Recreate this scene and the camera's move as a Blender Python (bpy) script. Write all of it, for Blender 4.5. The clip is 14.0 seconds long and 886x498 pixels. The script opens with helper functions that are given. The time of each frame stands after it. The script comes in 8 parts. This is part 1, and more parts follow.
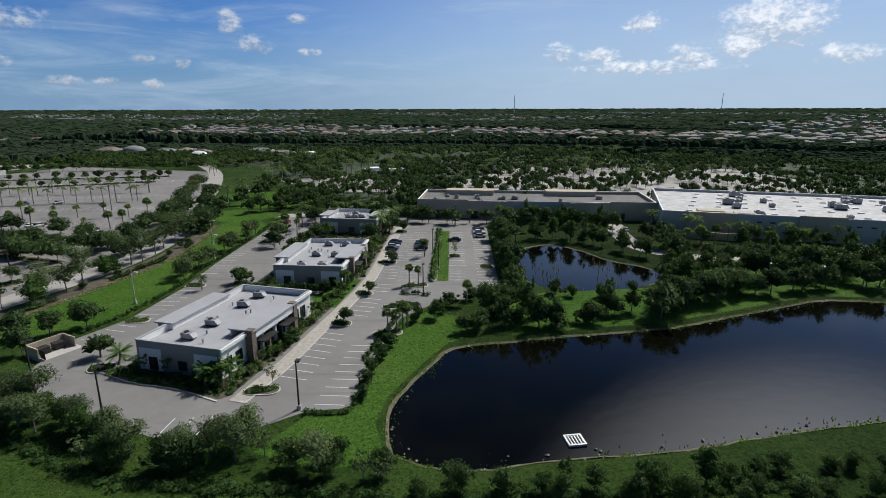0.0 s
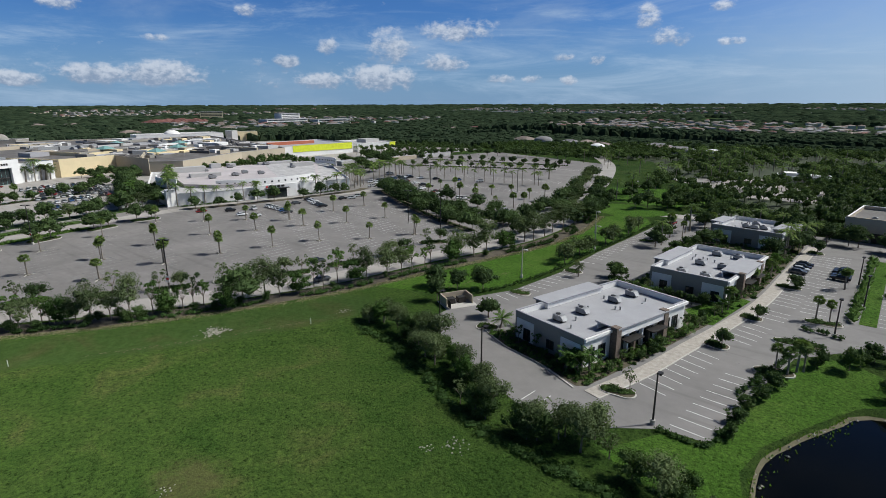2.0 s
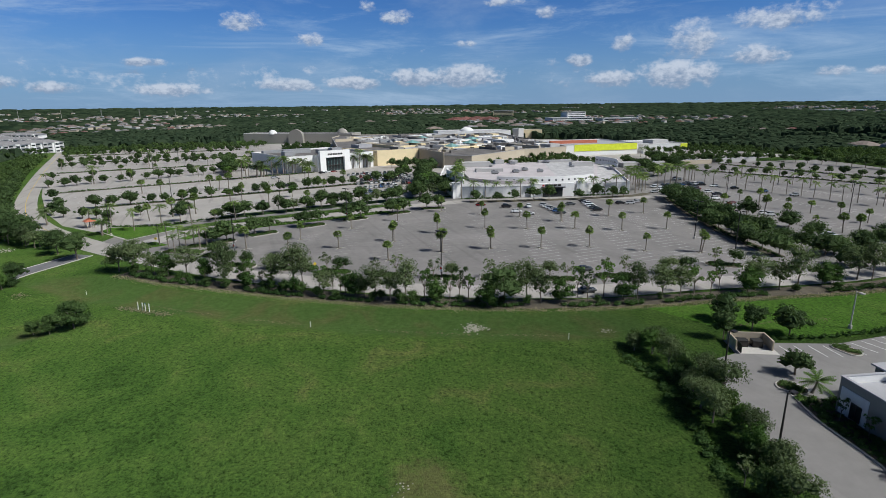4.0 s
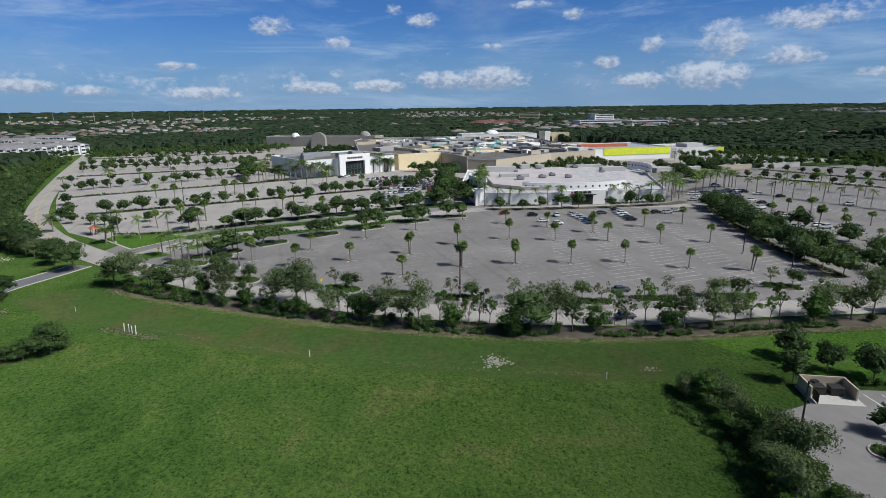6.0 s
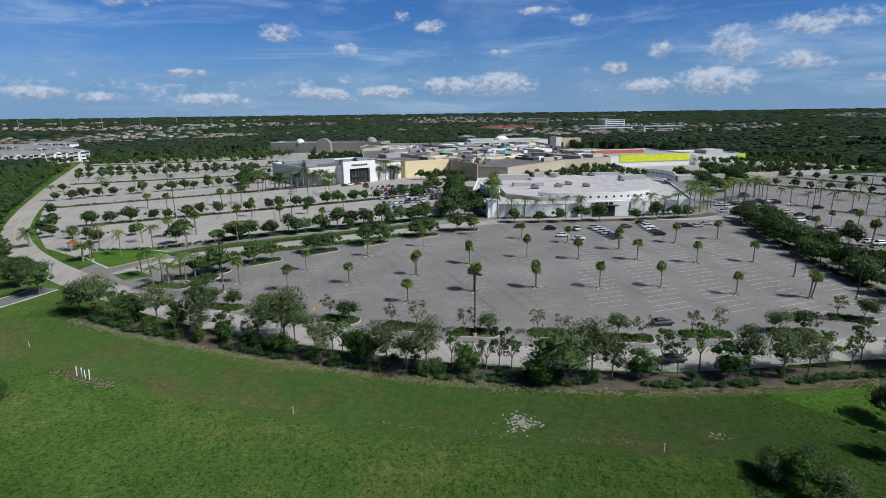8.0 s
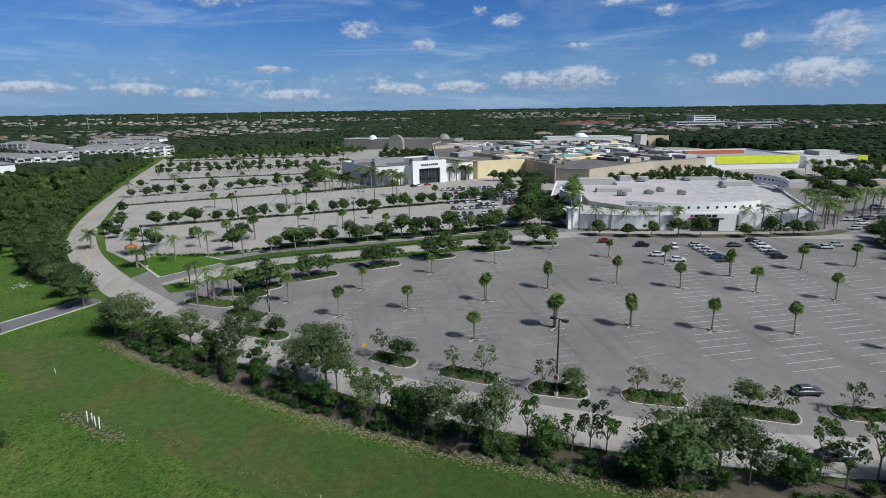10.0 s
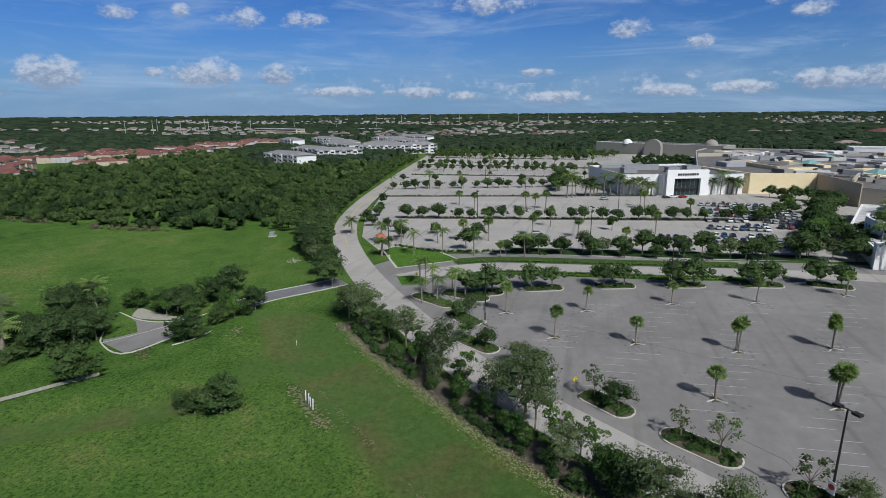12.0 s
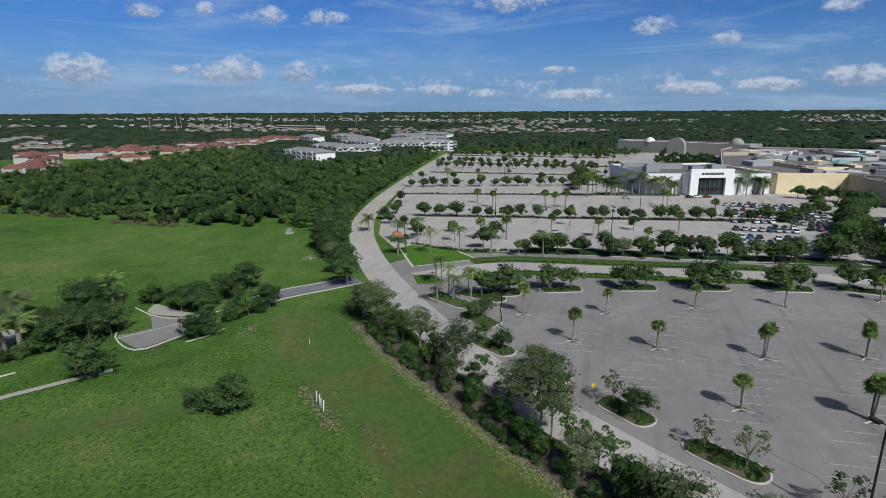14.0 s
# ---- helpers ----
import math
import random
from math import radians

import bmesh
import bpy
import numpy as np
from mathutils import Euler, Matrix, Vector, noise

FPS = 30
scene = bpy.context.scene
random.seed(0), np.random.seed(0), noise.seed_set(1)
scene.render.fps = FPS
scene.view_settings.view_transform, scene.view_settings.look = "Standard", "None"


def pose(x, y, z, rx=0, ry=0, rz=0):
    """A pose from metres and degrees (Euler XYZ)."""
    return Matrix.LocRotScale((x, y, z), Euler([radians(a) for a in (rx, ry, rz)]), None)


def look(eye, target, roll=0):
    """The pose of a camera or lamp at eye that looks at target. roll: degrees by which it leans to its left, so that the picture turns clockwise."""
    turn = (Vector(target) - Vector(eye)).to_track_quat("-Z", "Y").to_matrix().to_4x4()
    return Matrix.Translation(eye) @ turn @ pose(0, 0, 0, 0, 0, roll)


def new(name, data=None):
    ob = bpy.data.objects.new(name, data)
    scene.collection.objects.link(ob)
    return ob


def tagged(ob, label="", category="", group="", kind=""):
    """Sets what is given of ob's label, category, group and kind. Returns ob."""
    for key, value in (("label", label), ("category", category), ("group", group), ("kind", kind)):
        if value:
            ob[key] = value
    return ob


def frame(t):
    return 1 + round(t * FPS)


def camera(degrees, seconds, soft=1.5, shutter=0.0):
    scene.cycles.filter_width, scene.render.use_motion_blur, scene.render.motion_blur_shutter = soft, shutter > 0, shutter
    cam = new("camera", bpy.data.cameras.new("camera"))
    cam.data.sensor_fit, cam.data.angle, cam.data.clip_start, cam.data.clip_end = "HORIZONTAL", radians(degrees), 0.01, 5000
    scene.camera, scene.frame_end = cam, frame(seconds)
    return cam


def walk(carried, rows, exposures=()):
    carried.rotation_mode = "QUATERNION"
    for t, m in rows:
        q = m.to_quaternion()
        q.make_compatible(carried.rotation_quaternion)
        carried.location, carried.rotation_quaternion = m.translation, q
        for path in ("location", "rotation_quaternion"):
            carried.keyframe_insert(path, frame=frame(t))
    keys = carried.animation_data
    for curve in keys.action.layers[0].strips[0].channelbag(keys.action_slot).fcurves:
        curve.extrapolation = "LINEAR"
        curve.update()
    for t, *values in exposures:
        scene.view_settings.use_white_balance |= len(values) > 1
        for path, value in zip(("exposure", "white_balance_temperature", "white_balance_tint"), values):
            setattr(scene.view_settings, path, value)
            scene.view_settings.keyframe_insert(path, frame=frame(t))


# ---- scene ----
from mathutils.geometry import delaunay_2d_cdt

cam = camera(78.5, 14.0, soft=0.5)
PATH = [
    (0, (0.01, 0.04, 45.00), (-0.42, 96.83, 19.87), -0.15),
    (0.5, (-0.68, 0.25, 44.95), (-40.41, 88.45, 19.62), 0.07),
    (1, (-0.12, 0.73, 45.20), (-54.99, 80.24, 19.36), -0.15),
    (1.5, (-0.39, 1.17, 44.90), (-57.65, 79.03, 19.25), -0.13),
    (2, (-1.38, 2.03, 45.11), (-63.27, 76.18, 19.20), -0.19),
    (2.5, (-2.60, 3.14, 45.10), (-80.89, 59.66, 19.08), -0.38),
    (3, (-3.95, 4.69, 44.97), (-87.71, 52.81, 19.08), -0.49),
    (3.5, (-6.17, 5.95, 45.24), (-92.31, 49.55, 19.15), -0.56),
    (4, (-8.70, 7.49, 44.96), (-98.69, 42.64, 19.14), -0.58),
    (4.2, (-9.91, 8.16, 45.09), (-100.31, 42.13, 19.13), -0.66),
    (6.3, (-24.90, 14.28, 44.51), (-116.55, 45.29, 19.23), -0.66),
    (6.5, (-26.89, 14.42, 44.58), (-118.44, 45.69, 19.25), -0.56),
    (7, (-31.14, 15.98, 43.95), (-123.03, 46.72, 19.21), -0.64),
    (9.3, (-54.15, 22.63, 44.63), (-147.40, 48.75, 19.69), -0.79),
    (9.5, (-56.29, 23.24, 44.93), (-150.14, 47.00, 19.87), -0.73),
    (10, (-61.28, 24.85, 45.22), (-156.54, 42.14, 20.19), -0.80),
    (10.5, (-65.75, 25.85, 45.20), (-162.39, 33.10, 20.55), -0.74),
    (11, (-69.01, 26.65, 45.54), (-165.85, 22.30, 20.97), -0.62),
    (11.5, (-70.91, 27.35, 45.66), (-166.01, 8.41, 21.22), -0.58),
    (12, (-71.76, 27.98, 45.45), (-165.20, 1.91, 21.17), -0.44),
    (12.5, (-71.97, 28.31, 45.62), (-164.83, 0.37, 21.20), -0.40),
    (13, (-72.30, 28.45, 45.39), (-165.00, -0.01, 20.98), -0.42),
    (13.5, (-73.10, 28.24, 45.23), (-165.65, -0.60, 20.69), -0.39),
    (14, (-74.22, 27.86, 45.16), (-166.59, -1.46, 20.51), -0.31),
]
walk(cam, [(t, look(eye, target, roll)) for t, eye, target, roll in PATH], exposures=[(0.0, -0.04, 6250, 10), (9.5, -0.1, 5980, 11), (11.5, -0.16, 5980, 11), (14.0, -0.16, 5980, 11)])

# ---------------------------------------------------------------- world and sun
SUN_ELEV, SUN_AZ = radians(46), radians(48)      # azimuth counted from +x towards +y
rng = np.random.default_rng(7)
R = random.Random(11)


def link(nt, a, b):
    nt.links.new(a, b)


class Nodes:
    """Small wrapper round a node tree."""

    def __init__(self, nt):
        self.nt = nt

    def put(self, value, socket):
        if isinstance(value, bpy.types.NodeSocket):
            self.nt.links.new(value, socket)
        elif value is not None:
            socket.default_value = value

    def math(self, op, a, b=None, c=None, clamp=False):
        n = self.nt.nodes.new("ShaderNodeMath")
        n.operation, n.use_clamp = op, clamp
        for i, v in enumerate((a, b, c)):
            self.put(v, n.inputs[i])
        return n.outputs[0]

    def noise(self, vec, scale, detail=4, rough=0.55, distortion=0.0):
        n = self.nt.nodes.new("ShaderNodeTexNoise")
        self.put(vec, n.inputs["Vector"])
        n.inputs["Scale"].default_value, n.inputs["Detail"].default_value = scale, detail
        n.inputs["Roughness"].default_value, n.inputs["Distortion"].default_value = rough, distortion
        return n.outputs["Fac"]

    def ramp(self, fac, stops, mode="LINEAR"):
        n = self.nt.nodes.new("ShaderNodeValToRGB")
        n.color_ramp.interpolation = mode
        while len(n.color_ramp.elements) < len(stops):
            n.color_ramp.elements.new(0.5)
        for e, (p, c) in zip(n.color_ramp.elements, stops):
            e.position, e.color = p, (*c, 1) if len(c) == 3 else c
        self.put(fac, n.inputs[0])
        return n.outputs[0]

    def smooth(self, v, lo, hi):
        n = self.nt.nodes.new("ShaderNodeMapRange")
        n.interpolation_type = "SMOOTHSTEP"
        self.put(v, n.inputs[0])
        n.inputs[1].default_value, n.inputs[2].default_value = lo, hi
        return n.outputs[0]

    def mix(self, fac, a, b, mode="MIX"):
        n = self.nt.nodes.new("ShaderNodeMix")
        n.data_type, n.blend_type = "RGBA", mode
        self.put(fac, n.inputs[0])
        for v, i in ((a, 6), (b, 7)):
            self.put((*v, 1) if isinstance(v, tuple) and len(v) == 3 else v, n.inputs[i])
        return n.outputs[2]

    def mapping(self, vec, scale=(1, 1, 1), loc=(0, 0, 0), rot=(0, 0, 0)):
        n = self.nt.nodes.new("ShaderNodeMapping")
        self.put(vec, n.inputs[0])
        n.inputs[1].default_value, n.inputs[2].default_value, n.inputs[3].default_value = loc, rot, scale
        return n.outputs[0]


def build_world():
    world = bpy.data.worlds.new("sky")
    scene.world = world
    world.use_nodes = True
    nt = world.node_tree
    nt.nodes.clear()
    N = Nodes(nt)
    sky = nt.nodes.new("ShaderNodeTexSky")
    sky.sky_type, sky.sun_disc = "NISHITA", False
    sky.sun_elevation, sky.sun_rotation = SUN_ELEV, radians(90) - SUN_AZ
    sky.air_density, sky.dust_density, sky.ozone_density = 1.0, 0.0, 4.0
    way = nt.nodes.new("ShaderNodeTexCoord").outputs["Generated"]
    sep = nt.nodes.new("ShaderNodeSeparateXYZ")
    link(nt, way, sep.inputs[0])
    x, y, z = sep.outputs
    az = N.math("MULTIPLY", N.math("ARCTAN2", N.math("MULTIPLY", x, -1.0), y), 57.2958)
    el = N.math("MULTIPLY", N.math("ARCSINE", z), 57.2958)
    # cumulus: (azimuth to the left of +y, elevation, half width, half height), in degrees
    clouds = [(-29.4, 7.0, 4.8, 2.6), (-27.1, 5.3, 2.2, 1.2), (-34.8, 4.2, 2.5, .9), (-18.9, 7.6, 1.8, 1.1), (-11.3, 5.1, 1.7, 1.0), (-15, 4.8, 1.9, .8), (-23, 4.6, 2.1, 1.3), (18.4, 5.9, 2.1, .9), (20.1, 7.4, 1.2, 1.0),
              (20.4, 8.3, 1.0, .6), (14.3, 8.3, 1.2, .5), (24.8, 4.1, .9, .6), (27.4, 2.2, .9, .5), (30.6, 2.3, 1.3, .45), (34.5, 2.3, 1.0, .5), (28, 4.3, 1.1, .4), (13.2, 5.3, 1.1, .4), (-19.7, 3.7, 8.0, .7)]
    clouds2 = [(87.6, 7.6, 2.1, .9), (81.4, 6.1, 1.6, .7), (73.1, 8.2, 1.9, .7), (58.4, 8.4, .9, .6), (38.3, 6.9, 4.0, 1.1), (45.1, 5.5, 2.8, 1.6), (39.8, 4.0, 2.5, .9), (55.1, 4.1, 1.2, .6), (51, 5.5, 1.1, .8), (66.2, 5.7, 1.1, .4),
               (71.5, 2.6, 2.4, .8), (66.5, 2.7, 3.4, 1.1), (46, 2.5, 3.4, 1.2), (52, 2.2, 2.2, .7), (33.7, 2.3, 1.2, .5), (94.4, 1.4, 3.1, .6), (84, 1.9, 2.6, .6), (77.5, 2.1, 2.2, .6), (103.1, 1.6, 1.9, .5), (96.1, 3.9, 1.6, .4), (62.6, 9.4, 1.9, .4), (75.8, 9.1, 1.0, .6)]
    clouds3 = [(124.6, 8.7, 2.0, 1.0), (119, 8.6, 2.4, .8), (140.1, 3.6, 2.3, 1.3), (128.1, 3.9, 3.2, 1.3), (121.7, 3.9, 1.5, 1.0), (132.5, 3.8, .8, .4), (100.9, 10.2, 4.6, 1.1), (115.9, 2.1, 2.8, .5), (129.6, 9.0, .9, .6), (108, 2.0, 2.9, .5), (135, 8.6, 1.8, .6)]
    best, rise = None, None
    for a, e, w, h in clouds + clouds2 + clouds3:
        da = N.math("MULTIPLY", N.math("SUBTRACT", az, a), 1.0 / w)
        de = N.math("MULTIPLY", N.math("SUBTRACT", el, e), 1.0 / h)
        s = N.math("MULTIPLY_ADD", de, de, N.math("MULTIPLY", da, da))
        if best is None:
            best, rise = s, de
        else:
            nearer = N.math("LESS_THAN", s, best)
            rise = N.math("MULTIPLY_ADD", nearer, N.math("SUBTRACT", de, rise), rise)
            best = N.math("MINIMUM", best, s)
    puff = N.noise(N.mapping(way, (1, 1, 1.5)), 34.0, 7, 0.60)
    fine = N.noise(N.mapping(way, (1, 1, 1.6), (3.1, 1.7, 0.4)), 95.0, 5, 0.6)
    field = N.math("ADD", N.math("MULTIPLY", N.math("SUBTRACT", 1.0, N.math("MINIMUM", best, 1.75)), 0.46),
                   N.math("MULTIPLY_ADD", N.math("SUBTRACT", puff, 0.5), 1.7, N.math("MULTIPLY", N.math("SUBTRACT", fine, 0.5), 0.6)))
    band = N.math("MULTIPLY", N.smooth(el, 0.6, 2.0), N.smooth(el, 5.2, 3.0))
    band = N.math("MULTIPLY", band, N.smooth(az, 30.0, 55.0))
    field = N.math("MULTIPLY_ADD", band, 0.30, field)
    cumulus = N.smooth(field, -0.06, 0.62)
    # scattered small clouds away from the listed ones
    rest = N.smooth(N.noise(N.mapping(way, (1, 1, 2.6), (5.2, 8.1, 1.0)), 7.5, 7, 0.6), 0.60, 0.74)
    high = N.smooth(el, 9.0, 16.0)
    cumulus = N.math("MAXIMUM", cumulus, N.math("MULTIPLY", N.math("MULTIPLY", rest, high), 0.25))
    # thin streaks
    streak = N.smooth(N.noise(N.mapping(way, (1.0, 1.0, 7.5), (0.3, 2.0, 0.1), (0.12, 0.1, 0.5)), 3.2, 8, 0.66, 0.6), 0.46, 0.78)
    streak = N.math("MULTIPLY", streak, 0.55)
    low = N.smooth(el, 9.0, -1.0)
    haze = N.math("MULTIPLY", low, 0.85)
    shade = N.smooth(N.math("ADD", N.math("MULTIPLY", rise, 0.42), N.math("MULTIPLY_ADD", N.math("SUBTRACT", fine, 0.5), 1.6, N.math("SUBTRACT", puff, 0.5))), -0.42, 0.40)
    glow = N.math("MULTIPLY", N.smooth(N.math("ADD", N.math("MULTIPLY", x, math.cos(SUN_AZ)), N.math("MULTIPLY", y, math.sin(SUN_AZ))), 0.35, 1.0), N.smooth(el, 28.0, 2.0))
    white = N.mix(shade, (5.0, 6.2, 8.2), (11.2, 12.0, 13.2))
    white = N.mix(glow, white, N.mix(shade, (9.0, 10.0, 11.4), (19.0, 19.2, 19.6)))
    blue = N.mix(1.0, sky.outputs[0], N.mix(N.smooth(el, 10.0, 36.0), (0.50, 0.86, 1.42), (0.17, 0.265, 0.37)), "MULTIPLY")
    col = N.mix(haze, blue, (3.7, 6.0, 9.2))
    col = N.mix(N.math("MULTIPLY", glow, 0.72), col, (9.8, 12.0, 14.2))
    aureole = N.math("ADD", N.math("MULTIPLY", x, math.cos(SUN_AZ) * math.cos(SUN_ELEV)), N.math("MULTIPLY_ADD", y, math.sin(SUN_AZ) * math.cos(SUN_ELEV), N.math("MULTIPLY", z, math.sin(SUN_ELEV))))
    col = N.mix(N.math("MULTIPLY", N.smooth(aureole, 0.89, 1.0), 0.8), col, (84.0, 85.0, 86.0))
    veil = N.smooth(N.noise(N.mapping(way, (1, 1, 3.2), (1.5, 0.4, 2.2)), 4.5, 6, 0.6, 0.3), 0.45, 0.8)
    col = N.mix(N.math("MULTIPLY", N.math("MULTIPLY", veil, 0.35), N.smooth(el, 26.0, 11.0)), col, (7.0, 8.8, 11.2))
    col = N.mix(N.math("MULTIPLY", streak, N.smooth(el, 24.0, 11.0)), col, (8.6, 10.8, 13.2))
    col = N.mix(N.math("MULTIPLY", cumulus, 0.84), col, white)
    bg = nt.nodes.new("ShaderNodeBackground")
    bg.inputs[1].default_value = 0.055
    link(nt, col, bg.inputs[0])
    out = nt.nodes.new("ShaderNodeOutputWorld")
    link(nt, bg.outputs[0], out.inputs[0])


build_world()
sun = new("sun", bpy.data.lights.new("sun", "SUN"))
sun.data.energy, sun.data.angle, sun.data.color = 4.2, radians(0.53), (0.99, 0.96, 0.87)
sun_way = Vector((math.cos(SUN_ELEV) * math.cos(SUN_AZ), math.cos(SUN_ELEV) * math.sin(SUN_AZ), math.sin(SUN_ELEV)))
sun.matrix_basis = look(sun_way * 900, (0, 0, 0))


# ---------------------------------------------------------------- materials
def material(name, rough=0.8, metal=0.0, spec=0.4):
    m = bpy.data.materials.new(name)
    m.use_nodes = True
    b = m.node_tree.nodes["Principled BSDF"]
    b.inputs["Roughness"].default_value, b.inputs["Metallic"].default_value = rough, metal
    b.inputs["Specular IOR Level"].default_value = spec
    return m, Nodes(m.node_tree), b


def coords(N, kind="Object"):
    return N.nt.nodes.new("ShaderNodeTexCoord").outputs[kind]


def add_bump(N, b, height, strength=0.3, dist=0.05):
    n = N.nt.nodes.new("ShaderNodeBump")
    n.inputs["Strength"].default_value, n.inputs["Distance"].default_value = strength, dist
    N.put(height, n.inputs["Height"])
    N.put(n.outputs[0], b.inputs["Normal"])


def plain(name, c, rough=0.7, metal=0.0, vary=0.12, scale=1.5, grain=12.0, bump=0.1, spec=0.4, per_object=0.0):
    """A painted, cast or mineral surface: large stains, fine grain, slight relief."""
    m, N, b = material(name, rough, metal, spec)
    v = coords(N)
    n1, n2 = N.noise(v, scale, 5, 0.6), N.noise(v, grain, 4, 0.6)
    f = N.math("ADD", N.math("MULTIPLY", n1, 0.65), N.math("MULTIPLY", n2, 0.35))
    lo, hi = tuple(x * (1 - vary) for x in c), tuple(min(1, x * (1 + vary)) for x in c)
    col = N.ramp(f, [(0.3, lo), (0.7, hi)])
    if per_object:
        info = N.nt.nodes.new("ShaderNodeObjectInfo").outputs["Random"]
        h = N.nt.nodes.new("ShaderNodeHueSaturation")
        N.put(N.math("MULTIPLY_ADD", info, per_object, 1 - per_object / 2), h.inputs["Value"])
        N.put(col, h.inputs["Color"])
        col = h.outputs[0]
    N.put(col, b.inputs["Base Color"])
    if bump:
        add_bump(N, b, n2, bump, 0.02)
    return m


def leafy(name, dark, light, scale=1.2, rough=0.75, relief=0.0, spec=0.08, single=0.30):
    m, N, b = material(name, rough, 0, spec)
    geo = N.nt.nodes.new("ShaderNodeNewGeometry").outputs["Random Per Island"]
    info = N.nt.nodes.new("ShaderNodeObjectInfo").outputs["Random"]
    n = N.noise(coords(N), scale, 3, 0.6)
    f = N.math("ADD", N.math("MULTIPLY", geo, single), N.math("ADD", N.math("MULTIPLY", n, 0.45), N.math("MULTIPLY", info, 0.45)))
    col = N.ramp(f, [(0.25, tuple(1.16 * c for c in dark)), (0.95, tuple(1.16 * c for c in light))])
    N.put(col, b.inputs["Base Color"])
    through_leaf = N.nt.nodes.new("ShaderNodeBsdfTranslucent")
    N.put(N.mix(1.0, col, (1.5, 1.6, 0.9), "MULTIPLY"), through_leaf.inputs["Color"])
    both = N.nt.nodes.new("ShaderNodeMixShader")
    both.inputs[0].default_value = 0.26
    N.put(b.outputs[0], both.inputs[1])
    N.put(through_leaf.outputs[0], both.inputs[2])
    N.put(both.outputs[0], N.nt.nodes["Material Output"].inputs["Surface"])
    if relief:
        add_bump(N, b, N.noise(coords(N), relief, 3, 0.7), 1.0, 0.8)
    return m


def grass_material(name, lush, mid, dry, dark, rank=1.0, clumps=1.0, bare=None, damp=None):
    m, N, b = material(name, 0.9, 0, 0.04)
    b.inputs["Diffuse Roughness"].default_value = rank
    v = coords(N)
    big = N.noise(v, 0.018, 4, 0.55, 0.4)
    midn = N.noise(v, 0.11, 5, 0.62, 0.8)
    tuft = N.noise(v, 1.5, 6, 0.8, 0.5)
    fine = N.noise(v, 2.6, 5, 0.8)
    col = N.ramp(N.math("ADD", N.math("MULTIPLY", big, 0.5), N.math("MULTIPLY", midn, 0.5)), [(0.36, dark), (0.46, lush), (0.56, mid), (0.68, dry)])
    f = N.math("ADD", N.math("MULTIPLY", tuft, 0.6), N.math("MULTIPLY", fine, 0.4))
    # tuft tones; the shade of the gaps between them is put into the colour
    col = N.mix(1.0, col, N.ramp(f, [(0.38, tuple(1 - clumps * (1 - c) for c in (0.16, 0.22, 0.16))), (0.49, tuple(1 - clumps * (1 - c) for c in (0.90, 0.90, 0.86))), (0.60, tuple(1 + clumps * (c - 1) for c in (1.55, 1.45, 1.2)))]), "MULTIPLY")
    if damp:
        # short dark grass of the wet hollows, as the ground sheet marks them, with ragged edges and brown drying patches
        wet = N.nt.nodes.new("ShaderNodeAttribute")
        wet.attribute_name = "damp"
        ragged = N.math("MULTIPLY_ADD", N.math("SUBTRACT", N.noise(v, 0.16, 6, 0.7, 0.5), 0.5), 0.9, wet.outputs["Fac"])
        low_grass = N.mix(N.smooth(N.noise(v, 0.07, 5, 0.65, 0.6), 0.44, 0.66), damp[0], damp[1])
        low_grass = N.mix(1.0, low_grass, N.ramp(N.noise(v, 0.9, 5, 0.75), [(0.35, (0.72, 0.74, 0.7)), (0.65, (1.25, 1.22, 1.2))]), "MULTIPLY")
        col = N.mix(N.math("MULTIPLY", N.smooth(ragged, 0.15, 0.75), 0.88), col, low_grass)
    if bare:
        # a dry, half bare patch with a ragged edge: (x, y, half length, half width)
        sep = N.nt.nodes.new("ShaderNodeSeparateXYZ")
        N.put(v, sep.inputs[0])
        dx = N.math("MULTIPLY", N.math("SUBTRACT", sep.outputs[0], bare[0]), 1 / bare[2])
        dy = N.math("MULTIPLY", N.math("SUBTRACT", sep.outputs[1], bare[1]), 1 / bare[3])
        d = N.math("MULTIPLY_ADD", dx, dx, N.math("MULTIPLY_ADD", dy, dy, N.math("MULTIPLY", N.math("SUBTRACT", N.noise(v, 0.35, 6, 0.75), 0.5), 5.0)))
        col = N.mix(N.math("MULTIPLY", N.smooth(d, 1.8, -0.2), 0.42), col, (0.15, 0.12, 0.06))
    N.put(col, b.inputs["Base Color"])
    add_bump(N, b, f, 0.9, 0.5)
    return m


def asphalt_material(name, c, worn, scale=0.05):
    m, N, b = material(name, 0.88, 0, 0.3)
    v = coords(N)
    big = N.noise(v, scale, 5, 0.6, 0.6)
    midn = N.noise(v, 0.45, 5, 0.65)
    fine = N.noise(v, 9.0, 3, 0.7)
    f = N.math("ADD", N.math("MULTIPLY", big, 0.55), N.math("ADD", N.math("MULTIPLY", midn, 0.3), N.math("MULTIPLY", fine, 0.15)))
    col = N.ramp(f, [(0.36, c), (0.62, worn)])
    spots = N.smooth(N.noise(v, 0.9, 3, 0.5), 0.70, 0.78)
    col = N.mix(N.math("MULTIPLY", spots, 0.35), col, (0.05, 0.05, 0.052))
    tracks = N.smooth(N.noise(N.mapping(v, (0.02, 0.35, 1), (0, 0, 0), (0, 0, 0.42)), 1.0, 3, 0.6), 0.52, 0.72)
    col = N.mix(N.math("MULTIPLY", tracks, 0.32), col, (0.085, 0.078, 0.075))
    N.put(col, b.inputs["Base Color"])
    add_bump(N, b, fine, 0.25, 0.02)
    return m


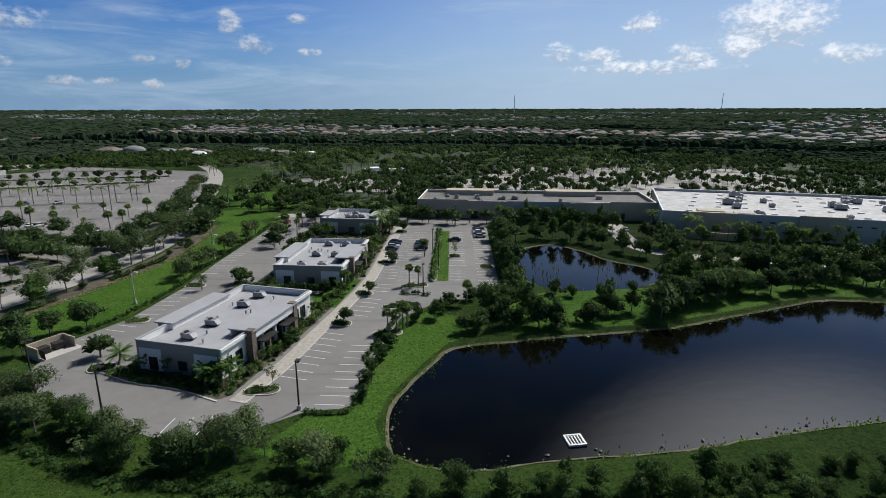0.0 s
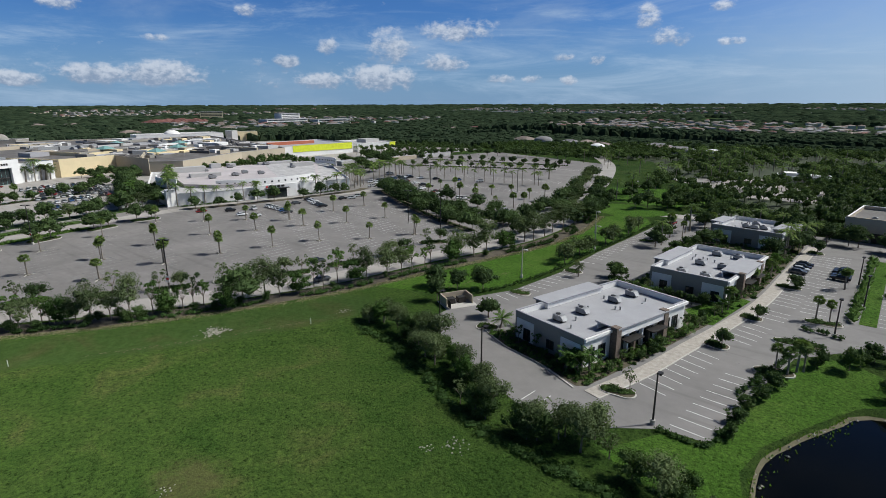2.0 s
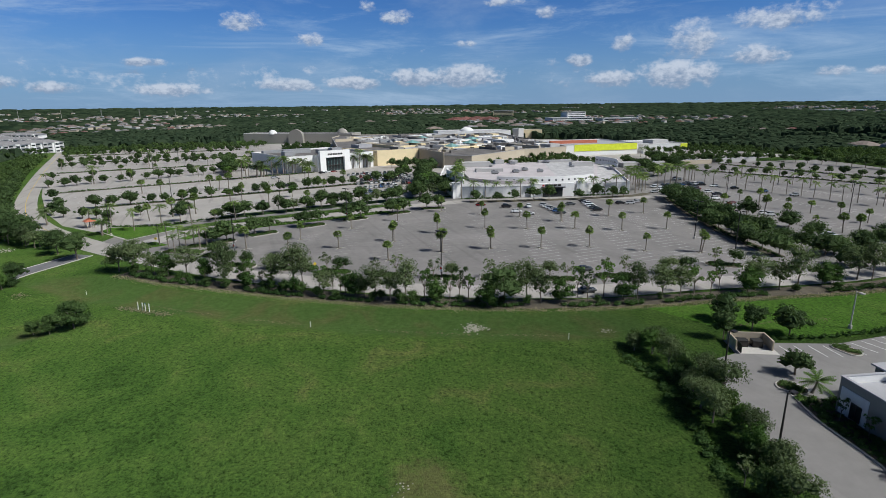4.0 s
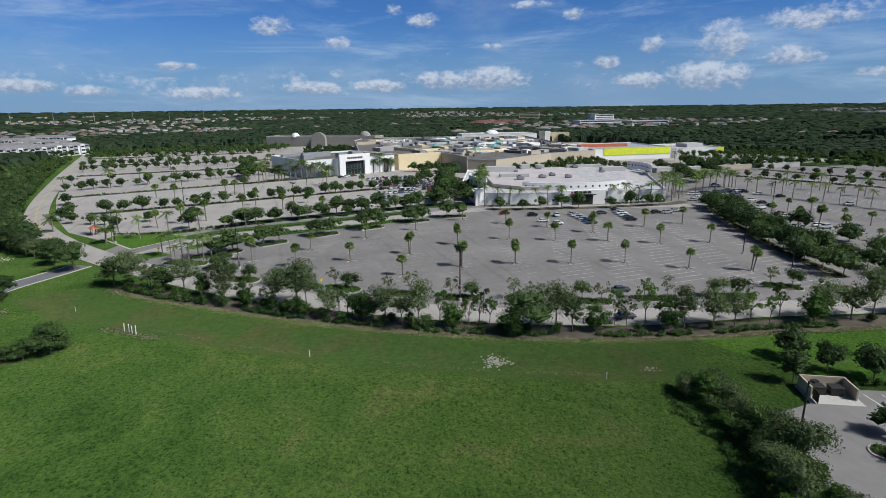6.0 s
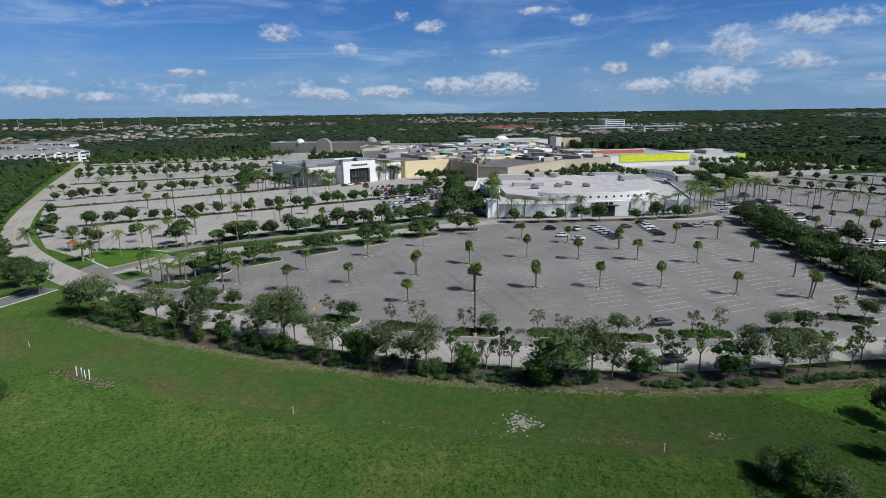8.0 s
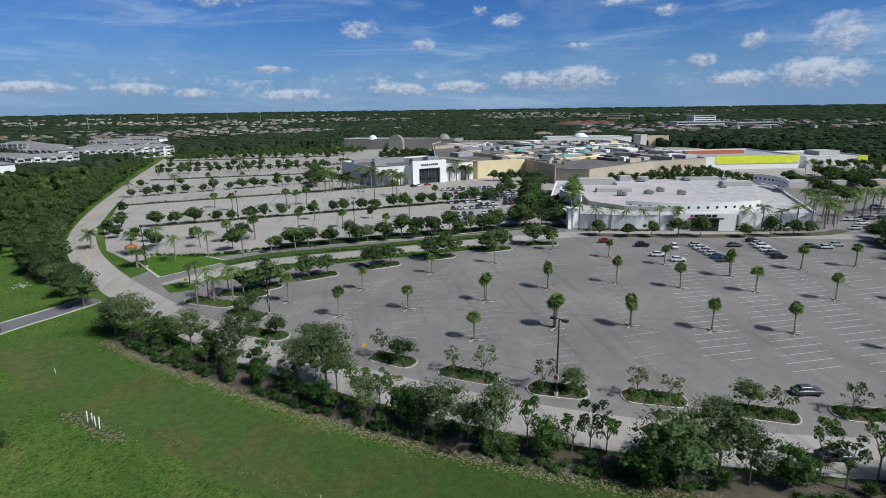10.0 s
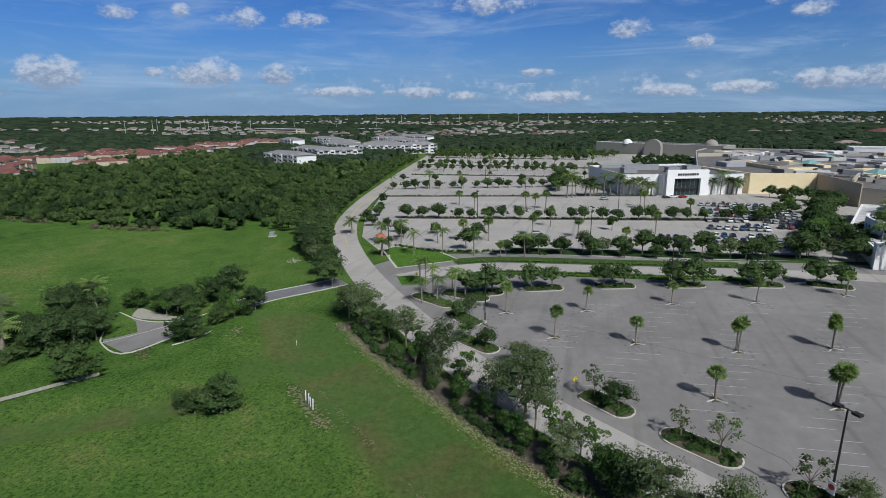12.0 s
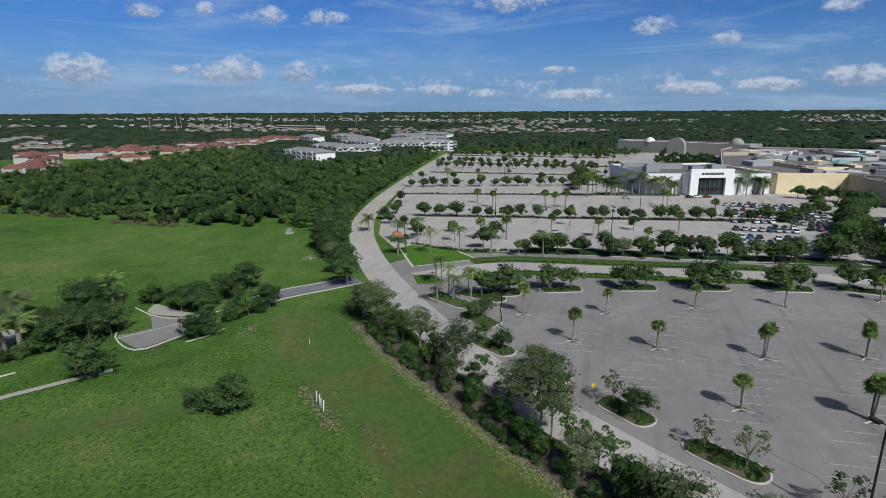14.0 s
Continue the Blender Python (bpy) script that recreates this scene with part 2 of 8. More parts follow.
M = {}
BARE = (-61.5, 25.5, 5.0, 4.2)
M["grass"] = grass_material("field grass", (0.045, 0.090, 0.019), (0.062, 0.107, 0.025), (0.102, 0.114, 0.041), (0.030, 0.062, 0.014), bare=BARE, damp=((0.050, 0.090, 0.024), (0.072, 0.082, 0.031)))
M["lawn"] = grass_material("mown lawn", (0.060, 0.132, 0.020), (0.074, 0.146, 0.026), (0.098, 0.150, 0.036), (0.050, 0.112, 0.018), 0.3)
M["asphalt"] = asphalt_material("worn asphalt", (0.150, 0.142, 0.135), (0.230, 0.217, 0.206))
M["asphalt_pale"] = asphalt_material("pale asphalt road", (0.29, 0.272, 0.25), (0.37, 0.348, 0.32))
M["asphalt_grey"] = asphalt_material("grey asphalt", (0.165, 0.158, 0.152), (0.222, 0.213, 0.205))
M["asphalt_dark"] = asphalt_material("dark asphalt drive", (0.11, 0.11, 0.115), (0.16, 0.16, 0.165))
M["kerb"] = plain("concrete kerb", (0.46, 0.44, 0.40), 0.85)
M["concrete"] = plain("concrete", (0.42, 0.40, 0.37), 0.85)
M["paint"] = plain("white road paint", (0.62, 0.62, 0.60), 0.7, vary=0.25, scale=0.6)
M["paint_faded"] = plain("faded road paint", (0.50, 0.48, 0.46), 0.8, vary=0.25, scale=0.3)
M["paint_lot"] = plain("worn lot paint", (0.40, 0.385, 0.37), 0.8, vary=0.35, scale=0.5)
M["paint_yellow"] = plain("yellow road paint", (0.55, 0.38, 0.05), 0.7, vary=0.2)
M["mulch"] = plain("planting bed", (0.085, 0.074, 0.046), 0.95, vary=0.5, scale=0.8, grain=5, bump=0.6)
M["groundcover"] = leafy("low ground cover", (0.022, 0.046, 0.013), (0.078, 0.124, 0.036), 0.9)
M["tuft"] = leafy("rank grass", (0.060, 0.135, 0.018), (0.120, 0.205, 0.034), 0.3)
M["hedge"] = leafy("clipped hedge", (0.016, 0.036, 0.010), (0.050, 0.094, 0.026), 1.2)
M["oak"] = leafy("oak leaves", (0.018, 0.035, 0.013), (0.074, 0.114, 0.040))
M["grey_leaf"] = leafy("grey green leaves", (0.034, 0.052, 0.022), (0.122, 0.158, 0.070))
M["dense_leaf"] = leafy("dense glossy leaves", (0.018, 0.043, 0.011), (0.068, 0.120, 0.030))
M["bright_leaf"] = leafy("bright leaves", (0.026, 0.060, 0.013), (0.098, 0.168, 0.040))
M["palm"] = leafy("palm fronds", (0.040, 0.074, 0.020), (0.165, 0.225, 0.068))
M["pine"] = leafy("dense dark foliage", (0.020, 0.042, 0.014), (0.074, 0.116, 0.036))
M["woods"] = leafy("woodland canopy", (0.016, 0.037, 0.012), (0.074, 0.114, 0.034), 0.5, relief=1.6)
M["oak_far"] = leafy("dark woodland canopy", (0.014, 0.032, 0.012), (0.058, 0.092, 0.031), 0.5, relief=1.6)
M["woods_light"] = leafy("paler woodland canopy", (0.024, 0.048, 0.014), (0.098, 0.134, 0.042), 0.5, relief=1.6)
M["far_woods"] = leafy("distant woods", (0.010, 0.021, 0.013), (0.038, 0.056, 0.031), 0.03, relief=0.35, spec=0.0, single=0.75)
M["dry_brush"] = leafy("dry brush", (0.09, 0.078, 0.05), (0.20, 0.175, 0.12))
M["bark"] = plain("grey bark", (0.17, 0.14, 0.11), 0.95, vary=0.35, scale=3, grain=18, bump=0.6)
M["palm_bark"] = plain("palm trunk", (0.22, 0.19, 0.155), 0.95, vary=0.3, scale=4, grain=14, bump=0.5)
M["roof_grey"] = plain("grey roof membrane", (0.33, 0.33, 0.345), 0.75, vary=0.10, scale=0.25, grain=3)
M["roof_white"] = plain("white roof membrane", (0.42, 0.41, 0.405), 0.8, vary=0.42, scale=0.3, grain=1.1)
M["roof_pink"] = plain("weathered roof membrane", (0.46, 0.42, 0.42), 0.8, vary=0.15, scale=0.1, grain=1.5)
M["roof_dark"] = plain("weathered dark roof", (0.13, 0.122, 0.115), 0.85, vary=0.45, scale=0.12, grain=1.5)
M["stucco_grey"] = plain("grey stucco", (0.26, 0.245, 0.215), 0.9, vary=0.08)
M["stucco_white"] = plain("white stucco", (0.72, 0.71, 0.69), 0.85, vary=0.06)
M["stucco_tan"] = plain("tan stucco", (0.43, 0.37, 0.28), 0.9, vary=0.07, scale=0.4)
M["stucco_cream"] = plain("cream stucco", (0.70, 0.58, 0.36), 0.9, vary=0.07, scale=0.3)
M["stucco_pale"] = plain("pale grey stucco", (0.42, 0.41, 0.40), 0.9, vary=0.07, scale=0.4)
M["metal"] = plain("galvanised metal", (0.27, 0.275, 0.28), 0.55, 0.15, vary=0.15)
M["metal_dark"] = plain("dark bronze metal", (0.035, 0.032, 0.03), 0.5, 0.4, vary=0.2)
M["stone"] = plain("stacked stone cladding", (0.16, 0.125, 0.10), 0.95, vary=0.5, scale=2.5, grain=7, bump=0.8)
M["rock"] = plain("limestone rubble", (0.30, 0.285, 0.24), 0.95, vary=0.35, scale=1.5, grain=6, bump=0.8)
# litter brown taken darker, so that it holds the tree shade too
M["shaded_bed"] = plain("dry leaf litter", (0.080, 0.068, 0.048), 0.95, vary=0.55, scale=0.35, grain=3.5, bump=0.5)
M["dry_grass"] = leafy("dead pale grass", (0.15, 0.125, 0.075), (0.34, 0.30, 0.21), 0.5)
M["mud"] = plain("sandy bank", (0.105, 0.095, 0.055), 0.95, vary=0.35, scale=0.4, grain=4, bump=0.5)
M["tile_red"] = plain("red clay roof tiles", (0.15, 0.064, 0.052), 0.85, vary=0.25, scale=0.5, grain=4, per_object=0.3)
M["tile_tan"] = plain("sand roof tiles", (0.21, 0.17, 0.145), 0.85, vary=0.25, scale=0.5, grain=4, per_object=0.4)
M["roof_slate"] = plain("grey hip roof tiles", (0.21, 0.205, 0.205), 0.85, vary=0.2, scale=0.5, grain=4)
M["yellow_wrap"] = plain("yellow sheathing wrap", (0.60, 0.66, 0.03), 0.7, vary=0.18, scale=0.4)
M["orange"] = plain("terracotta paint", (0.42, 0.13, 0.07), 0.8)
M["teal"] = plain("verdigris roof", (0.16, 0.30, 0.29), 0.7)
M["paver"] = plain("clay pavers", (0.36, 0.33, 0.29), 0.9, vary=0.3, scale=1.2, grain=5, bump=0.3)
M["blue_sign"] = plain("blue plastic", (0.04, 0.10, 0.26), 0.5)
M["white_post"] = plain("white plastic post", (0.75, 0.75, 0.73), 0.5)
M["sign_red"] = plain("red sign", (0.5, 0.03, 0.03), 0.5)
M["sign_yellow"] = plain("yellow sign", (0.75, 0.55, 0.02), 0.5)
# dark base colour stands for the tree shade on the ground
M["tree_shade_floor"] = plain("woodland floor with painted shade", (0.035, 0.048, 0.02), 0.95, vary=0.4, scale=0.2, grain=2, bump=0.5)
M["tyre"] = plain("tyre rubber", (0.02, 0.02, 0.02), 0.9)


def glass_material():
    m, N, b = material("tinted glass", 0.08, 0, 0.6)
    b.inputs["Base Color"].default_value = (0.02, 0.028, 0.03, 1)
    return m


M["glass"] = glass_material()


def water_material():
    m, N, b = material("pond water", 0.06, 0, 0.5)
    b.inputs["IOR"].default_value = 1.33
    v = coords(N)
    N.put(N.ramp(N.noise(v, 0.06, 3), [(0.3, (0.0012, 0.0016, 0.0013)), (0.7, (0.004, 0.004, 0.0024))]), b.inputs["Base Color"])
    n = N.math("ADD", N.noise(v, 0.35, 3, 0.5), N.math("MULTIPLY", N.noise(v, 2.2, 3, 0.5), 0.3))
    add_bump(N, b, n, 0.05, 0.25)
    return m


M["water"] = water_material()
CAR_COLOURS = {"white": (0.75, 0.75, 0.74), "silver": (0.42, 0.43, 0.44), "black": (0.02, 0.02, 0.022), "dark grey": (0.08, 0.085, 0.09), "dark red": (0.20, 0.02, 0.02), "blue": (0.04, 0.09, 0.20)}
for k, c in CAR_COLOURS.items():
    M["car " + k] = plain("car paint " + k, c, 0.25, 0.1, vary=0.03, bump=0)


# ---------------------------------------------------------------- mesh helpers
def mesh_of(name, bm, mats):
    me = bpy.data.meshes.new(name)
    bm.normal_update()
    bm.to_mesh(me)
    bm.free()
    for m in mats if isinstance(mats, (list, tuple)) else [mats]:
        me.materials.append(m)
    return me


def part(name, bm, mat, parent, label=""):
    ob = new(name, mesh_of(name, bm, mat))
    ob.parent = parent
    if label:
        tagged(ob, label)
    return ob


def thing(name, m, label, category, group="", kind=""):
    ob = new(name)
    ob.empty_display_size = 0.5
    ob.matrix_basis = m
    return tagged(ob, label, category, group, kind)


def solid(name, bm, mat, label, category, group="", kind="", m=None):
    ob = new(name, mesh_of(name, bm, mat))
    if m is not None:
        ob.matrix_basis = m
    return tagged(ob, label, category, group, kind)


def box(bm, x0, y0, z0, x1, y1, z1):
    v = [bm.verts.new((x, y, z)) for z in (z0, z1) for x, y in ((x0, y0), (x1, y0), (x1, y1), (x0, y1))]
    for f in ((3, 2, 1, 0), (4, 5, 6, 7), (0, 1, 5, 4), (1, 2, 6, 5), (2, 3, 7, 6), (3, 0, 4, 7)):
        bm.faces.new([v[i] for i in f])
    return bm


def prism(bm, pts, z0, z1, caps=True):
    """A closed prism over a polygon given counter-clockwise."""
    a = [bm.verts.new((x, y, z0)) for x, y in pts]
    b = [bm.verts.new((x, y, z1)) for x, y in pts]
    n = len(pts)
    for i in range(n):
        bm.faces.new((a[i], a[(i + 1) % n], b[(i + 1) % n], b[i]))
    if caps:
        f1, f2 = bm.faces.new(list(reversed(a))), bm.faces.new(b)
        f1.normal_update()
        f2.normal_update()
        bmesh.ops.triangulate(bm, faces=[f1, f2])
    return bm


def tube(bm, rings, sides=6, cap=True):
    """A tapered tube through (x, y, z, radius) rings."""
    loops = []
    for x, y, z, r in rings:
        loops.append([bm.verts.new((x + r * math.cos(2 * math.pi * k / sides), y + r * math.sin(2 * math.pi * k / sides), z)) for k in range(sides)])
    for a, b in zip(loops, loops[1:]):
        for k in range(sides):
            bm.faces.new((a[k], a[(k + 1) % sides], b[(k + 1) % sides], b[k]))
    if cap:
        bm.faces.new(loops[-1])
        bm.faces.new(list(reversed(loops[0])))
    return bm


def curve_points(pts, step=4.0):
    """A smooth line through points of the plan, at even steps."""
    p = [Vector(q) for q in pts]
    p = [p[0] * 2 - p[1]] + p + [p[-1] * 2 - p[-2]]
    dense = []
    for i in range(1, len(p) - 2):
        for k in range(24):
            t = k / 24
            a, b, c, d = p[i - 1:i + 3]
            dense.append(0.5 * (2 * b + (c - a) * t + (2 * a - 5 * b + 4 * c - d) * t * t + (3 * b - a - 3 * c + d) * t ** 3))
    dense.append(p[-2])
    out, left = [dense[0]], 0.0
    for a, b in zip(dense, dense[1:]):
        seg = (b - a).length
        while left + seg >= step:
            a = a + (b - a) * ((step - left) / seg)
            seg, left = (b - a).length, 0.0
            out.append(a)
        left += seg
    out.append(dense[-1])
    return out


def offset(pts, d):
    """A line shifted to its left by d."""
    out = []
    for i, p in enumerate(pts):
        t = (pts[min(i + 1, len(pts) - 1)] - pts[max(i - 1, 0)]).normalized()
        out.append(p + Vector((-t.y, t.x)) * d)
    return out


def ribbon(name, line, d0, d1, z, mat, label, category, kind="structure", thick=0.0):
    a, b = offset(line, d0), offset(line, d1)
    bm = bmesh.new()
    va, vb = [bm.verts.new((p.x, p.y, z)) for p in a], [bm.verts.new((p.x, p.y, z)) for p in b]
    for i in range(len(a) - 1):
        bm.faces.new((va[i], va[i + 1], vb[i + 1], vb[i]) if d1 > d0 else (va[i + 1], va[i], vb[i], vb[i + 1]))
    if thick:
        r = bmesh.ops.extrude_face_region(bm, geom=bm.faces[:])
        bmesh.ops.translate(bm, verts=[v for v in r["geom"] if isinstance(v, bmesh.types.BMVert)], vec=(0, 0, thick))
    return solid(name, bm, mat, label, category, kind=kind)


def sheet(name, pts, z, mat, label, category="pavement"):
    bm = bmesh.new()
    f = bm.faces.new([bm.verts.new((x, y, z)) for x, y in pts])
    if f.calc_area() and f.normal.z < 0:
        f.normal_flip()
    f.normal_update()
    if f.normal.z < 0:
        f.normal_flip()
    bmesh.ops.triangulate(bm, faces=bm.faces[:])
    return solid(name, bm, mat, label, category, kind="structure")


def inside(x, y, poly):
    c, n = False, len(poly)
    for i in range(n):
        (x0, y0), (x1, y1) = poly[i], poly[i - 1]
        if (y0 > y) != (y1 > y) and x < (x1 - x0) * (y - y0) / (y1 - y0) + x0:
            c = not c
    return c


def spine(pts, step):
    return curve_points([Vector(p) for p in pts], step)


# ---------------------------------------------------------------- ground, pond, roads
POND = spine([(-7, 64), (-8.6, 71), (-7.5, 79), (-3, 89), (1.5, 97), (13, 100.5), (25, 103), (37, 105), (50, 108), (65, 114), (81, 120.5), (91, 124), (104, 123),
              (118, 115), (124, 98), (112, 82), (90, 77), (65, 72), (49, 69), (32, 65), (24, 64), (12, 62.5), (5, 61), (-2, 61.5), (-7, 64)], 3.0)[:-1]
POND2 = spine([(27, 176), (22, 158), (23, 139), (31, 133), (43, 131), (54, 137), (61, 143), (58, 153), (50, 160), (44, 172), (36, 180), (27, 176)], 3.0)[:-1]


def hedge_gap(x, y):
    """Distance from the hedge line into the field; negative on the lot's side."""
    d = np.hypot(HEDGE_XY[:, 0] - x, HEDGE_XY[:, 1] - y)
    k = min(len(HEDGE_XY) - 2, max(1, int(np.argmin(d))))
    a, b = HEDGE_XY[k - 1], HEDGE_XY[k + 1]
    t = (b - a) / np.hypot(*(b - a))
    return float((x - a[0]) * t[1] - (y - a[1]) * t[0])


def hollow_gap(x, y):
    return float(np.min(np.hypot(HOLLOW_XY[:, 0] - x, HOLLOW_XY[:, 1] - y)))


def ease(v):
    v = min(1.0, max(0.0, v))
    return v * v * (3 - 2 * v)


def in_field(x, y):
    return -260 < x < 10 and -260 < y < 92 and hedge_gap(x, y) > 0


def ground_height(x, y):
    """The ditch along the hedge, the low ridge beside it, a hollow and low swells of the open field; flat elsewhere."""
    if not in_field(x, y):
        return 0.0
    d = hedge_gap(x, y)
    near = ease((86 - y) / 16) * ease((x + 184) / 14)
    z = 0.0
    if 1.5 < d < 17.5:
        z -= 0.85 * near * math.sin(math.pi * (d - 1.5) / 16) ** 2
    z += 0.45 * near * math.exp(-((d - 22) / 4.5) ** 2)
    z -= 0.9 * math.exp(-(hollow_gap(x, y) / 3.2) ** 2) * ease((x + 178) / 12)
    w = ease((d - 25) / 18) * ease((60 - y) / 25) * ease((x + 260) / 40)
    return z + w * (0.55 * noise.noise((x * 0.03, y * 0.03, 1.3)) + 0.25 * noise.noise((x * 0.09, y * 0.09, 4.0)))


def ground_damp(x, y):
    """How wet the grass stands: most in the ditch, less in the hollow."""
    if not in_field(x, y):
        return 0.0
    d = hedge_gap(x, y)
    wet = ease((d - 1.0) / 4) * ease((20 - d) / 6) * ease((92 - y) / 14) * ease((x + 186) / 14)
    return max(wet, 1.05 * math.exp(-(hollow_gap(x, y) / 3.0) ** 2))


def ground_sheet():
    """One sheet to the horizon, with the two ponds dug into it."""
    pts, zs, edges = [], [], []

    def ring(line, d, z):
        start = len(pts)
        a = offset(line, d)
        for p in a:
            pts.append(Vector((p.x, p.y)))
            zs.append(z)
        n = len(a)
        edges.extend((start + i, start + (i + 1) % n) for i in range(n))

    for line in (POND, POND2):
        area = sum(a.x * b.y - b.x * a.y for a, b in zip(line, line[1:] + line[:1]))
        s = 1 if area > 0 else -1
        ring(line, -s * 1.2, 0.0)
        ring(line, 0, -0.55)
        ring(line, s * 2.2, -1.4)
    polys = [[(p.x, p.y) for p in POND], [(p.x, p.y) for p in POND2]]
    for i in np.arange(-300, 60, 3.5):
        for j in np.arange(-260, 90, 3.5):
            fine = -215 < i < -60 and -75 < j < 92 and 0 < hedge_gap(i, j) < 30 or hollow_gap(i, j) < 12
            if not fine and (round(i / 3.5) % 2 or round(j / 3.5) % 2):
                continue
            x, y = float(i) + R.uniform(-1, 1), float(j) + R.uniform(-1, 1)
            if y < 50 or x < -12:
                pts.append(Vector((x, y)))
                zs.append(ground_height(x, y))
    for r in (330, 700, 1500, 3000, 4990):
        for k in range(28):
            a = 2 * math.pi * k / 28
            pts.append(Vector((-60 + r * math.cos(a), 60 + r * math.sin(a))))
            zs.append(0.0)
    v, e, f, orig, _, _ = delaunay_2d_cdt(pts, edges, [], 0, 1e-4)
    verts = [(p.x, p.y, zs[o[0]] if o else 0.0) for p, o in zip(v, orig)]
    me = bpy.data.meshes.new("ground")
    me.from_pydata(verts, [], [list(q) for q in f])
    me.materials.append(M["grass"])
    damp = me.attributes.new("damp", "FLOAT", "POINT")
    damp.data.foreach_set("value", [ground_damp(p[0], p[1]) for p in verts])
    me.polygons.foreach_set("use_smooth", [True] * len(me.polygons))
    me.update()
    return tagged(new("ground", me), "rough green grass field reaching to the horizon", "ground", kind="structure")


HEDGE_LINE = spine([(-196, -43), (-186, -34), (-173, -22), (-161, -10), (-148, 6), (-136, 21), (-123, 40), (-111, 63), (-102, 87), (-95.5, 116), (-88, 146), (-85.5, 166), (-87, 186), (-92, 208)], 3.5)
HEDGE_XY = np.array([(p.x, p.y) for p in HEDGE_LINE])
HOLLOW_XY = np.array([(p.x, p.y) for p in spine([(-106, -70), (-121.9, -55.8), (-130, -43.4), (-139.9, -32.5), (-154, -30), (-170, -29)], 1.5)])
ground_sheet()
for n_, line in enumerate((POND, POND2)):
    sheet("water", [(p.x, p.y) for p in offset(line, 0)], -0.42, M["water"], "dark still pond water with sandy grassy banks", "pond")
    closed = line + line[:1]
    area = sum(a.x * b.y - b.x * a.y for a, b in zip(line, line[1:] + line[:1]))
    s = 1 if area > 0 else -1
    rim = ribbon("bank", closed, -s * 0.5, s * 0.3, 0.0, M["mud"], "sandy muddy rim of the pond", "bank")
    for q, v in enumerate(rim.data.vertices):
        v.co.z = (-0.30 if q < len(closed) else -0.60) + 0.09
        v.co.x += 0.5 * noise.noise((v.co.x * 0.4, v.co.y * 0.4, 1.0))
        v.co.y += 0.5 * noise.noise((v.co.x * 0.4, v.co.y * 0.4, 5.0))

RING = spine([(-900, -190), (-640, -145), (-511, -123), (-424, -107), (-345, -91), (-292, -77), (-260, -64), (-237, -51.5), (-217, -38.5), (-200, -26), (-183, -12), (-170, -0.5), (-159, 10.5), (-146, 27),
              (-132, 47), (-121, 68), (-112.5, 90), (-107, 118), (-99, 148), (-97, 170), (-99, 190), (-105, 220), (-120, 262), (-138, 320), (-170, 400), (-220, 480)], 4.0)
# mall asphalt: one wide sheet behind the hedge, and the ring road on it
sheet("parking_lot_main", [(-200, -26), (-183, -12), (-159, 10.5), (-132, 47), (-112, 90), (-104, 120), (-97, 150), (-98, 190), (-105, 220), (-122, 262), (-140, 320), (-172, 400), (-300, 440), (-330, 316),
                           (-320, 255), (-250, 205), (-232, 190), (-258, 112), (-252, 60), (-246, 0), (-236, -30), (-217, -38)], 0.03, M["asphalt"], "wide empty worn asphalt parking lot with faded stall lines")
sheet("parking_lot_west", [(-240, -42), (-258, -56), (-293, -70), (-350, -86), (-425, -104), (-514, -120), (-650, -143), (-655, 30), (-560, 60), (-480, 62), (-412, 60), (-394, 64), (-411, 112), (-385, 150), (-330, 122), (-262, 112), (-252, 60), (-246, 0)],
      0.026, M["asphalt_pale"], "pale asphalt parking lot with planted medians")
ribbon("ring_road", RING, -4.6, 4.6, 0.05, M["asphalt_pale"], "pale curving asphalt ring road with lane markings", "road")
ribbon("centre_line", spine([(p.x, p.y) for p in RING[60:170:4]], 4), -0.12, 0.12, 0.06, M["paint_yellow"], "yellow centre line on the ring road", "road marking")
LINK = spine([(-204, -38), (-196, -44), (-187, -51), (-178, -55)], 3)
ribbon("access_road", LINK, -3.4, 3.4, 0.045, M["asphalt_dark"], "dark asphalt access road across the grass", "road")
DRIVE = spine([(-211, -23), (-221, -13), (-229, 0), (-232, 17), (-235, 40), (-240, 72), (-243, 104), (-238, 130), (-228, 165), (-214, 205)], 4)
ribbon("entry_drive", DRIVE, -4.2, 4.2, 0.055, M["asphalt_pale"], "pale entry drive along the planted verge", "road")
# office court
sheet("office_pavement", [(-74, 84), (-60, 75), (-38, 66), (-27, 70), (-21, 74.5), (-15, 75), (-13.5, 91), (-10, 112), (-4, 120), (14, 130), (16, 205), (30, 224), (-20, 226), (-54, 240), (-66, 240), (-68, 210), (-69, 157), (-68, 133), (-70, 112), (-75, 101)],
      0.03, M["asphalt_grey"], "grey asphalt parking court round the office buildings")
ribbon("office_link_road", spine([(-60, 232), (-75, 231), (-92, 226), (-104, 222)], 4), -4, 4, 0.045, M["asphalt_pale"], "asphalt link road between lots", "road")
ribbon("service_road", spine([(190, 128), (150, 140), (125, 149), (104, 157), (82, 161), (66, 172), (64, 190), (67, 212)], 4), -3.5, 3.5, 0.04, M["asphalt_pale"], "pale service road behind the shops", "road")


# ---------------------------------------------------------------- plants
def mesh_from(name, verts, faces, mat):
    me = bpy.data.meshes.new(name)
    me.from_pydata(verts, [], faces)
    me.materials.append(mat)
    return me


OCTA = [(1, 0, 0), (-1, 0, 0), (0, 1, 0), (0, -1, 0), (0, 0, 1), (0, 0, -1)]
OCTA_F = [(0, 2, 4), (2, 1, 4), (1, 3, 4), (3, 0, 4), (2, 0, 5), (1, 2, 5), (3, 1, 5), (0, 3, 5)]


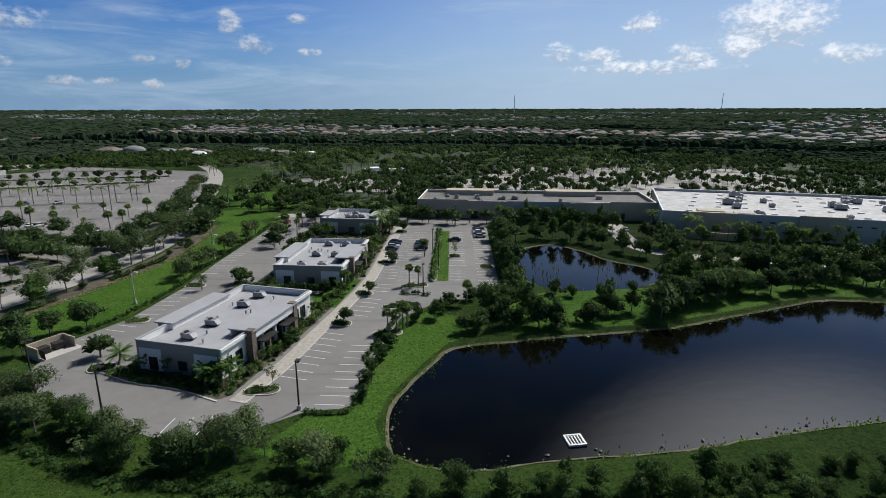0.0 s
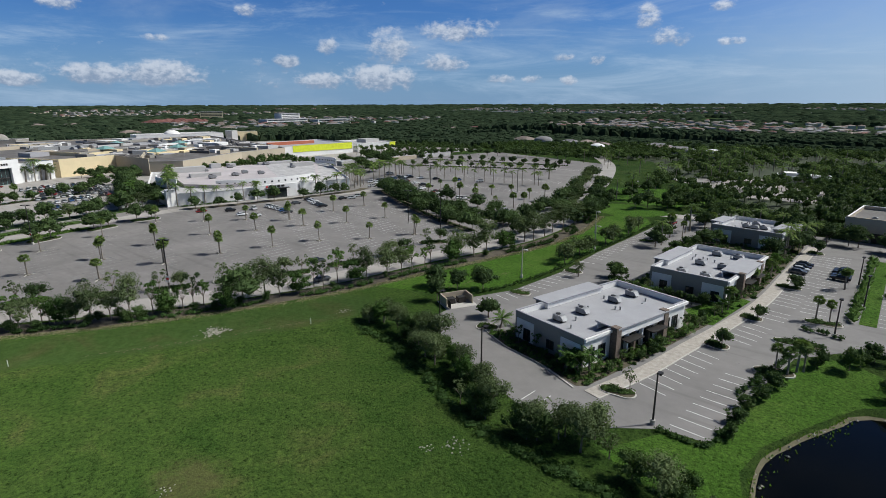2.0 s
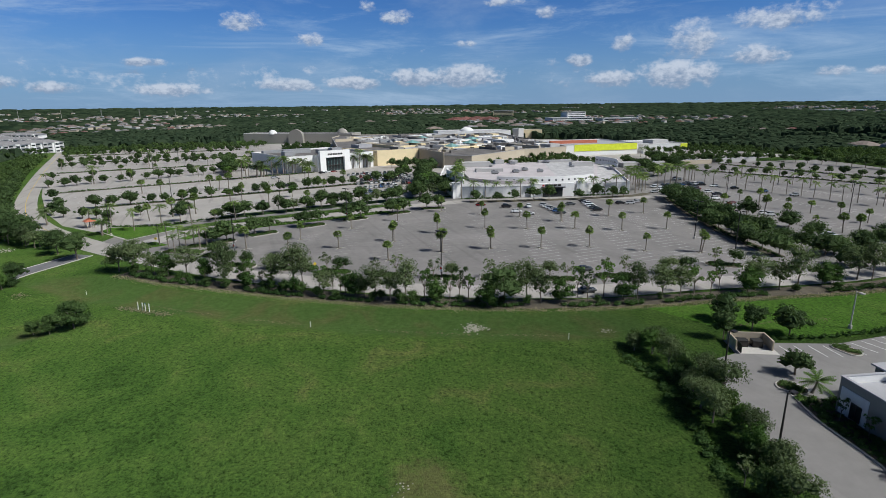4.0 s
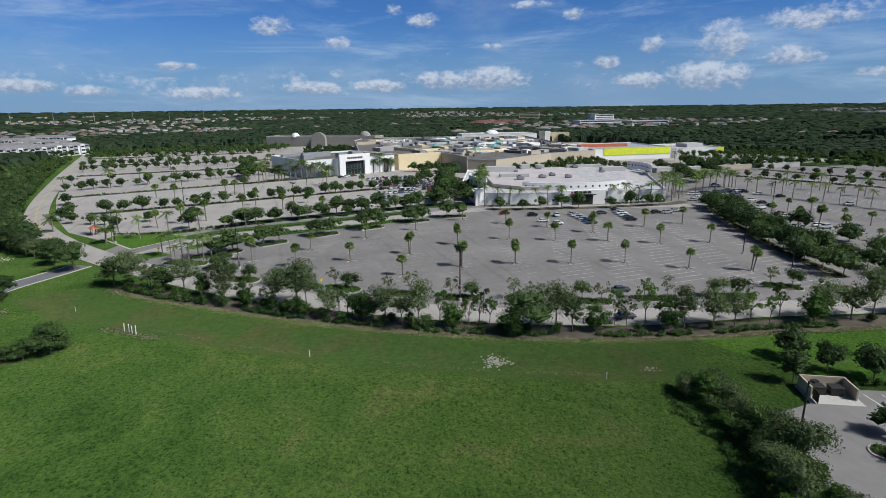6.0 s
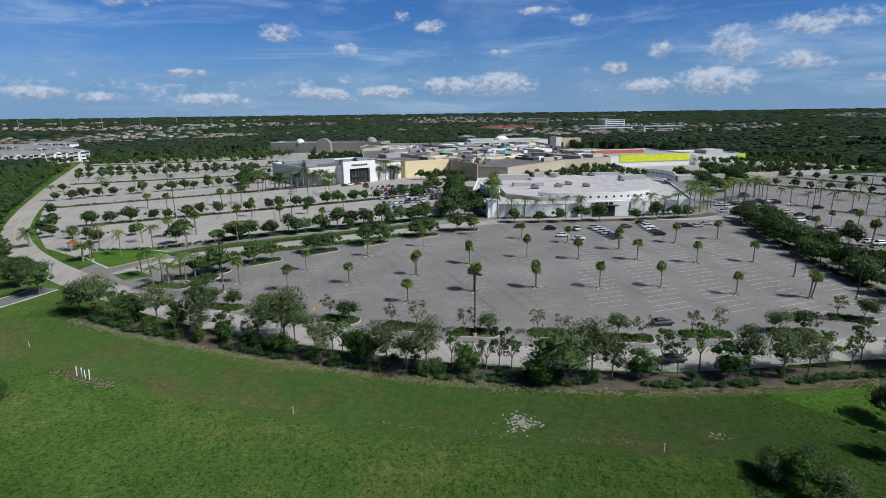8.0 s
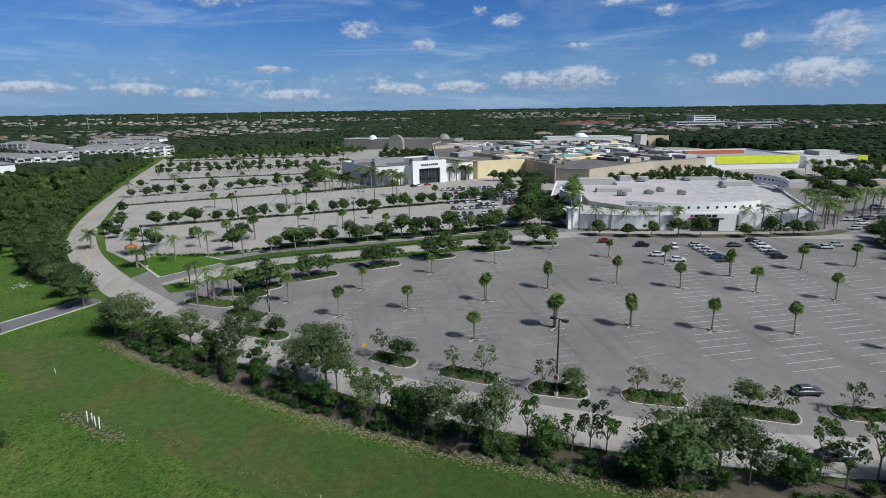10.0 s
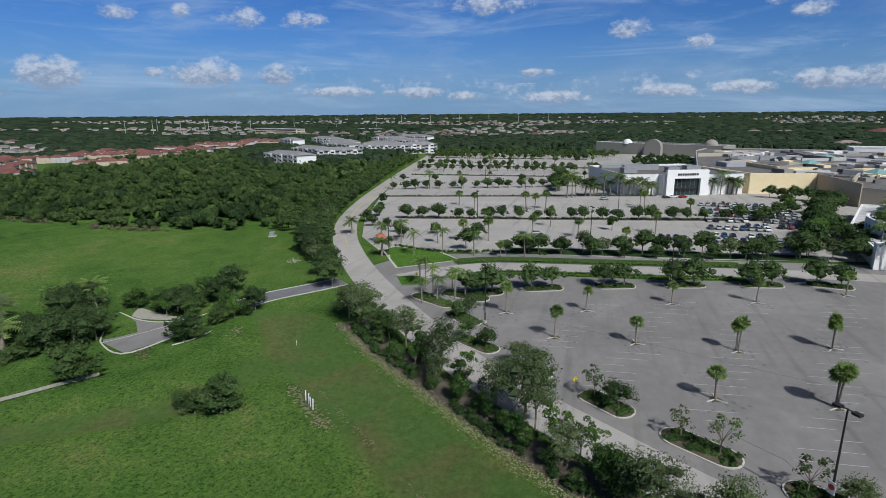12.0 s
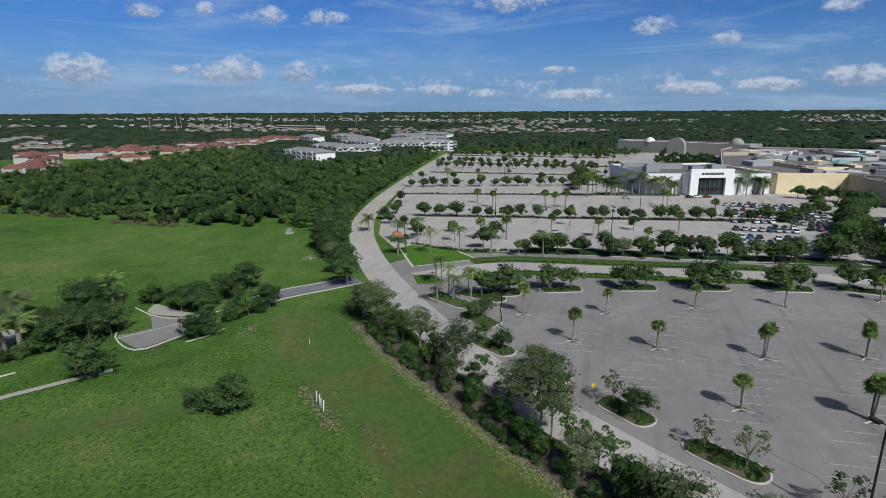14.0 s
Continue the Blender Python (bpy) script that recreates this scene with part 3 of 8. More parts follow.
def leaf_shell(verts, faces, blobs, count, size, core=0.8, stretch=1.0, jitter=0.5):
    """Clumps of small leaf faces round blobs (x, y, z, rx, rz), over a darker inner core."""
    B = np.array(blobs, float)
    area = B[:, 3] * B[:, 4] + B[:, 3] ** 2
    q = B[rng.choice(len(B), count, p=area / area.sum())]
    d = rng.normal(size=(count, 3))
    d /= np.linalg.norm(d, axis=1)[:, None]
    d[:, 2] = np.where(d[:, 2] < -0.5, -d[:, 2], d[:, 2])
    c = q[:, :3] + d * rng.uniform(0.70, 1.04, (count, 1)) * q[:, [3, 3, 4]]
    n = d + rng.normal(size=(count, 3)) * jitter
    n /= np.linalg.norm(n, axis=1)[:, None]
    u = np.cross(n, rng.normal(size=(count, 3)))
    u /= np.linalg.norm(u, axis=1)[:, None]
    w = np.cross(n, u)
    s = size * rng.uniform(0.55, 1.35, (count, 1))
    three = np.stack([c - u * s, c + u * s * stretch, c + w * s * 1.25 + n * s * 0.2], 1).reshape(-1, 3)
    i = len(verts)
    verts.extend(map(tuple, three.tolist()))
    faces.extend((i + 3 * k, i + 3 * k + 1, i + 3 * k + 2) for k in range(count))
    for x, y, z, rx, rz in blobs if core else ():
        i = len(verts)
        verts += [(x + a * rx * core, y + b * rx * core, z + c * rz * core) for a, b, c in OCTA]
        faces += [(i + a, i + b, i + c) for a, b, c in OCTA_F]


def limbs_mesh(name, height, spread, girth, n, mat, lean=0.1):
    """A tapered trunk that forks into limbs."""
    bm = bmesh.new()
    fork = height * R.uniform(0.28, 0.4)
    bx, by = R.uniform(-lean, lean), R.uniform(-lean, lean)
    tube(bm, [(0, 0, -0.3, girth * 1.25), (0, 0, 0.15, girth), (bx * 0.5, by * 0.5, fork * 0.6, girth * 0.85), (bx, by, fork, girth * 0.8)], 6)
    for k in range(n):
        a = 2 * math.pi * (k + R.uniform(-0.3, 0.3)) / n
        s, h = spread * R.uniform(0.45, 0.75), height * R.uniform(0.6, 0.85)
        tube(bm, [(bx, by, fork * 0.95, girth * 0.55), (bx + s * 0.45 * math.cos(a), by + s * 0.45 * math.sin(a), fork + (h - fork) * 0.5, girth * 0.4),
                  (bx + s * math.cos(a), by + s * math.sin(a), h, girth * 0.15)], 5)
    return mesh_of(name, bm, mat)


def round_tree(height, width, leaves, size, mat, bottom=0.28, blobs=9, trunk=M["bark"], girth=0.16, core=0.78):
    b = []
    for k in range(blobs):
        a, r = R.uniform(0, 6.283), width * 0.5 * math.sqrt(R.uniform(0.02, 0.5))
        z = height * R.uniform(bottom + 0.16, 0.80)
        squeeze = 1 - 0.45 * abs((z / height - 0.55) / 0.45)
        rr = width * R.uniform(0.20, 0.30)
        b.append((r * math.cos(a) * squeeze, r * math.sin(a) * squeeze, z, rr, rr * R.uniform(0.7, 0.95)))
    b.append((0, 0, height * 0.78, width * 0.24, height * 0.2))
    for k in range(5):
        a, r, rr = R.uniform(0, 6.283), width * R.uniform(0.36, 0.52), width * R.uniform(0.09, 0.16)
        b.append((r * math.cos(a), r * math.sin(a), height * R.uniform(bottom + 0.2, 0.72), rr, rr * 0.8))
    v, f = [], []
    leaf_shell(v, f, b, leaves, size, core)
    return limbs_mesh("trunk", height, width * 0.5, girth, 5, trunk), mesh_from("crown", v, f, mat)


def conical_tree(height, width, leaves, size, mat, core=0.75):
    b = []
    for k in range(11):
        t = k / 10
        r = width * 0.5 * (1 - t) ** 0.5
        a = R.uniform(0, 6.283)
        rr = max(0.3, r * R.uniform(0.5, 0.75))
        b.append(((r - rr * 0.7) * math.cos(a), (r - rr * 0.7) * math.sin(a), height * (0.14 + 0.8 * t), rr, height * 0.11))
    v, f = [], []
    leaf_shell(v, f, b, leaves, size, core)
    return limbs_mesh("trunk", height, width * 0.3, 0.15, 3, M["bark"]), mesh_from("crown", v, f, mat)


def sparse_tree(height, width, leaves, size, mat):
    b = []
    for k in range(12):
        a, r = R.uniform(0, 6.283), width * 0.5 * math.sqrt(R.uniform(0.05, 0.9))
        rr = width * R.uniform(0.11, 0.19)
        b.append((r * math.cos(a), r * math.sin(a), height * R.uniform(0.45, 0.92), rr, rr * 0.9))
    v, f = [], []
    leaf_shell(v, f, b, leaves, size, 0)
    return limbs_mesh("trunk", height, width * 0.6, 0.1, 7, M["bark"]), mesh_from("crown", v, f, mat)


def fan_palm(height, crown, fronds=44, twins=1):
    """Cabbage palms: bare trunk and a round head of split fan leaves."""
    bm = bmesh.new()
    v, f = [], []
    for t in range(twins):
        ox, oy = (0, 0) if t == 0 else (R.uniform(-0.6, 0.6), R.uniform(-0.6, 0.6))
        h = height * (1 - 0.17 * t)
        lx, ly = R.uniform(-0.25, 0.25) + ox * 1.6, R.uniform(-0.25, 0.25) + oy * 1.6
        tube(bm, [(ox, oy, -0.3, 0.26), (ox, oy, 0.3, 0.21), (ox + (lx - ox) * 0.5, oy + (ly - oy) * 0.5, h * 0.5, 0.17), (lx, ly, h, 0.18), (lx, ly, h + 0.5, 0.3)], 7)
        for k in range(fronds):
            a, e = R.uniform(0, 6.283), math.asin(R.uniform(-0.62, 1.0))
            d = Vector((math.cos(a) * math.cos(e), math.sin(a) * math.cos(e), math.sin(e)))
            hub = Vector((lx, ly, h + 0.5)) + d * crown * R.uniform(0.30, 0.52)
            side = d.cross(Vector((R.uniform(-0.5, 0.5), R.uniform(-0.5, 0.5), 1))).normalized()
            fold = d.cross(side) * 0.12
            n = crown * R.uniform(0.46, 0.64)
            for q in range(7):
                g = -1.35 + 2.7 * q / 6
                ray = d * math.cos(g) + side * math.sin(g)
                wide = (d * -math.sin(g) + side * math.cos(g)) * n * 0.11
                tip = hub + ray * n - Vector((0, 0, n * (0.2 + 0.25 * abs(g))))
                mid = hub + ray * n * 0.55 + fold * n
                i = len(v)
                v += [tuple(hub), tuple(mid + wide), tuple(tip), tuple(mid - wide)]
                f.append((i, i + 1, i + 2, i + 3))
        i = len(v)
        v += [(lx + a * crown * 0.27, ly + b * crown * 0.27, h + 0.5 + c * crown * 0.27) for a, b, c in OCTA]
        f += [(i + a, i + b, i + c) for a, b, c in OCTA_F]
    return mesh_of("trunk", bm, M["palm_bark"]), mesh_from("crown", v, f, M["palm"])


def feather_palm(height, length, fronds=22, girth=0.2, mat=None, droop=0.55):
    """Date or royal palms: arching feather fronds with drooping leaflets on both sides."""
    bm = bmesh.new()
    lx, ly = R.uniform(-0.3, 0.3), R.uniform(-0.3, 0.3)
    tube(bm, [(0, 0, -0.3, girth * 1.5), (0, 0, 0.4, girth * 1.1), (lx * 0.5, ly * 0.5, height * 0.5, girth), (lx, ly, height, girth * 0.85), (lx, ly, height + 0.4, girth * 1.1)], 7)
    v, f = [], []
    for k in range(fronds):
        a, e = 2.399 * k + R.uniform(-0.2, 0.2), R.uniform(-0.1, 1.3)
        out = Vector((math.cos(a), math.sin(a), 0))
        side = Vector((-math.sin(a), math.cos(a), 0))
        L = length * R.uniform(0.85, 1.1)

        def at(t):
            return Vector((lx, ly, height + 0.3)) + out * L * t * math.cos(e * (1 - 0.4 * t)) + Vector((0, 0, L * (t * math.sin(e) - droop * t * t)))

        for j in range(4):
            p, q = at(j / 4), at((j + 1) / 4)
            i = len(v)
            v += [tuple(p + side * 0.04), tuple(p - side * 0.04), tuple(q - side * 0.03), tuple(q + side * 0.03)]
            f.append((i, i + 1, i + 2, i + 3))
        for j in range(9):
            t = 0.18 + 0.82 * j / 8
            p, q = at(t), at(min(1.0, t + 0.07))
            w = L * 0.26 * math.sin(math.pi * min(0.93, 0.22 + 0.68 * t))
            for s in (-1, 1):
                tip = p + side * s * w * 0.85 + (q - p).normalized() * w * 0.55 - Vector((0, 0, w * R.uniform(0.35, 0.6)))
                i = len(v)
                v += [tuple(p), tuple(q + (q - p) * 0.3), tuple(tip)]
                f.append((i, i + 1, i + 2))
    return mesh_of("trunk", bm, M["palm_bark"]), mesh_from("crown", v, f, mat or M["palm"])


def shrub_mesh(width, height, leaves, size, mat):
    v, f = [], []
    b = [(R.uniform(-0.3, 0.3) * width, R.uniform(-0.3, 0.3) * width, height * R.uniform(0.3, 0.55), width * R.uniform(0.28, 0.4), height * 0.45) for _ in range(6)]
    leaf_shell(v, f, b, leaves, size, 0.85)
    return mesh_from("foliage", v, f, mat)


KINDS = {
    "oak_n": ("oak_tree", "dark green broadleaf tree with a rounded crown", [round_tree(6.5, 6.0 + k * 0.4, 2300, 0.145, M["oak"], blobs=14, core=0.66) for k in range(4)]),
    "lot_n": ("lot_tree", "small airy tree on a planting island", [round_tree(4.8, 5.2, 1500, 0.125, M["grey_leaf"] if k % 2 else M["oak"], 0.30, 16, girth=0.1, core=0.5) for k in range(5)]),
    "grey_n": ("willow_tree", "grey green open-crowned tree", [round_tree(6.2, 6.2, 2400, 0.135, M["grey_leaf"], 0.2, 16, core=0.45) for k in range(4)]),
    "bright_n": ("shade_tree", "bright green upright young tree", [round_tree(6.4, 4.4, 1900, 0.14, M["bright_leaf"], 0.22, 13, core=0.62) for k in range(3)]),
    "willow_n": ("willow_tree", "tall grey green open-crowned tree", [round_tree(9.0, 6.6, 3000, 0.125, M["grey_leaf"], 0.24, 20, core=0.4) for k in range(4)]),
    "broad_n": ("broadleaf_tree", "tall full-crowned green tree", [round_tree(9.4, 8.2, 3300, 0.14, M["oak"], 0.2, 20, core=0.55)]),
    "dense_n": ("ficus_tree", "dense low-crowned dark green tree", [round_tree(6.6, 5.8, 2600, 0.13, M["dense_leaf"], 0.08, 18, girth=0.12, core=0.6) for k in range(3)]),
    "wide_oak": ("spreading_oak", "wide low-branched dark green oak", [round_tree(6.4, 8.8, 1300, 0.22, M["oak"], 0.22, 20, core=0.62) for k in range(4)]),
    "bush_n": ("bush", "dense dark green bush", [round_tree(4.6, 5.0, 1900, 0.135, M["pine"], 0.05, 14, girth=0.1, core=0.62) for k in range(4)]),
    "oak": ("oak_tree", "dark green broadleaf tree with a rounded crown", [round_tree(6.5, 6.0 + k * 0.4, 700, 0.27, M["oak"], blobs=12) for k in range(5)]),
    "oak_low": ("parking_lot_tree", "small dark broadleaf tree in a parking lot bed", [round_tree(4.9, 5.2, 480, 0.25, M["oak"], 0.2, 11) for k in range(4)]),
    "grey": ("willow_tree", "grey green open-crowned tree", [round_tree(6.2, 6.2, 900, 0.23, M["grey_leaf"], 0.22, 13, core=0.5) for k in range(4)]),
    "bright": ("shade_tree", "bright green upright young tree", [round_tree(6.4, 4.4, 740, 0.23, M["bright_leaf"], 0.25, 10) for k in range(3)]),
    "sparse": ("young_tree", "thin young tree with sparse leaves", [sparse_tree(5.4, 4.0, 230, 0.22, M["grey_leaf"]) for k in range(4)]),
    "slim": ("young_tree", "slender young tree with small leaf tufts", [sparse_tree(6.2, 3.0, 520, 0.16, M["bright_leaf"] if k % 2 else M["oak"]) for k in range(4)]),
    "pine": ("pond_tree", "dense dark bushy tree on the pond bank", [round_tree(7.6, 5.2, 1100, 0.2, M["pine"], 0.1, 14, core=0.66) for k in range(3)] + [conical_tree(8.2, 6.2, 1100, 0.2, M["pine"]) for k in range(2)]),
    "bush": ("bush", "dense dark green bush", [round_tree(4.6, 5.0, 700, 0.22, M["pine"], 0.05, 11, girth=0.1) for k in range(3)]),
    "sabal": ("cabbage_palm", "cabbage palm with a round green head", [fan_palm(4.9, 1.7, 46), fan_palm(5.4, 1.8, 48), fan_palm(4.6, 1.65, 44)]),
    "sabal2": ("cabbage_palm", "pair of cabbage palms standing together", [fan_palm(6.0, 1.75, 42, 2), fan_palm(5.6, 1.65, 42, 2)]),
    "royal": ("royal_palm", "tall palm with drooping feather fronds", [feather_palm(8.0, 3.0, 20), feather_palm(7.2, 2.9, 20)]),
    "date": ("date_palm", "date palm with a full arching crown", [feather_palm(4.6, 3.3, 34, 0.3, M["grey_leaf"], 0.5), feather_palm(4.2, 3.2, 34, 0.3, M["palm"], 0.5)]),
    "lowpalm": ("clump_palm", "low clumping palm beside the wall", [feather_palm(1.6, 2.2, 24, 0.15, M["bright_leaf"], 0.4), feather_palm(2.2, 2.0, 22, 0.15, M["bright_leaf"], 0.45)]),
}


def plant(kind, x, y, s=1.0, group="", z=0.0, label=""):
    name, text, protos = KINDS[kind]
    trunk, crown = R.choice(protos)
    base = thing(name, Matrix.LocRotScale((x, y, z), Euler((0, 0, R.uniform(0, 6.283))), Vector((R.uniform(0.86, 1.16), R.uniform(0.86, 1.16), R.uniform(0.88, 1.1))) * s * R.uniform(0.9, 1.1)), label or text, "palm" if "palm" in name else "tree", group)
    for n, me in (("trunk", trunk), ("crown", crown)):
        o = new(n, me)
        o.parent = base
    return base


SHRUB = [shrub_mesh(2.2, 1.5, 130, 0.24, M["hedge"]) for _ in range(3)]
COVER = [shrub_mesh(2.0, 0.8, 110, 0.2, M["groundcover"]) for _ in range(3)]


def shrub(x, y, s=1.0, sz=1.0, meshes=None, label="clipped dark green shrub", group=""):
    ob = new("shrub", R.choice(meshes or SHRUB))
    ob.matrix_basis = Matrix.LocRotScale((x, y, -0.05), Euler((0, 0, R.uniform(0, 6.283))), Vector((s, s, s * sz)))
    return tagged(ob, label, "shrub", group)


def row(kinds, line, spacing, jitter=0.8, s=1.0, group="", d=0.0, skip=0.0):
    """Trees along a line of the plan, at even spacing with some scatter."""
    pts = offset(curve_points([Vector(p) for p in line], spacing), d)
    for p in pts:
        if R.random() < skip:
            continue
        plant(R.choice(kinds), p.x + R.uniform(-jitter, jitter), p.y + R.uniform(-jitter, jitter), s * R.uniform(0.85, 1.15), group)


def along(line, dist, d=0.0):
    """Place and heading at a distance along a line of even points."""
    step = (line[1] - line[0]).length
    i = min(len(line) - 2, max(0, int(dist / step)))
    a, b = line[i], line[i + 1]
    t = (b - a).normalized()
    p = a + t * (dist - i * step) + Vector((-t.y, t.x)) * d
    return p, math.degrees(math.atan2(t.y, t.x))


def hedge_run(name, line, width, height, mat, label, leaves=9.0, size=0.15, gaps=0.0):
    """A hedge along a line, leafy and uneven: one thing."""
    pts = curve_points([Vector(p) for p in line], 0.9)
    v, f, b = [], [], []
    for k, p in enumerate(pts):
        n = noise.noise((p.x * 0.11, p.y * 0.11, 3.0))
        if n < -0.5 + gaps:
            continue
        h = height * (0.85 + 0.35 * n) * R.uniform(0.8, 1.2)
        b.append((p.x + R.uniform(-0.3, 0.3) * width, p.y + R.uniform(-0.3, 0.3) * width, h * 0.45, width * R.uniform(0.32, 0.58), h * R.uniform(0.5, 0.62)))
    leaf_shell(v, f, b, int(len(b) * leaves * 2.4), size, 0.72)
    return tagged(new(name, mesh_from(name, v, f, mat)), label, "hedge")


HL = [(p.x, p.y) for p in HEDGE_LINE]
# the row of trees between field and ring road, tree by tree: (x, y, scale)
RING_TREES = {
    "willow_n": [(-166.6, -6.3, .95), (-158.6, 3.4, 1.0), (-149.9, 14.9, .92), (-146.4, 20.0, 1.35), (-143.6, 21.8, .95), (-128.9, 36.9, .98), (-126.5, 39.9, .85), (-124.1, 43.0, .96), (-113.4, 69.4, 1.08), (-110.8, 71.6, .8), (-104.4, 93.9, .95),
                 (-102.4, 99.5, 1.08), (-101.6, 104.3, .85), (-98.2, 124.7, .98), (-95.9, 130.0, .92), (-94.8, 134.8, 1.04), (-93.7, 155.3, 1.04), (-92.2, 158.8, 1.0), (-92.6, 167.0, .95), (-93.8, 174.7, 1.0), (-91.7, 178.7, 1.05), (-92.9, 191.0, 1.05)],
    "dense_n": [(-170.0, -11.2, .95), (-161.0, -1.3, .95), (-154.5, 7.8, .72), (-131.3, 32.7, 1.0), (-121.3, 49.6, 1.06), (-113.7, 59.4, .98), (-109.4, 76.3, 1.04), (-105.1, 90.5, 1.05), (-97.3, 121.0, 1.0), (-94.6, 143.5, .95), (-94.1, 147.0, .8)],
    "slim": [(-173.1, -15.0, 1.12), (-153.4, 9.4, 1.2), (-138.7, 25.2, 1.25), (-137.8, 28.4, 1.15), (-137.3, 30.2, 1.1), (-123.9, 47.6, 1.12), (-121.3, 53.1, 1.05), (-119.9, 54.9, 1.3), (-119.7, 57.2, 1.15), (-110.7, 81.6, 1.15), (-107.8, 82.4, 1.2),
             (-108.1, 87.2, 1.4), (-102.1, 109.1, 1.3), (-100.6, 112.7, 1.15), (-101.3, 116.2, 1.3)],
    "sparse": [(-151.2, 12.4, .8), (-134.9, 30.9, .8)],
    "broad_n": [(-113.3, 63.4, 1.08)],
    "oak_n": [(-91.8, 200.3, 1.3), (-92.2, 210.5, 1.3)],
}
for k_, places in RING_TREES.items():
    for x, y, s_ in places:
        plant(k_, x, y, s_ * (1.1 if k_ == "willow_n" else 1.0), "trees along the ring road")
# the bed's colour carries litter and the shade of the row above
bed = ribbon("tree_bed", HEDGE_LINE[8:], -0.2, 5.6, 0.035, M["shaded_bed"], "dry leaf litter bed under the row of trees, darkened for their shade", "planting bed")
for v_ in bed.data.vertices:
    v_.co.x += 0.7 * noise.noise((v_.co.x * 0.3, v_.co.y * 0.3, 1.0))
    v_.co.y += 0.7 * noise.noise((v_.co.x * 0.3, v_.co.y * 0.3, 5.0))
HEDGE_MID = [(p.x, p.y) for p in offset(HEDGE_LINE, 1.0)]
for a, b, h_ in ((9, 18, 1.1), (20, 31, 1.0), (32, 41, 0.9), (43, 49, 1.1), (50, 58, 1.25), (62, 69, 1.3), (72, 75, 1.3), (78, 92, 1.0)):
    hedge_run("hedge", HEDGE_MID[a:b], 2.2, h_ * 1.25, M["hedge"], "clipped dark green hedge at the foot of the trees", 34, 0.12, gaps=0.05)
row(["bush_n", "dense_n", "bush_n"], HL[9:34], 5.4, 0.9, 0.55, "bushes under the row of trees", 2.4, 0.1)
row(["bush_n", "dense_n", "bush_n"], HL[34:92], 5.6, 0.9, 0.45, "bushes under the row of trees", 2.4, 0.45)
row(["bush_n", "dense_n"], HL[22:40], 4.8, 0.9, 0.55, "bushes under the row of trees", 3.0, 0.35)
row(["willow_n", "dense_n", "slim"], HL[8:30], 7.0, 1.2, 0.8, "trees along the ring road", 3.8, 0.25)
# pale dead grass along the hedge foot
v, f = [], []
for k in range(14000):
    p, h = along(HEDGE_LINE, R.uniform(27, 290), -0.9 + R.gauss(0, 0.75))
    if noise.noise((p.x * 0.13, p.y * 0.13, 2.0)) < -0.3:
        continue
    i, a_, s_ = len(v), R.uniform(0, 6.283), R.uniform(0.05, 0.15)
    z_ = ground_height(p.x, p.y) + 0.03
    v += [(p.x - s_ * math.cos(a_), p.y - s_ * math.sin(a_), z_), (p.x + s_ * math.cos(a_), p.y + s_ * math.sin(a_), z_), (p.x + R.gauss(0, 0.2), p.y + R.gauss(0, 0.2), z_ + R.uniform(0.02, 0.18))]
    f.append((i, i + 1, i + 2))
tagged(new("dry_verge", mesh_from("dry_verge", v, f, M["dry_grass"])), "pale dead grass along the foot of the hedge", "grass", kind="stuff")
ARC1 = [(-160, 49), (-162, 67), (-160, 83), (-154, 98), (-149, 113), (-138, 126), (-130, 140)]
ARC2 = [(-179, 22), (-180, 38), (-181, 57), (-187, 75), (-187, 94), (-180, 108), (-173, 124), (-164, 138), (-159, 154)]
ARC3 = [(-191, 10), (-197, 28), (-207, 48), (-213, 68), (-224, 91), (-211, 104), (-200, 116), (-186, 127), (-187, 150), (-186, 167)]
for n_, (x, y) in enumerate(ARC1 + ARC2 + ARC3):
    plant("sabal2" if n_ in (1, 2, 6, 9, 10, 23) else "sabal", x, y, 1.0, "palms in the parking lot")


# ---------------------------------------------------------------- buildings
def block(name, x, y, w, d, h, rot, wall, roof, label, parapet=0.7, category="building", z0=0.0):
    """A flat-roofed block: origin at a front corner, w along local x, d along local y; walls, roof, coping."""
    base = thing(name, pose(x, y, z0, 0, 0, rot), label, category)
    bm = bmesh.new()
    t = 0.35
    for a in ((0, 0, w, t), (0, d - t, w, d), (0, t, t, d - t), (w - t, t, w, d - t)):
        box(bm, a[0], a[1], -0.3, a[2], a[3], h)
    part("wall", bm, M[wall], base)
    bm = box(bmesh.new(), t, t, h - parapet - 0.3, w - t, d - t, h - parapet)
    part("roof", bm, M[roof], base)
    bm = bmesh.new()
    for a in ((-0.06, -0.06, w + 0.06, t + 0.06), (-0.06, d - t - 0.06, w + 0.06, d + 0.06), (-0.06, t + 0.06, t + 0.06, d - t - 0.06), (w - t - 0.06, t + 0.06, w + 0.06, d - t - 0.06)):
        box(bm, a[0], a[1], h, a[2], a[3], h + 0.12)
    part("coping", bm, M["stucco_white"], base)
    return base



def local(base, x, y):
    """Plan place of a local point of a placed thing."""
    p = base.matrix_basis @ Vector((x, y, 0))
    return p.x, p.y


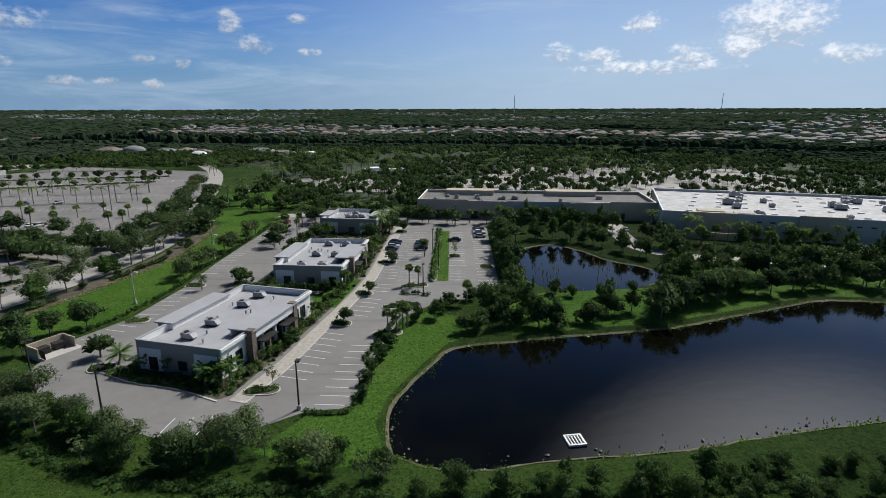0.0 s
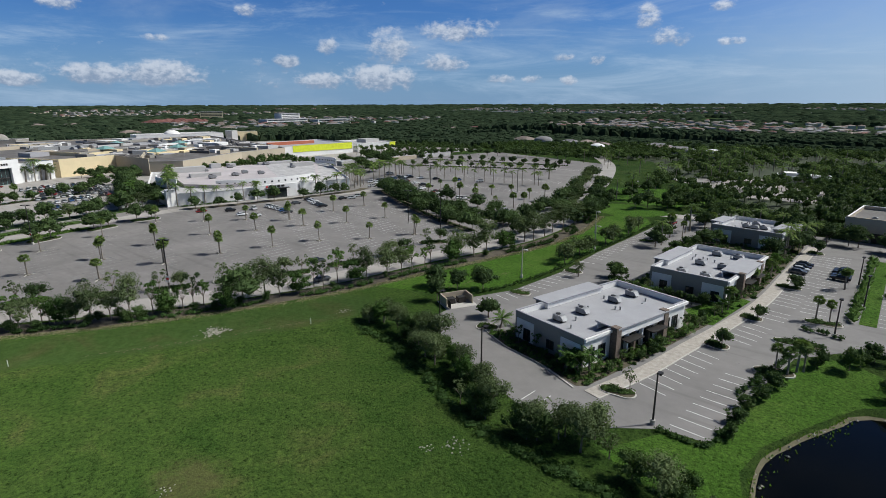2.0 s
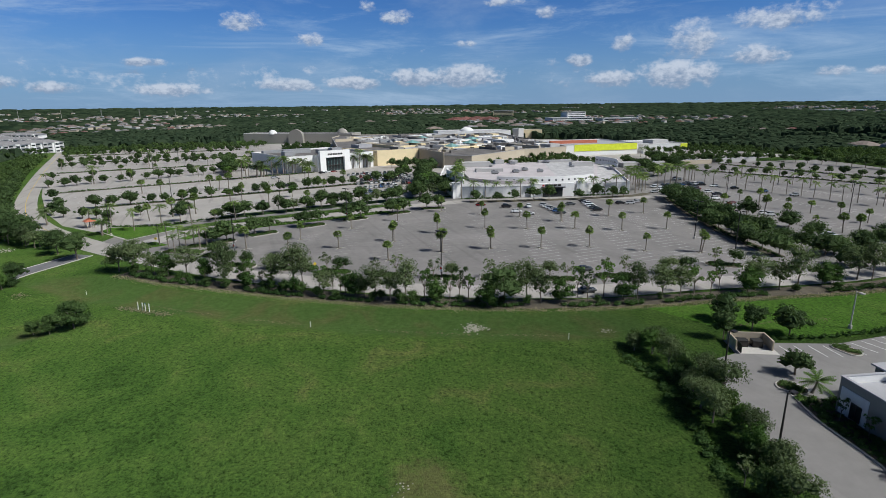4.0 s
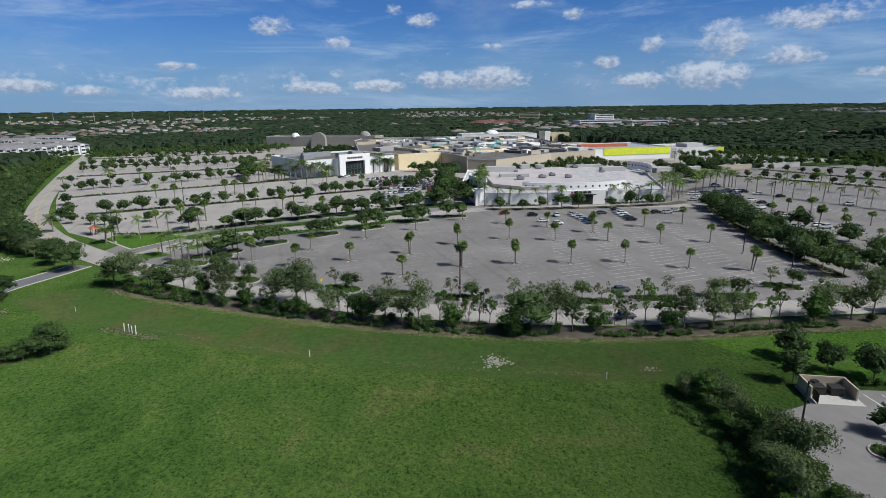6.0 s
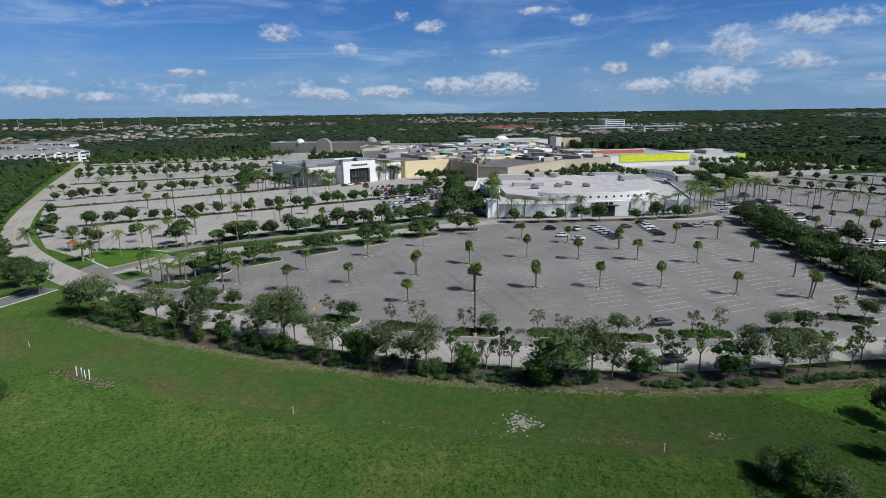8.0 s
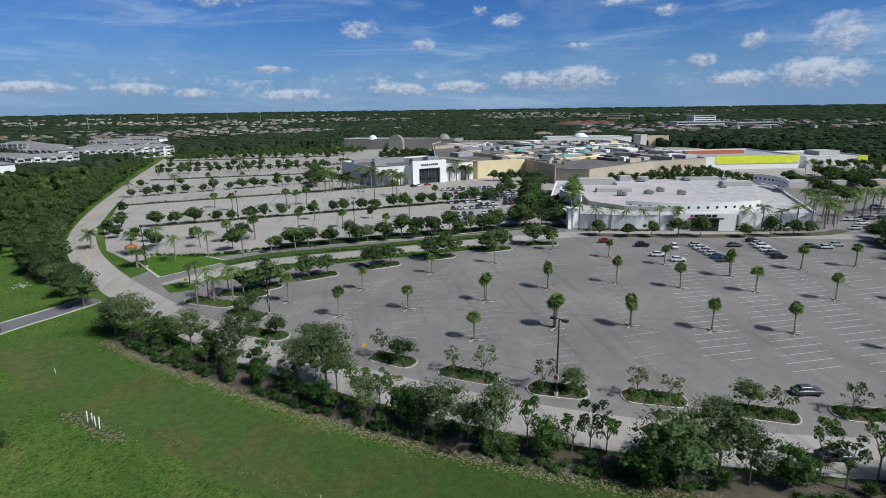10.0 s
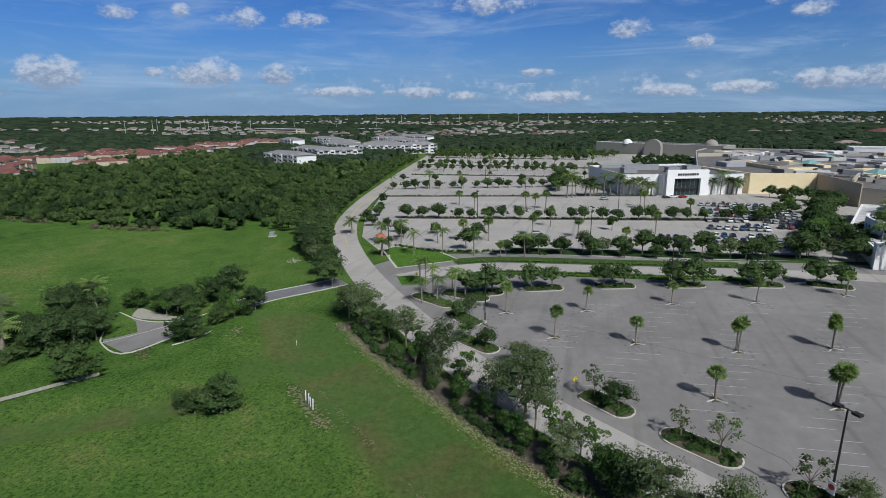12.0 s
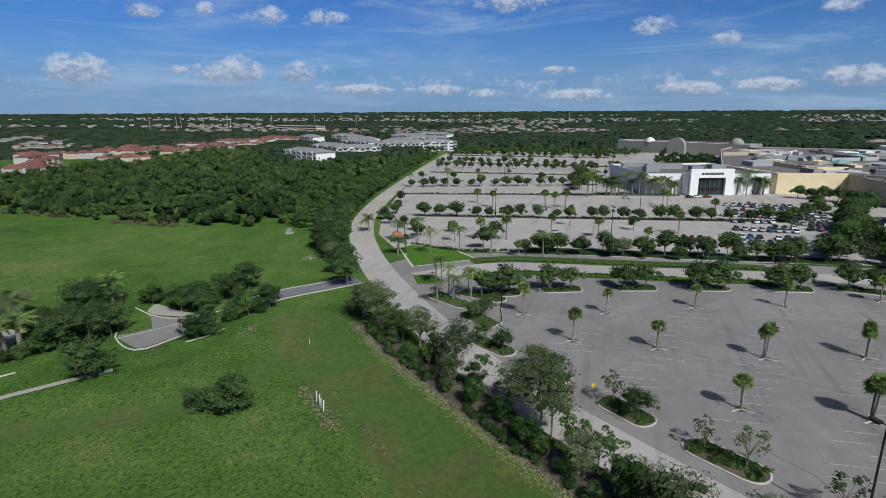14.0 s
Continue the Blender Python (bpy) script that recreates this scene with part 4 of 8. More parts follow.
def rooftop_unit(x, y, z, rot, s=1.0, label="galvanised rooftop air conditioning unit with louvres"):
    """An air handler: curb, body with louvre fins, hood and fan ring."""
    base = thing("rooftop_unit", pose(x, y, z, 0, 0, rot), label, "air conditioner", "rooftop units")
    base.scale = (s, s, s)
    if "unit" not in CACHE:
        c = mesh_of("curb", box(bmesh.new(), -1.1, -0.75, 0, 1.1, 0.75, 0.3), M["metal_dark"])
        bm = box(bmesh.new(), -1.2, -0.8, 0.3, 0.9, 0.8, 1.35)
        for k in range(6):
            box(bm, -1.1 + k * 0.3, -0.86, 0.5, -0.95 + k * 0.3, -0.8, 1.2)
        b = mesh_of("casing", bm, M["metal"])
        bm = bmesh.new()
        v = [bm.verts.new(p) for p in ((0.9, -0.7, 0.4), (0.9, 0.7, 0.4), (0.9, 0.7, 1.3), (0.9, -0.7, 1.3), (1.6, -0.7, 0.45), (1.6, 0.7, 0.45))]
        for f in ((0, 1, 5, 4), (3, 4, 5, 2), (0, 4, 3), (1, 2, 5), (0, 3, 2, 1)):
            bm.faces.new([v[i] for i in f])
        h = mesh_of("hood", bm, M["metal"])
        f = mesh_of("fan_ring", tube(bmesh.new(), [(-0.4, 0, 1.35, 0.5), (-0.4, 0, 1.5, 0.5)], 12), M["metal_dark"])
        CACHE["unit"] = (("curb", c), ("casing", b), ("hood", h), ("fan_ring", f))
    for n, me in CACHE["unit"]:
        o = new(n, me)
        o.parent = base
    return base


CACHE = {}


def vent_pipe(x, y, z):
    bm = tube(bmesh.new(), [(0, 0, 0, 0.14), (0, 0, 0.6, 0.14), (0, 0, 0.6, 0.24), (0, 0, 0.75, 0.2)], 8)
    return solid("roof_vent", bm, M["metal"], "small round metal roof vent", "vent", "roof vents", m=pose(x, y, z))


def window_part(parent, x0, x1, z0, z1, y, axis="x", side=-1, frame_mat="metal_dark", mullions=2):
    """A glazed opening in a wall of local y (or x) = y: pane, with its frame bars as sub-parts."""
    bm = bmesh.new()
    e = 0.05 * side
    put = (lambda a, b, c, d, z_0, z_1: box(bm, min(a, b), min(c, d), z_0, max(a, b), max(c, d), z_1)) if axis == "x" else (lambda a, b, c, d, z_0, z_1: box(bm, min(c, d), min(a, b), z_0, max(c, d), max(a, b), z_1))
    put(x0, x1, y, y + e, z0, z1)
    pane = part("window", bm, M["glass"], parent, "dark tinted window pane")
    bm = bmesh.new()
    put = (lambda a, b, c, d, z_0, z_1: box(bm, min(a, b), min(c, d), z_0, max(a, b), max(c, d), z_1)) if axis == "x" else (lambda a, b, c, d, z_0, z_1: box(bm, min(c, d), min(a, b), z_0, max(c, d), max(a, b), z_1))
    for z in (z0 - 0.06, z1):
        put(x0 - 0.06, x1 + 0.06, y, y + 2.4 * e, z, z + 0.08)
    for k in range(mullions + 1):
        xx = x0 + (x1 - x0) * k / mullions
        put(xx - 0.04, xx + 0.04, y, y + 2.4 * e, z0 + 0.02, z1)
    part("window_frame", bm, M[frame_mat], pane)


def office_building(x, y, rot, W, L, H, units, label):
    base = thing("office_building", pose(x, y, 0, 0, 0, rot), label, "building", "office buildings")
    t = 0.3
    for n, a in (("south", (0, 0, W, t)), ("north", (0, L - t, W, L)), ("west", (0, t, t, L - t)), ("east", (W - t, t, W, L - t))):
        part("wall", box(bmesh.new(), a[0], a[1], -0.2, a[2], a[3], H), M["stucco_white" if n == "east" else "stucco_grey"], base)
        inner = {"south": (t, t, W - t, t + 0.06), "north": (t, L - t - 0.06, W - t, L - t), "west": (t, t + 0.06, t + 0.06, L - t - 0.06), "east": (W - t - 0.06, t + 0.06, W - t, L - t - 0.06)}[n]
        part("parapet_lining", box(bmesh.new(), inner[0], inner[1], H - 1.2, inner[2], inner[3], H - 0.02), M["stucco_white"], base, "white membrane lining inside the parapet")
    part("roof", box(bmesh.new(), t, t, H - 1.45, W - t, L - t, H - 1.15), M["roof_grey"], base)
    for a in ((-0.1, -0.1, W + 0.1, t + 0.1), (-0.1, L - t - 0.1, W + 0.1, L + 0.1), (-0.1, t + 0.1, t + 0.1, L - t - 0.1), (W - t - 0.1, t + 0.1, W + 0.1, L - t - 0.1)):
        part("coping", box(bmesh.new(), a[0], a[1], H, a[2], a[3], H + 0.14), M["roof_grey"], base)
    # pale panels and glazing of the south face
    for xa in (W * 0.03, W * 0.70):
        part("panel", box(bmesh.new(), xa, -0.12, 0.3, xa + W * 0.27, -0.003, H - 1.3), M["stucco_white"], base, "white framed wall panel")
        window_part(base, xa + W * 0.12, xa + W * 0.22, 0.5, 2.8, -0.125)
    window_part(base, W * 0.5, W * 0.6, 1.0, 2.6, -0.004)
    # raised west canopy and its light shelf
    part("canopy", box(bmesh.new(), -2.6, L * 0.23, H + 0.05, 1.6, L * 0.78, H + 0.3), M["roof_grey"], base, "flat raised canopy roof")
    part("canopy_wall", box(bmesh.new(), 0.42, L * 0.24, H - 1.1, 1.3, L * 0.77, H + 0.045), M["stucco_white"], base)
    for k in range(3):
        part("column", box(bmesh.new(), -2.3, L * (0.25 + 0.24 * k), -0.1, -1.5, L * (0.25 + 0.24 * k) + 0.8, H + 0.045), M["stucco_grey"], base)
    # east entrance bay
    e0, e1 = L * 0.24, L * 0.74
    part("entrance_wall", box(bmesh.new(), W * 0.80, e0 + 0.2, H - 1.1, W * 0.80 + 0.25, e1 - 0.2, H + 0.145), M["stucco_white"], base)
    part("entrance_roof", box(bmesh.new(), W * 0.78, e0, H + 0.15, W + 1.6, e1, H + 0.42), M["roof_grey"], base, "flat projecting entrance roof")
    part("entrance_fascia", box(bmesh.new(), W + 0.12, e0 + 0.3, H - 1.3, W + 1.3, e1 - 0.3, H + 0.145), M["stucco_white"], base)
    for k in range(2):
        yy = e0 + 0.2 if k == 0 else e1 - 1.9
        part("stone_column", box(bmesh.new(), W + 0.12, yy - 0.6 + 1.0 * k, -0.1, W + 1.5, yy + 0.7 + 1.0 * k, H + 0.6), M["stone"], base, "brown stacked stone column")
    for k in range(5):
        yy = e0 + 2.3 + k * (e1 - e0 - 4.6) / 5
        window_part(base, yy, yy + (e1 - e0 - 4.6) / 5 - 0.8, 0.5, 3.2, W + 0.004, "y", 1)
        part("pier", box(bmesh.new(), W + 0.01, yy - 0.65, -0.1, W + 0.7, yy - 0.15, H - 1.31), M["stucco_white" if k % 2 else "stone"], base)
    for a_, b_ in ((e0 + 1.8, e0 + 6.5), (e1 - 6.5, e1 - 1.8)):
        part("awning", box(bmesh.new(), W + 0.71, a_, 3.3, W + 2.6, b_, 3.5), M["metal_dark"], base, "flat dark entrance awning")
    for yy in (1.2, 4.2, e1 + 0.8, e1 + 3.6):
        if yy + 2 < L:
            window_part(base, yy, yy + 1.8, 0.8, 3.4, W + 0.004, "y", 1)
    part("cornice", box(bmesh.new(), W + 0.11, 0, H - 0.5, W + 0.5, e0 - 0.1, H + 0.05), M["stucco_white"], base)
    part("cornice", box(bmesh.new(), W + 0.11, e1 + 0.1, H - 0.5, W + 0.5, L, H + 0.05), M["stucco_white"], base)
    for ux, uy in units:
        rooftop_unit(*local(base, ux, uy), H - 1.15, rot + R.choice((-4, 0, 3)), 0.95)
    for k in range(9):
        vent_pipe(*local(base, R.uniform(3, W - 5), R.uniform(3, L - 3)), H - 1.15)
    return base


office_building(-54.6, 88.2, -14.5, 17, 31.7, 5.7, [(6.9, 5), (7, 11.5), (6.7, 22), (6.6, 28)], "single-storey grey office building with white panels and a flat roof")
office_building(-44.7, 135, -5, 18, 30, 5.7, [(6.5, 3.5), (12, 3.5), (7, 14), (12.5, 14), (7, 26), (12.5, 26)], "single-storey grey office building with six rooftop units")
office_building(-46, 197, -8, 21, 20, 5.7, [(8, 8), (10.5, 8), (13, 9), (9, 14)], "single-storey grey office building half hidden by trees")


def flat_store(name, pts, H, roof_z, wall, roof, label, group="", parapet_t=0.4, origin=(0, 0, 0), rot=0.0, cope="stucco_white"):
    """A flat-roofed building over any plan polygon (counter-clockwise): one wall a side, roof, coping."""
    base = thing(name, pose(*origin, 0, 0, rot), label, "building", group)
    n = len(pts)
    P = [Vector(p) for p in pts]
    if sum(a.x * b.y - b.x * a.y for a, b in zip(P, P[1:] + P[:1])) < 0:
        P.reverse()
    ins = []
    for i in range(n):
        a, b, c = P[i - 1], P[i], P[(i + 1) % n]
        d1, d2 = (b - a).normalized(), (c - b).normalized()
        n1, n2 = Vector((-d1.y, d1.x)), Vector((-d2.y, d2.x))
        k = (n1 + n2) / max(0.3, 1 + n1.dot(n2))
        ins.append(b + k * parapet_t)
    for i in range(n):
        j = (i + 1) % n
        part("wall", prism(bmesh.new(), [P[i], P[j], ins[j], ins[i]], -0.3, H), M[wall], base)
        grow = [p + (p - q) * 0.3 for p, q in zip(P, ins)]
        part("coping", prism(bmesh.new(), [grow[i], grow[j], ins[j], ins[i]], H, H + 0.15), M[cope], base)
    part("roof", prism(bmesh.new(), [tuple(p) for p in ins], roof_z - 0.3, roof_z), M[roof], base)
    return base


def skylight(x, y, z, rot):
    if "sky" not in CACHE:
        bm = box(bmesh.new(), -1.0, -0.6, 0, 1.0, 0.6, 0.25)
        box(bm, -0.85, -0.45, 0.25, 0.85, 0.45, 0.4)
        CACHE["sky"] = mesh_of("skylight", bm, M["stucco_white"])
    ob = new("skylight", CACHE["sky"])
    ob.matrix_basis = pose(x, y, z, 0, 0, rot)
    return tagged(ob, "white domed roof skylight", "skylight", "skylights on the store roof")


# shopping strip north of the pond
strip = flat_store("shopping_strip", [(0, 0), (99, 0), (99, 32), (0, 32)], 7.2, 6.0, "stucco_tan", "roof_dark", "long tan shopping strip with a flat roof", origin=(-12, 228, 0), rot=-5.8)
for k, (a, b, h, m) in enumerate(((0, 22, 7.9, "stucco_tan"), (22, 38, 6.8, "stucco_tan"), (38, 64, 7.5, "stucco_pale"), (64, 80, 6.9, "stucco_tan"), (80, 99, 7.8, "stucco_tan"))):
    part("facade_panel", box(bmesh.new(), a + 0.1, -0.5 - 0.1 * (k % 2), -0.2, b - 0.1, -0.004, h), M[m], strip, "stepped stucco facade section")
for k in range(6):
    part("service_door", box(bmesh.new(), 8 + 15 * k, -0.72, 0, 11 + 15 * k, -0.61, 3.2), M["metal_dark"], strip, "dark roller door")
for k in range(2):
    part("roof_screen", box(bmesh.new(), 10 + k * 46, 24, 5.9, 32 + k * 46, 31, 8.2), M["stucco_tan"], strip)
for k in range(13):
    rooftop_unit(*local(strip, R.uniform(4, 95), R.uniform(4, 18)), 6.0, R.choice((-6, 84)), R.uniform(0.7, 1.2))
# large store
store = flat_store("retail_store", [(0, 0), (98, 0), (98, 60), (0, 60)], 8.4, 7.4, "stucco_pale", "roof_white", "large retail store with a bright white roof", origin=(80, 197, 0), rot=-17)
for a, b, h, m in ((8, 24, 8.7, "stucco_tan"), (44, 58, 9.0, "stucco_tan"), (70, 98, 8.6, "stucco_pale")):
    part("facade_panel", box(bmesh.new(), a, -1.2, -0.2, b, -0.004, h), M[m], store, "projecting stucco bay")
part("dock_wall", box(bmesh.new(), 5, -7, -0.2, 26, -6.6, 2.6), M["stucco_tan"], store, "low loading dock wall")
for k in range(10):
    part("sign_bar", box(bmesh.new(), 27 + k * 4.2 + (k // 5) * 9, -0.08, 5.6, 28.6 + k * 4.2 + (k // 5) * 9, -0.004, 6.1), M["metal_dark"], store)
for i in range(9):
    for j in range(5):
        skylight(*local(store, 10 + 9.5 * i + 2 * j, 8 + 11 * j), 7.4, -17)
for k in range(22):
    rooftop_unit(*local(store, R.choice((R.uniform(26, 44), R.uniform(60, 92))), R.uniform(4, 52)), 7.4, -17 + R.choice((0, 90)), R.uniform(0.9, 1.9))
for k, (xa, ya, w_, d_) in enumerate(((12, 0.4, 9, 4.5), (24, 0.4, 7, 3.5))):
    part("plant_screen", box(bmesh.new(), xa, ya, 7.3, xa + w_, ya + d_, 9.0 - 0.3 * k), M["stucco_tan"], store, "tan screen round rooftop plant")


# the white department store facing the main lot
def arc_wall(parent, c, r, a0, a1, z0, z1, t, mat, steps=20, holes=0, label=""):
    """A curved screen wall, with small square openings as dark insets."""
    bm = bmesh.new()
    ring = []
    for k in range(steps + 1):
        a = radians(a0 + (a1 - a0) * k / steps)
        ring.append([bm.verts.new((c[0] + rr * math.cos(a), c[1] + rr * math.sin(a), z)) for rr, z in ((r, z0), (r + t, z0), (r + t, z1), (r, z1))])
    for p, q in zip(ring, ring[1:]):
        for i in range(4):
            bm.faces.new((p[i], p[(i + 1) % 4], q[(i + 1) % 4], q[i]))
    bm.faces.new(ring[0][::-1])
    bm.faces.new(ring[-1])
    bmesh.ops.recalc_face_normals(bm, faces=bm.faces[:])
    wall = part("screen_wall", bm, M[mat], parent, label or "curved white screen wall")
    for k in range(holes):
        a = radians(a0 + (a1 - a0) * (k + 0.5) / holes)
        bm = box(bmesh.new(), -0.45, -0.06, -0.45, 0.45, 0.06, 0.45)
        for s in (r - 0.03, r + t + 0.03):
            b2 = bm.copy()
            bmesh.ops.transform(b2, matrix=Matrix.Translation((c[0] + s * math.cos(a), c[1] + s * math.sin(a), (z0 + z1) / 2)) @ Matrix.Rotation(a - math.pi / 2, 4, "Z"), verts=b2.verts)
            part("opening", b2, M["glass"], wall)
        bm.free()
    return wall


dep = flat_store("department_store", [(0, -1), (24, -5.2), (60, -4.2), (92, 0), (114, 74), (108, 96), (8, 96), (-2, 40)], 5.5, 4.8, "stucco_white", "roof_white", "white department store with curved roof screens", origin=(-255.5, 109.5, 0), rot=75.5)
part("upper_roof", prism(bmesh.new(), [(12, 22), (24, 10), (36, 7), (52, 6.5), (68, 8.5), (80, 14), (104, 72), (102, 92), (14, 92)], 4.6, 6.6), M["roof_pink"], dep, "weathered pinkish upper roof")
part("upper_roof_panel", prism(bmesh.new(), [(58, 14), (79, 16), (101, 70), (99, 90), (74, 90)], 6.58, 6.64), M["roof_white"], dep, "pale upper roof area")
arc_wall(dep, (51, 66), 59.4, 244, 296, 4.7, 8.4, 0.5, "stucco_white", 24, 15)
arc_wall(dep, (88, 66), 24, -30, 40, 6.4, 10.8, 0.6, "stucco_white", 16, 12)
arc_wall(dep, (26, 34), 24, 160, 222, 4.8, 10.0, 0.6, "stucco_white", 16, 9)
part("portal", box(bmesh.new(), 38, -6.4, -0.2, 60, -4.3, 6.6), M["stucco_white"], dep, "projecting white entrance portal")
part("entrance", box(bmesh.new(), 44, -6.52, 0, 54, -6.41, 4.6), M["glass"], dep, "dark glazed entrance")
part("canopy", box(bmesh.new(), 43, -8.4, 4.7, 55, -6.41, 5.0), M["metal_dark"], dep)
for k in range(4):
    part("sign_bar", box(bmesh.new(), 45 + k * 2.1, -6.5, 5.2, 46.7 + k * 2.1, -6.41, 6.2), M["metal_dark"], dep, "dark sign shape on the portal")
part("sign_emblem", box(bmesh.new(), 43.6, -6.5, 5.3, 44.6, -6.41, 6.1), M["sign_red"], dep, "small red emblem shape")
part("slab", box(bmesh.new(), 61.5, -6.0, -0.2, 66.5, -4.6, 7.2), M["stucco_white"], dep, "tall white slab beside the entrance")
part("buttress", prism(bmesh.new(), [(-0.5, -3.6), (3.5, -1.8), (3.5, 1.2), (-0.5, 1.2)], -0.2, 7.6), M["stucco_white"], dep)
for xa, ya, w_, d_, h_ in ((16, 72, 18, 6, 3), (40, 86, 6, 5, 2.6), (50, 86, 5, 4, 2.2), (84, 64, 14, 5, 2.4), (20, 46, 16, 4, 1.8), (70, 88, 22, 3, 1.6)):
    part("plant_screen", box(bmesh.new(), xa, ya, 6.5, xa + w_, ya + d_, 6.6 + h_), M["stucco_pale"], dep)
for k in range(10):
    rooftop_unit(*local(dep, R.uniform(18, 96), R.uniform(30, 88)), 6.6, 75, R.uniform(0.8, 1.6))

# the second department store with the tall glazed entrance
nor = flat_store("department_store", [(-20, 6), (0, 5), (0, 0), (47, 0), (47, 62), (-20, 62)], 11.3, 10.4, "stucco_white", "roof_dark", "white department store with a tall glazed entrance", origin=(-394, 65, 0), rot=110.7)
portal = [(1, -2.4, 5.5, -0.01, 14.2), (20.5, -2.4, 25, -0.01, 14.2)]
for xa, ya, xb, yb, h_ in portal:
    part("portal", box(bmesh.new(), xa, ya, -0.2, xb, yb, h_), M["stucco_white"], nor)
part("portal_lintel", box(bmesh.new(), 5.51, -2.38, 9.6, 20.49, -0.01, 14.2), M["stucco_white"], nor)
window_part(nor, 5.6, 20.4, 0.2, 9.5, -0.6, "x", -1, "teal", 6)
part("entrance_canopy", box(bmesh.new(), 7, -2.3, 3.9, 19, -0.7, 4.2), M["metal_dark"], nor)
for k in range(9):
    part("sign_bar", box(bmesh.new(), 7.0 + k * 1.35, -2.5, 11.2, 8.0 + k * 1.35, -2.39, 12.4), M["metal_dark"], nor, "dark sign shape over the entrance")
for xa, ya, w_, d_, h_ in ((-14, 20, 8, 6, 3), (-8, 34, 22, 3, 3.4), (14, 22, 7, 5, 2.8), (30, 30, 9, 6, 2.6), (-16, 50, 20, 4, 2.0)):
    part("plant_screen", box(bmesh.new(), xa, ya, 10.6, xa + w_, ya + d_, 10.6 + h_), M["metal"], nor)
# mall body
mall = flat_store("shopping_mall", [(-412, 113), (-418, 148), (-374, 152), (-362, 168), (-396, 230), (-404, 275), (-640, 330), (-690, 140), (-640, 120), (-455, 92)], 9.4, 8.6, "stucco_tan", "roof_dark", "wide low shopping mall with cream walls and cluttered dark roofs", cope="stucco_pale")
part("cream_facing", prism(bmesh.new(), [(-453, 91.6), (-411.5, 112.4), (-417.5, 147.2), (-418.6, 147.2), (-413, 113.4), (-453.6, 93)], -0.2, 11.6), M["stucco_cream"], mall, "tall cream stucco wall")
# cornice in darker tan: its shadow is put into the colour
part("cornice", prism(bmesh.new(), [(-452.6, 90.8), (-411, 111.8), (-411.4, 112.3), (-453, 91.5)], 10.2, 10.8), M["stucco_tan"], mall, "cornice band on the cream wall, its shadow put into the tan")
# wall turned from the sun: its shade is put into the tan stucco
part("brown_facing", prism(bmesh.new(), [(-418, 147.4), (-374, 151.4), (-374, 151.9), (-418, 147.9)], -0.2, 11.4), M["stucco_tan"], mall, "brown facing wall, its shade put into the tan colour")
for k in range(230):
    x_, y_ = R.uniform(-640, -385), R.uniform(112, 318)
    if not inside(x_, y_, [(-640, 130), (-630, 318), (-412, 268), (-392, 190), (-425, 150), (-425, 112)]):
        continue
    long = R.random() < 0.35
    w_, d_, h_ = (R.uniform(1.0, 2.0), R.uniform(14, 40), R.uniform(1.4, 3.0)) if long else (R.uniform(3, 16), R.uniform(3, 14), R.uniform(0.6, 3.0))
    blk = box(bmesh.new(), -w_ / 2, -d_ / 2, 8.5, w_ / 2, d_ / 2, 8.6 + h_)
    bmesh.ops.transform(blk, matrix=pose(x_, y_, 0, 0, 0, 20 + R.choice((0, 0, 90, 45))), verts=blk.verts)
    part("roof_block", blk, M[R.choice(("roof_dark", "roof_dark", "stucco_pale", "roof_grey", "stucco_tan", "stucco_cream", "metal", "roof_white", "stucco_grey", "stucco_white"))], mall)
for k in range(18):
    rooftop_unit(R.uniform(-600, -410), R.uniform(150, 280), 8.6, R.uniform(0, 180), R.uniform(1.2, 2.4))


def pyramid_skylight(x, y, z, s, h):
    bm = bmesh.new()
    v = [bm.verts.new(p) for p in ((-s, -s, 0), (s, -s, 0), (s, s, 0), (-s, s, 0), (0, 0, h))]
    for f in ((0, 1, 4), (1, 2, 4), (2, 3, 4), (3, 0, 4), (3, 2, 1, 0)):
        bm.faces.new([v[i] for i in f])
    return solid("pyramid_skylight", bm, M["teal"], "pale green pyramid skylight on the mall roof", "skylight", "pyramid skylights", m=pose(x, y, z, 0, 0, 20))


for x_, y_ in ((-440, 185), (-470, 215), (-500, 170), (-520, 240), (-560, 200)):
    pyramid_skylight(x_, y_, 10.4, 5.5, 2.6)
# back wings: domes, arch and white hall
wing = flat_store("domed_hall", [(-735, 28), (-672, 150), (-690, 165), (-760, 45)], 12, 11, "stucco_grey", "roof_white", "dark walled hall with a white half dome and an arch", cope="stucco_white")


def dome(parent, x, y, z, r, mat, name="dome", squash=1.0, label=""):
    bm = bmesh.new()
    bmesh.ops.create_uvsphere(bm, u_segments=20, v_segments=12, radius=r)
    bmesh.ops.delete(bm, geom=[v for v in bm.verts if v.co.z < -0.01], context="VERTS")
    bmesh.ops.scale(bm, vec=(1, 1, squash), verts=bm.verts)
    bmesh.ops.translate(bm, vec=(x, y, z), verts=bm.verts)
    for f in bm.faces:
        f.smooth = True
    return part(name, bm, M[mat], parent, label)


dome(wing, -722, 62, 11, 5.2, "stucco_white", "dome", 1.0, "white half dome")
dome(wing, -690, 142, 11, 6.8, "stucco_grey", "dome", 0.95, "grey dome")
bm = bmesh.new()
arch = [(math.cos(math.pi * k / 14) * 9, 8 + math.sin(math.pi * k / 14) * 9) for k in range(15)]
outer = [bm.verts.new((x_, 0, z_)) for x_, z_ in arch] + [bm.verts.new((-9, 0, 0)), bm.verts.new((9, 0, 0))]
bm.faces.new(outer)
r_ = bmesh.ops.extrude_face_region(bm, geom=bm.faces[:])
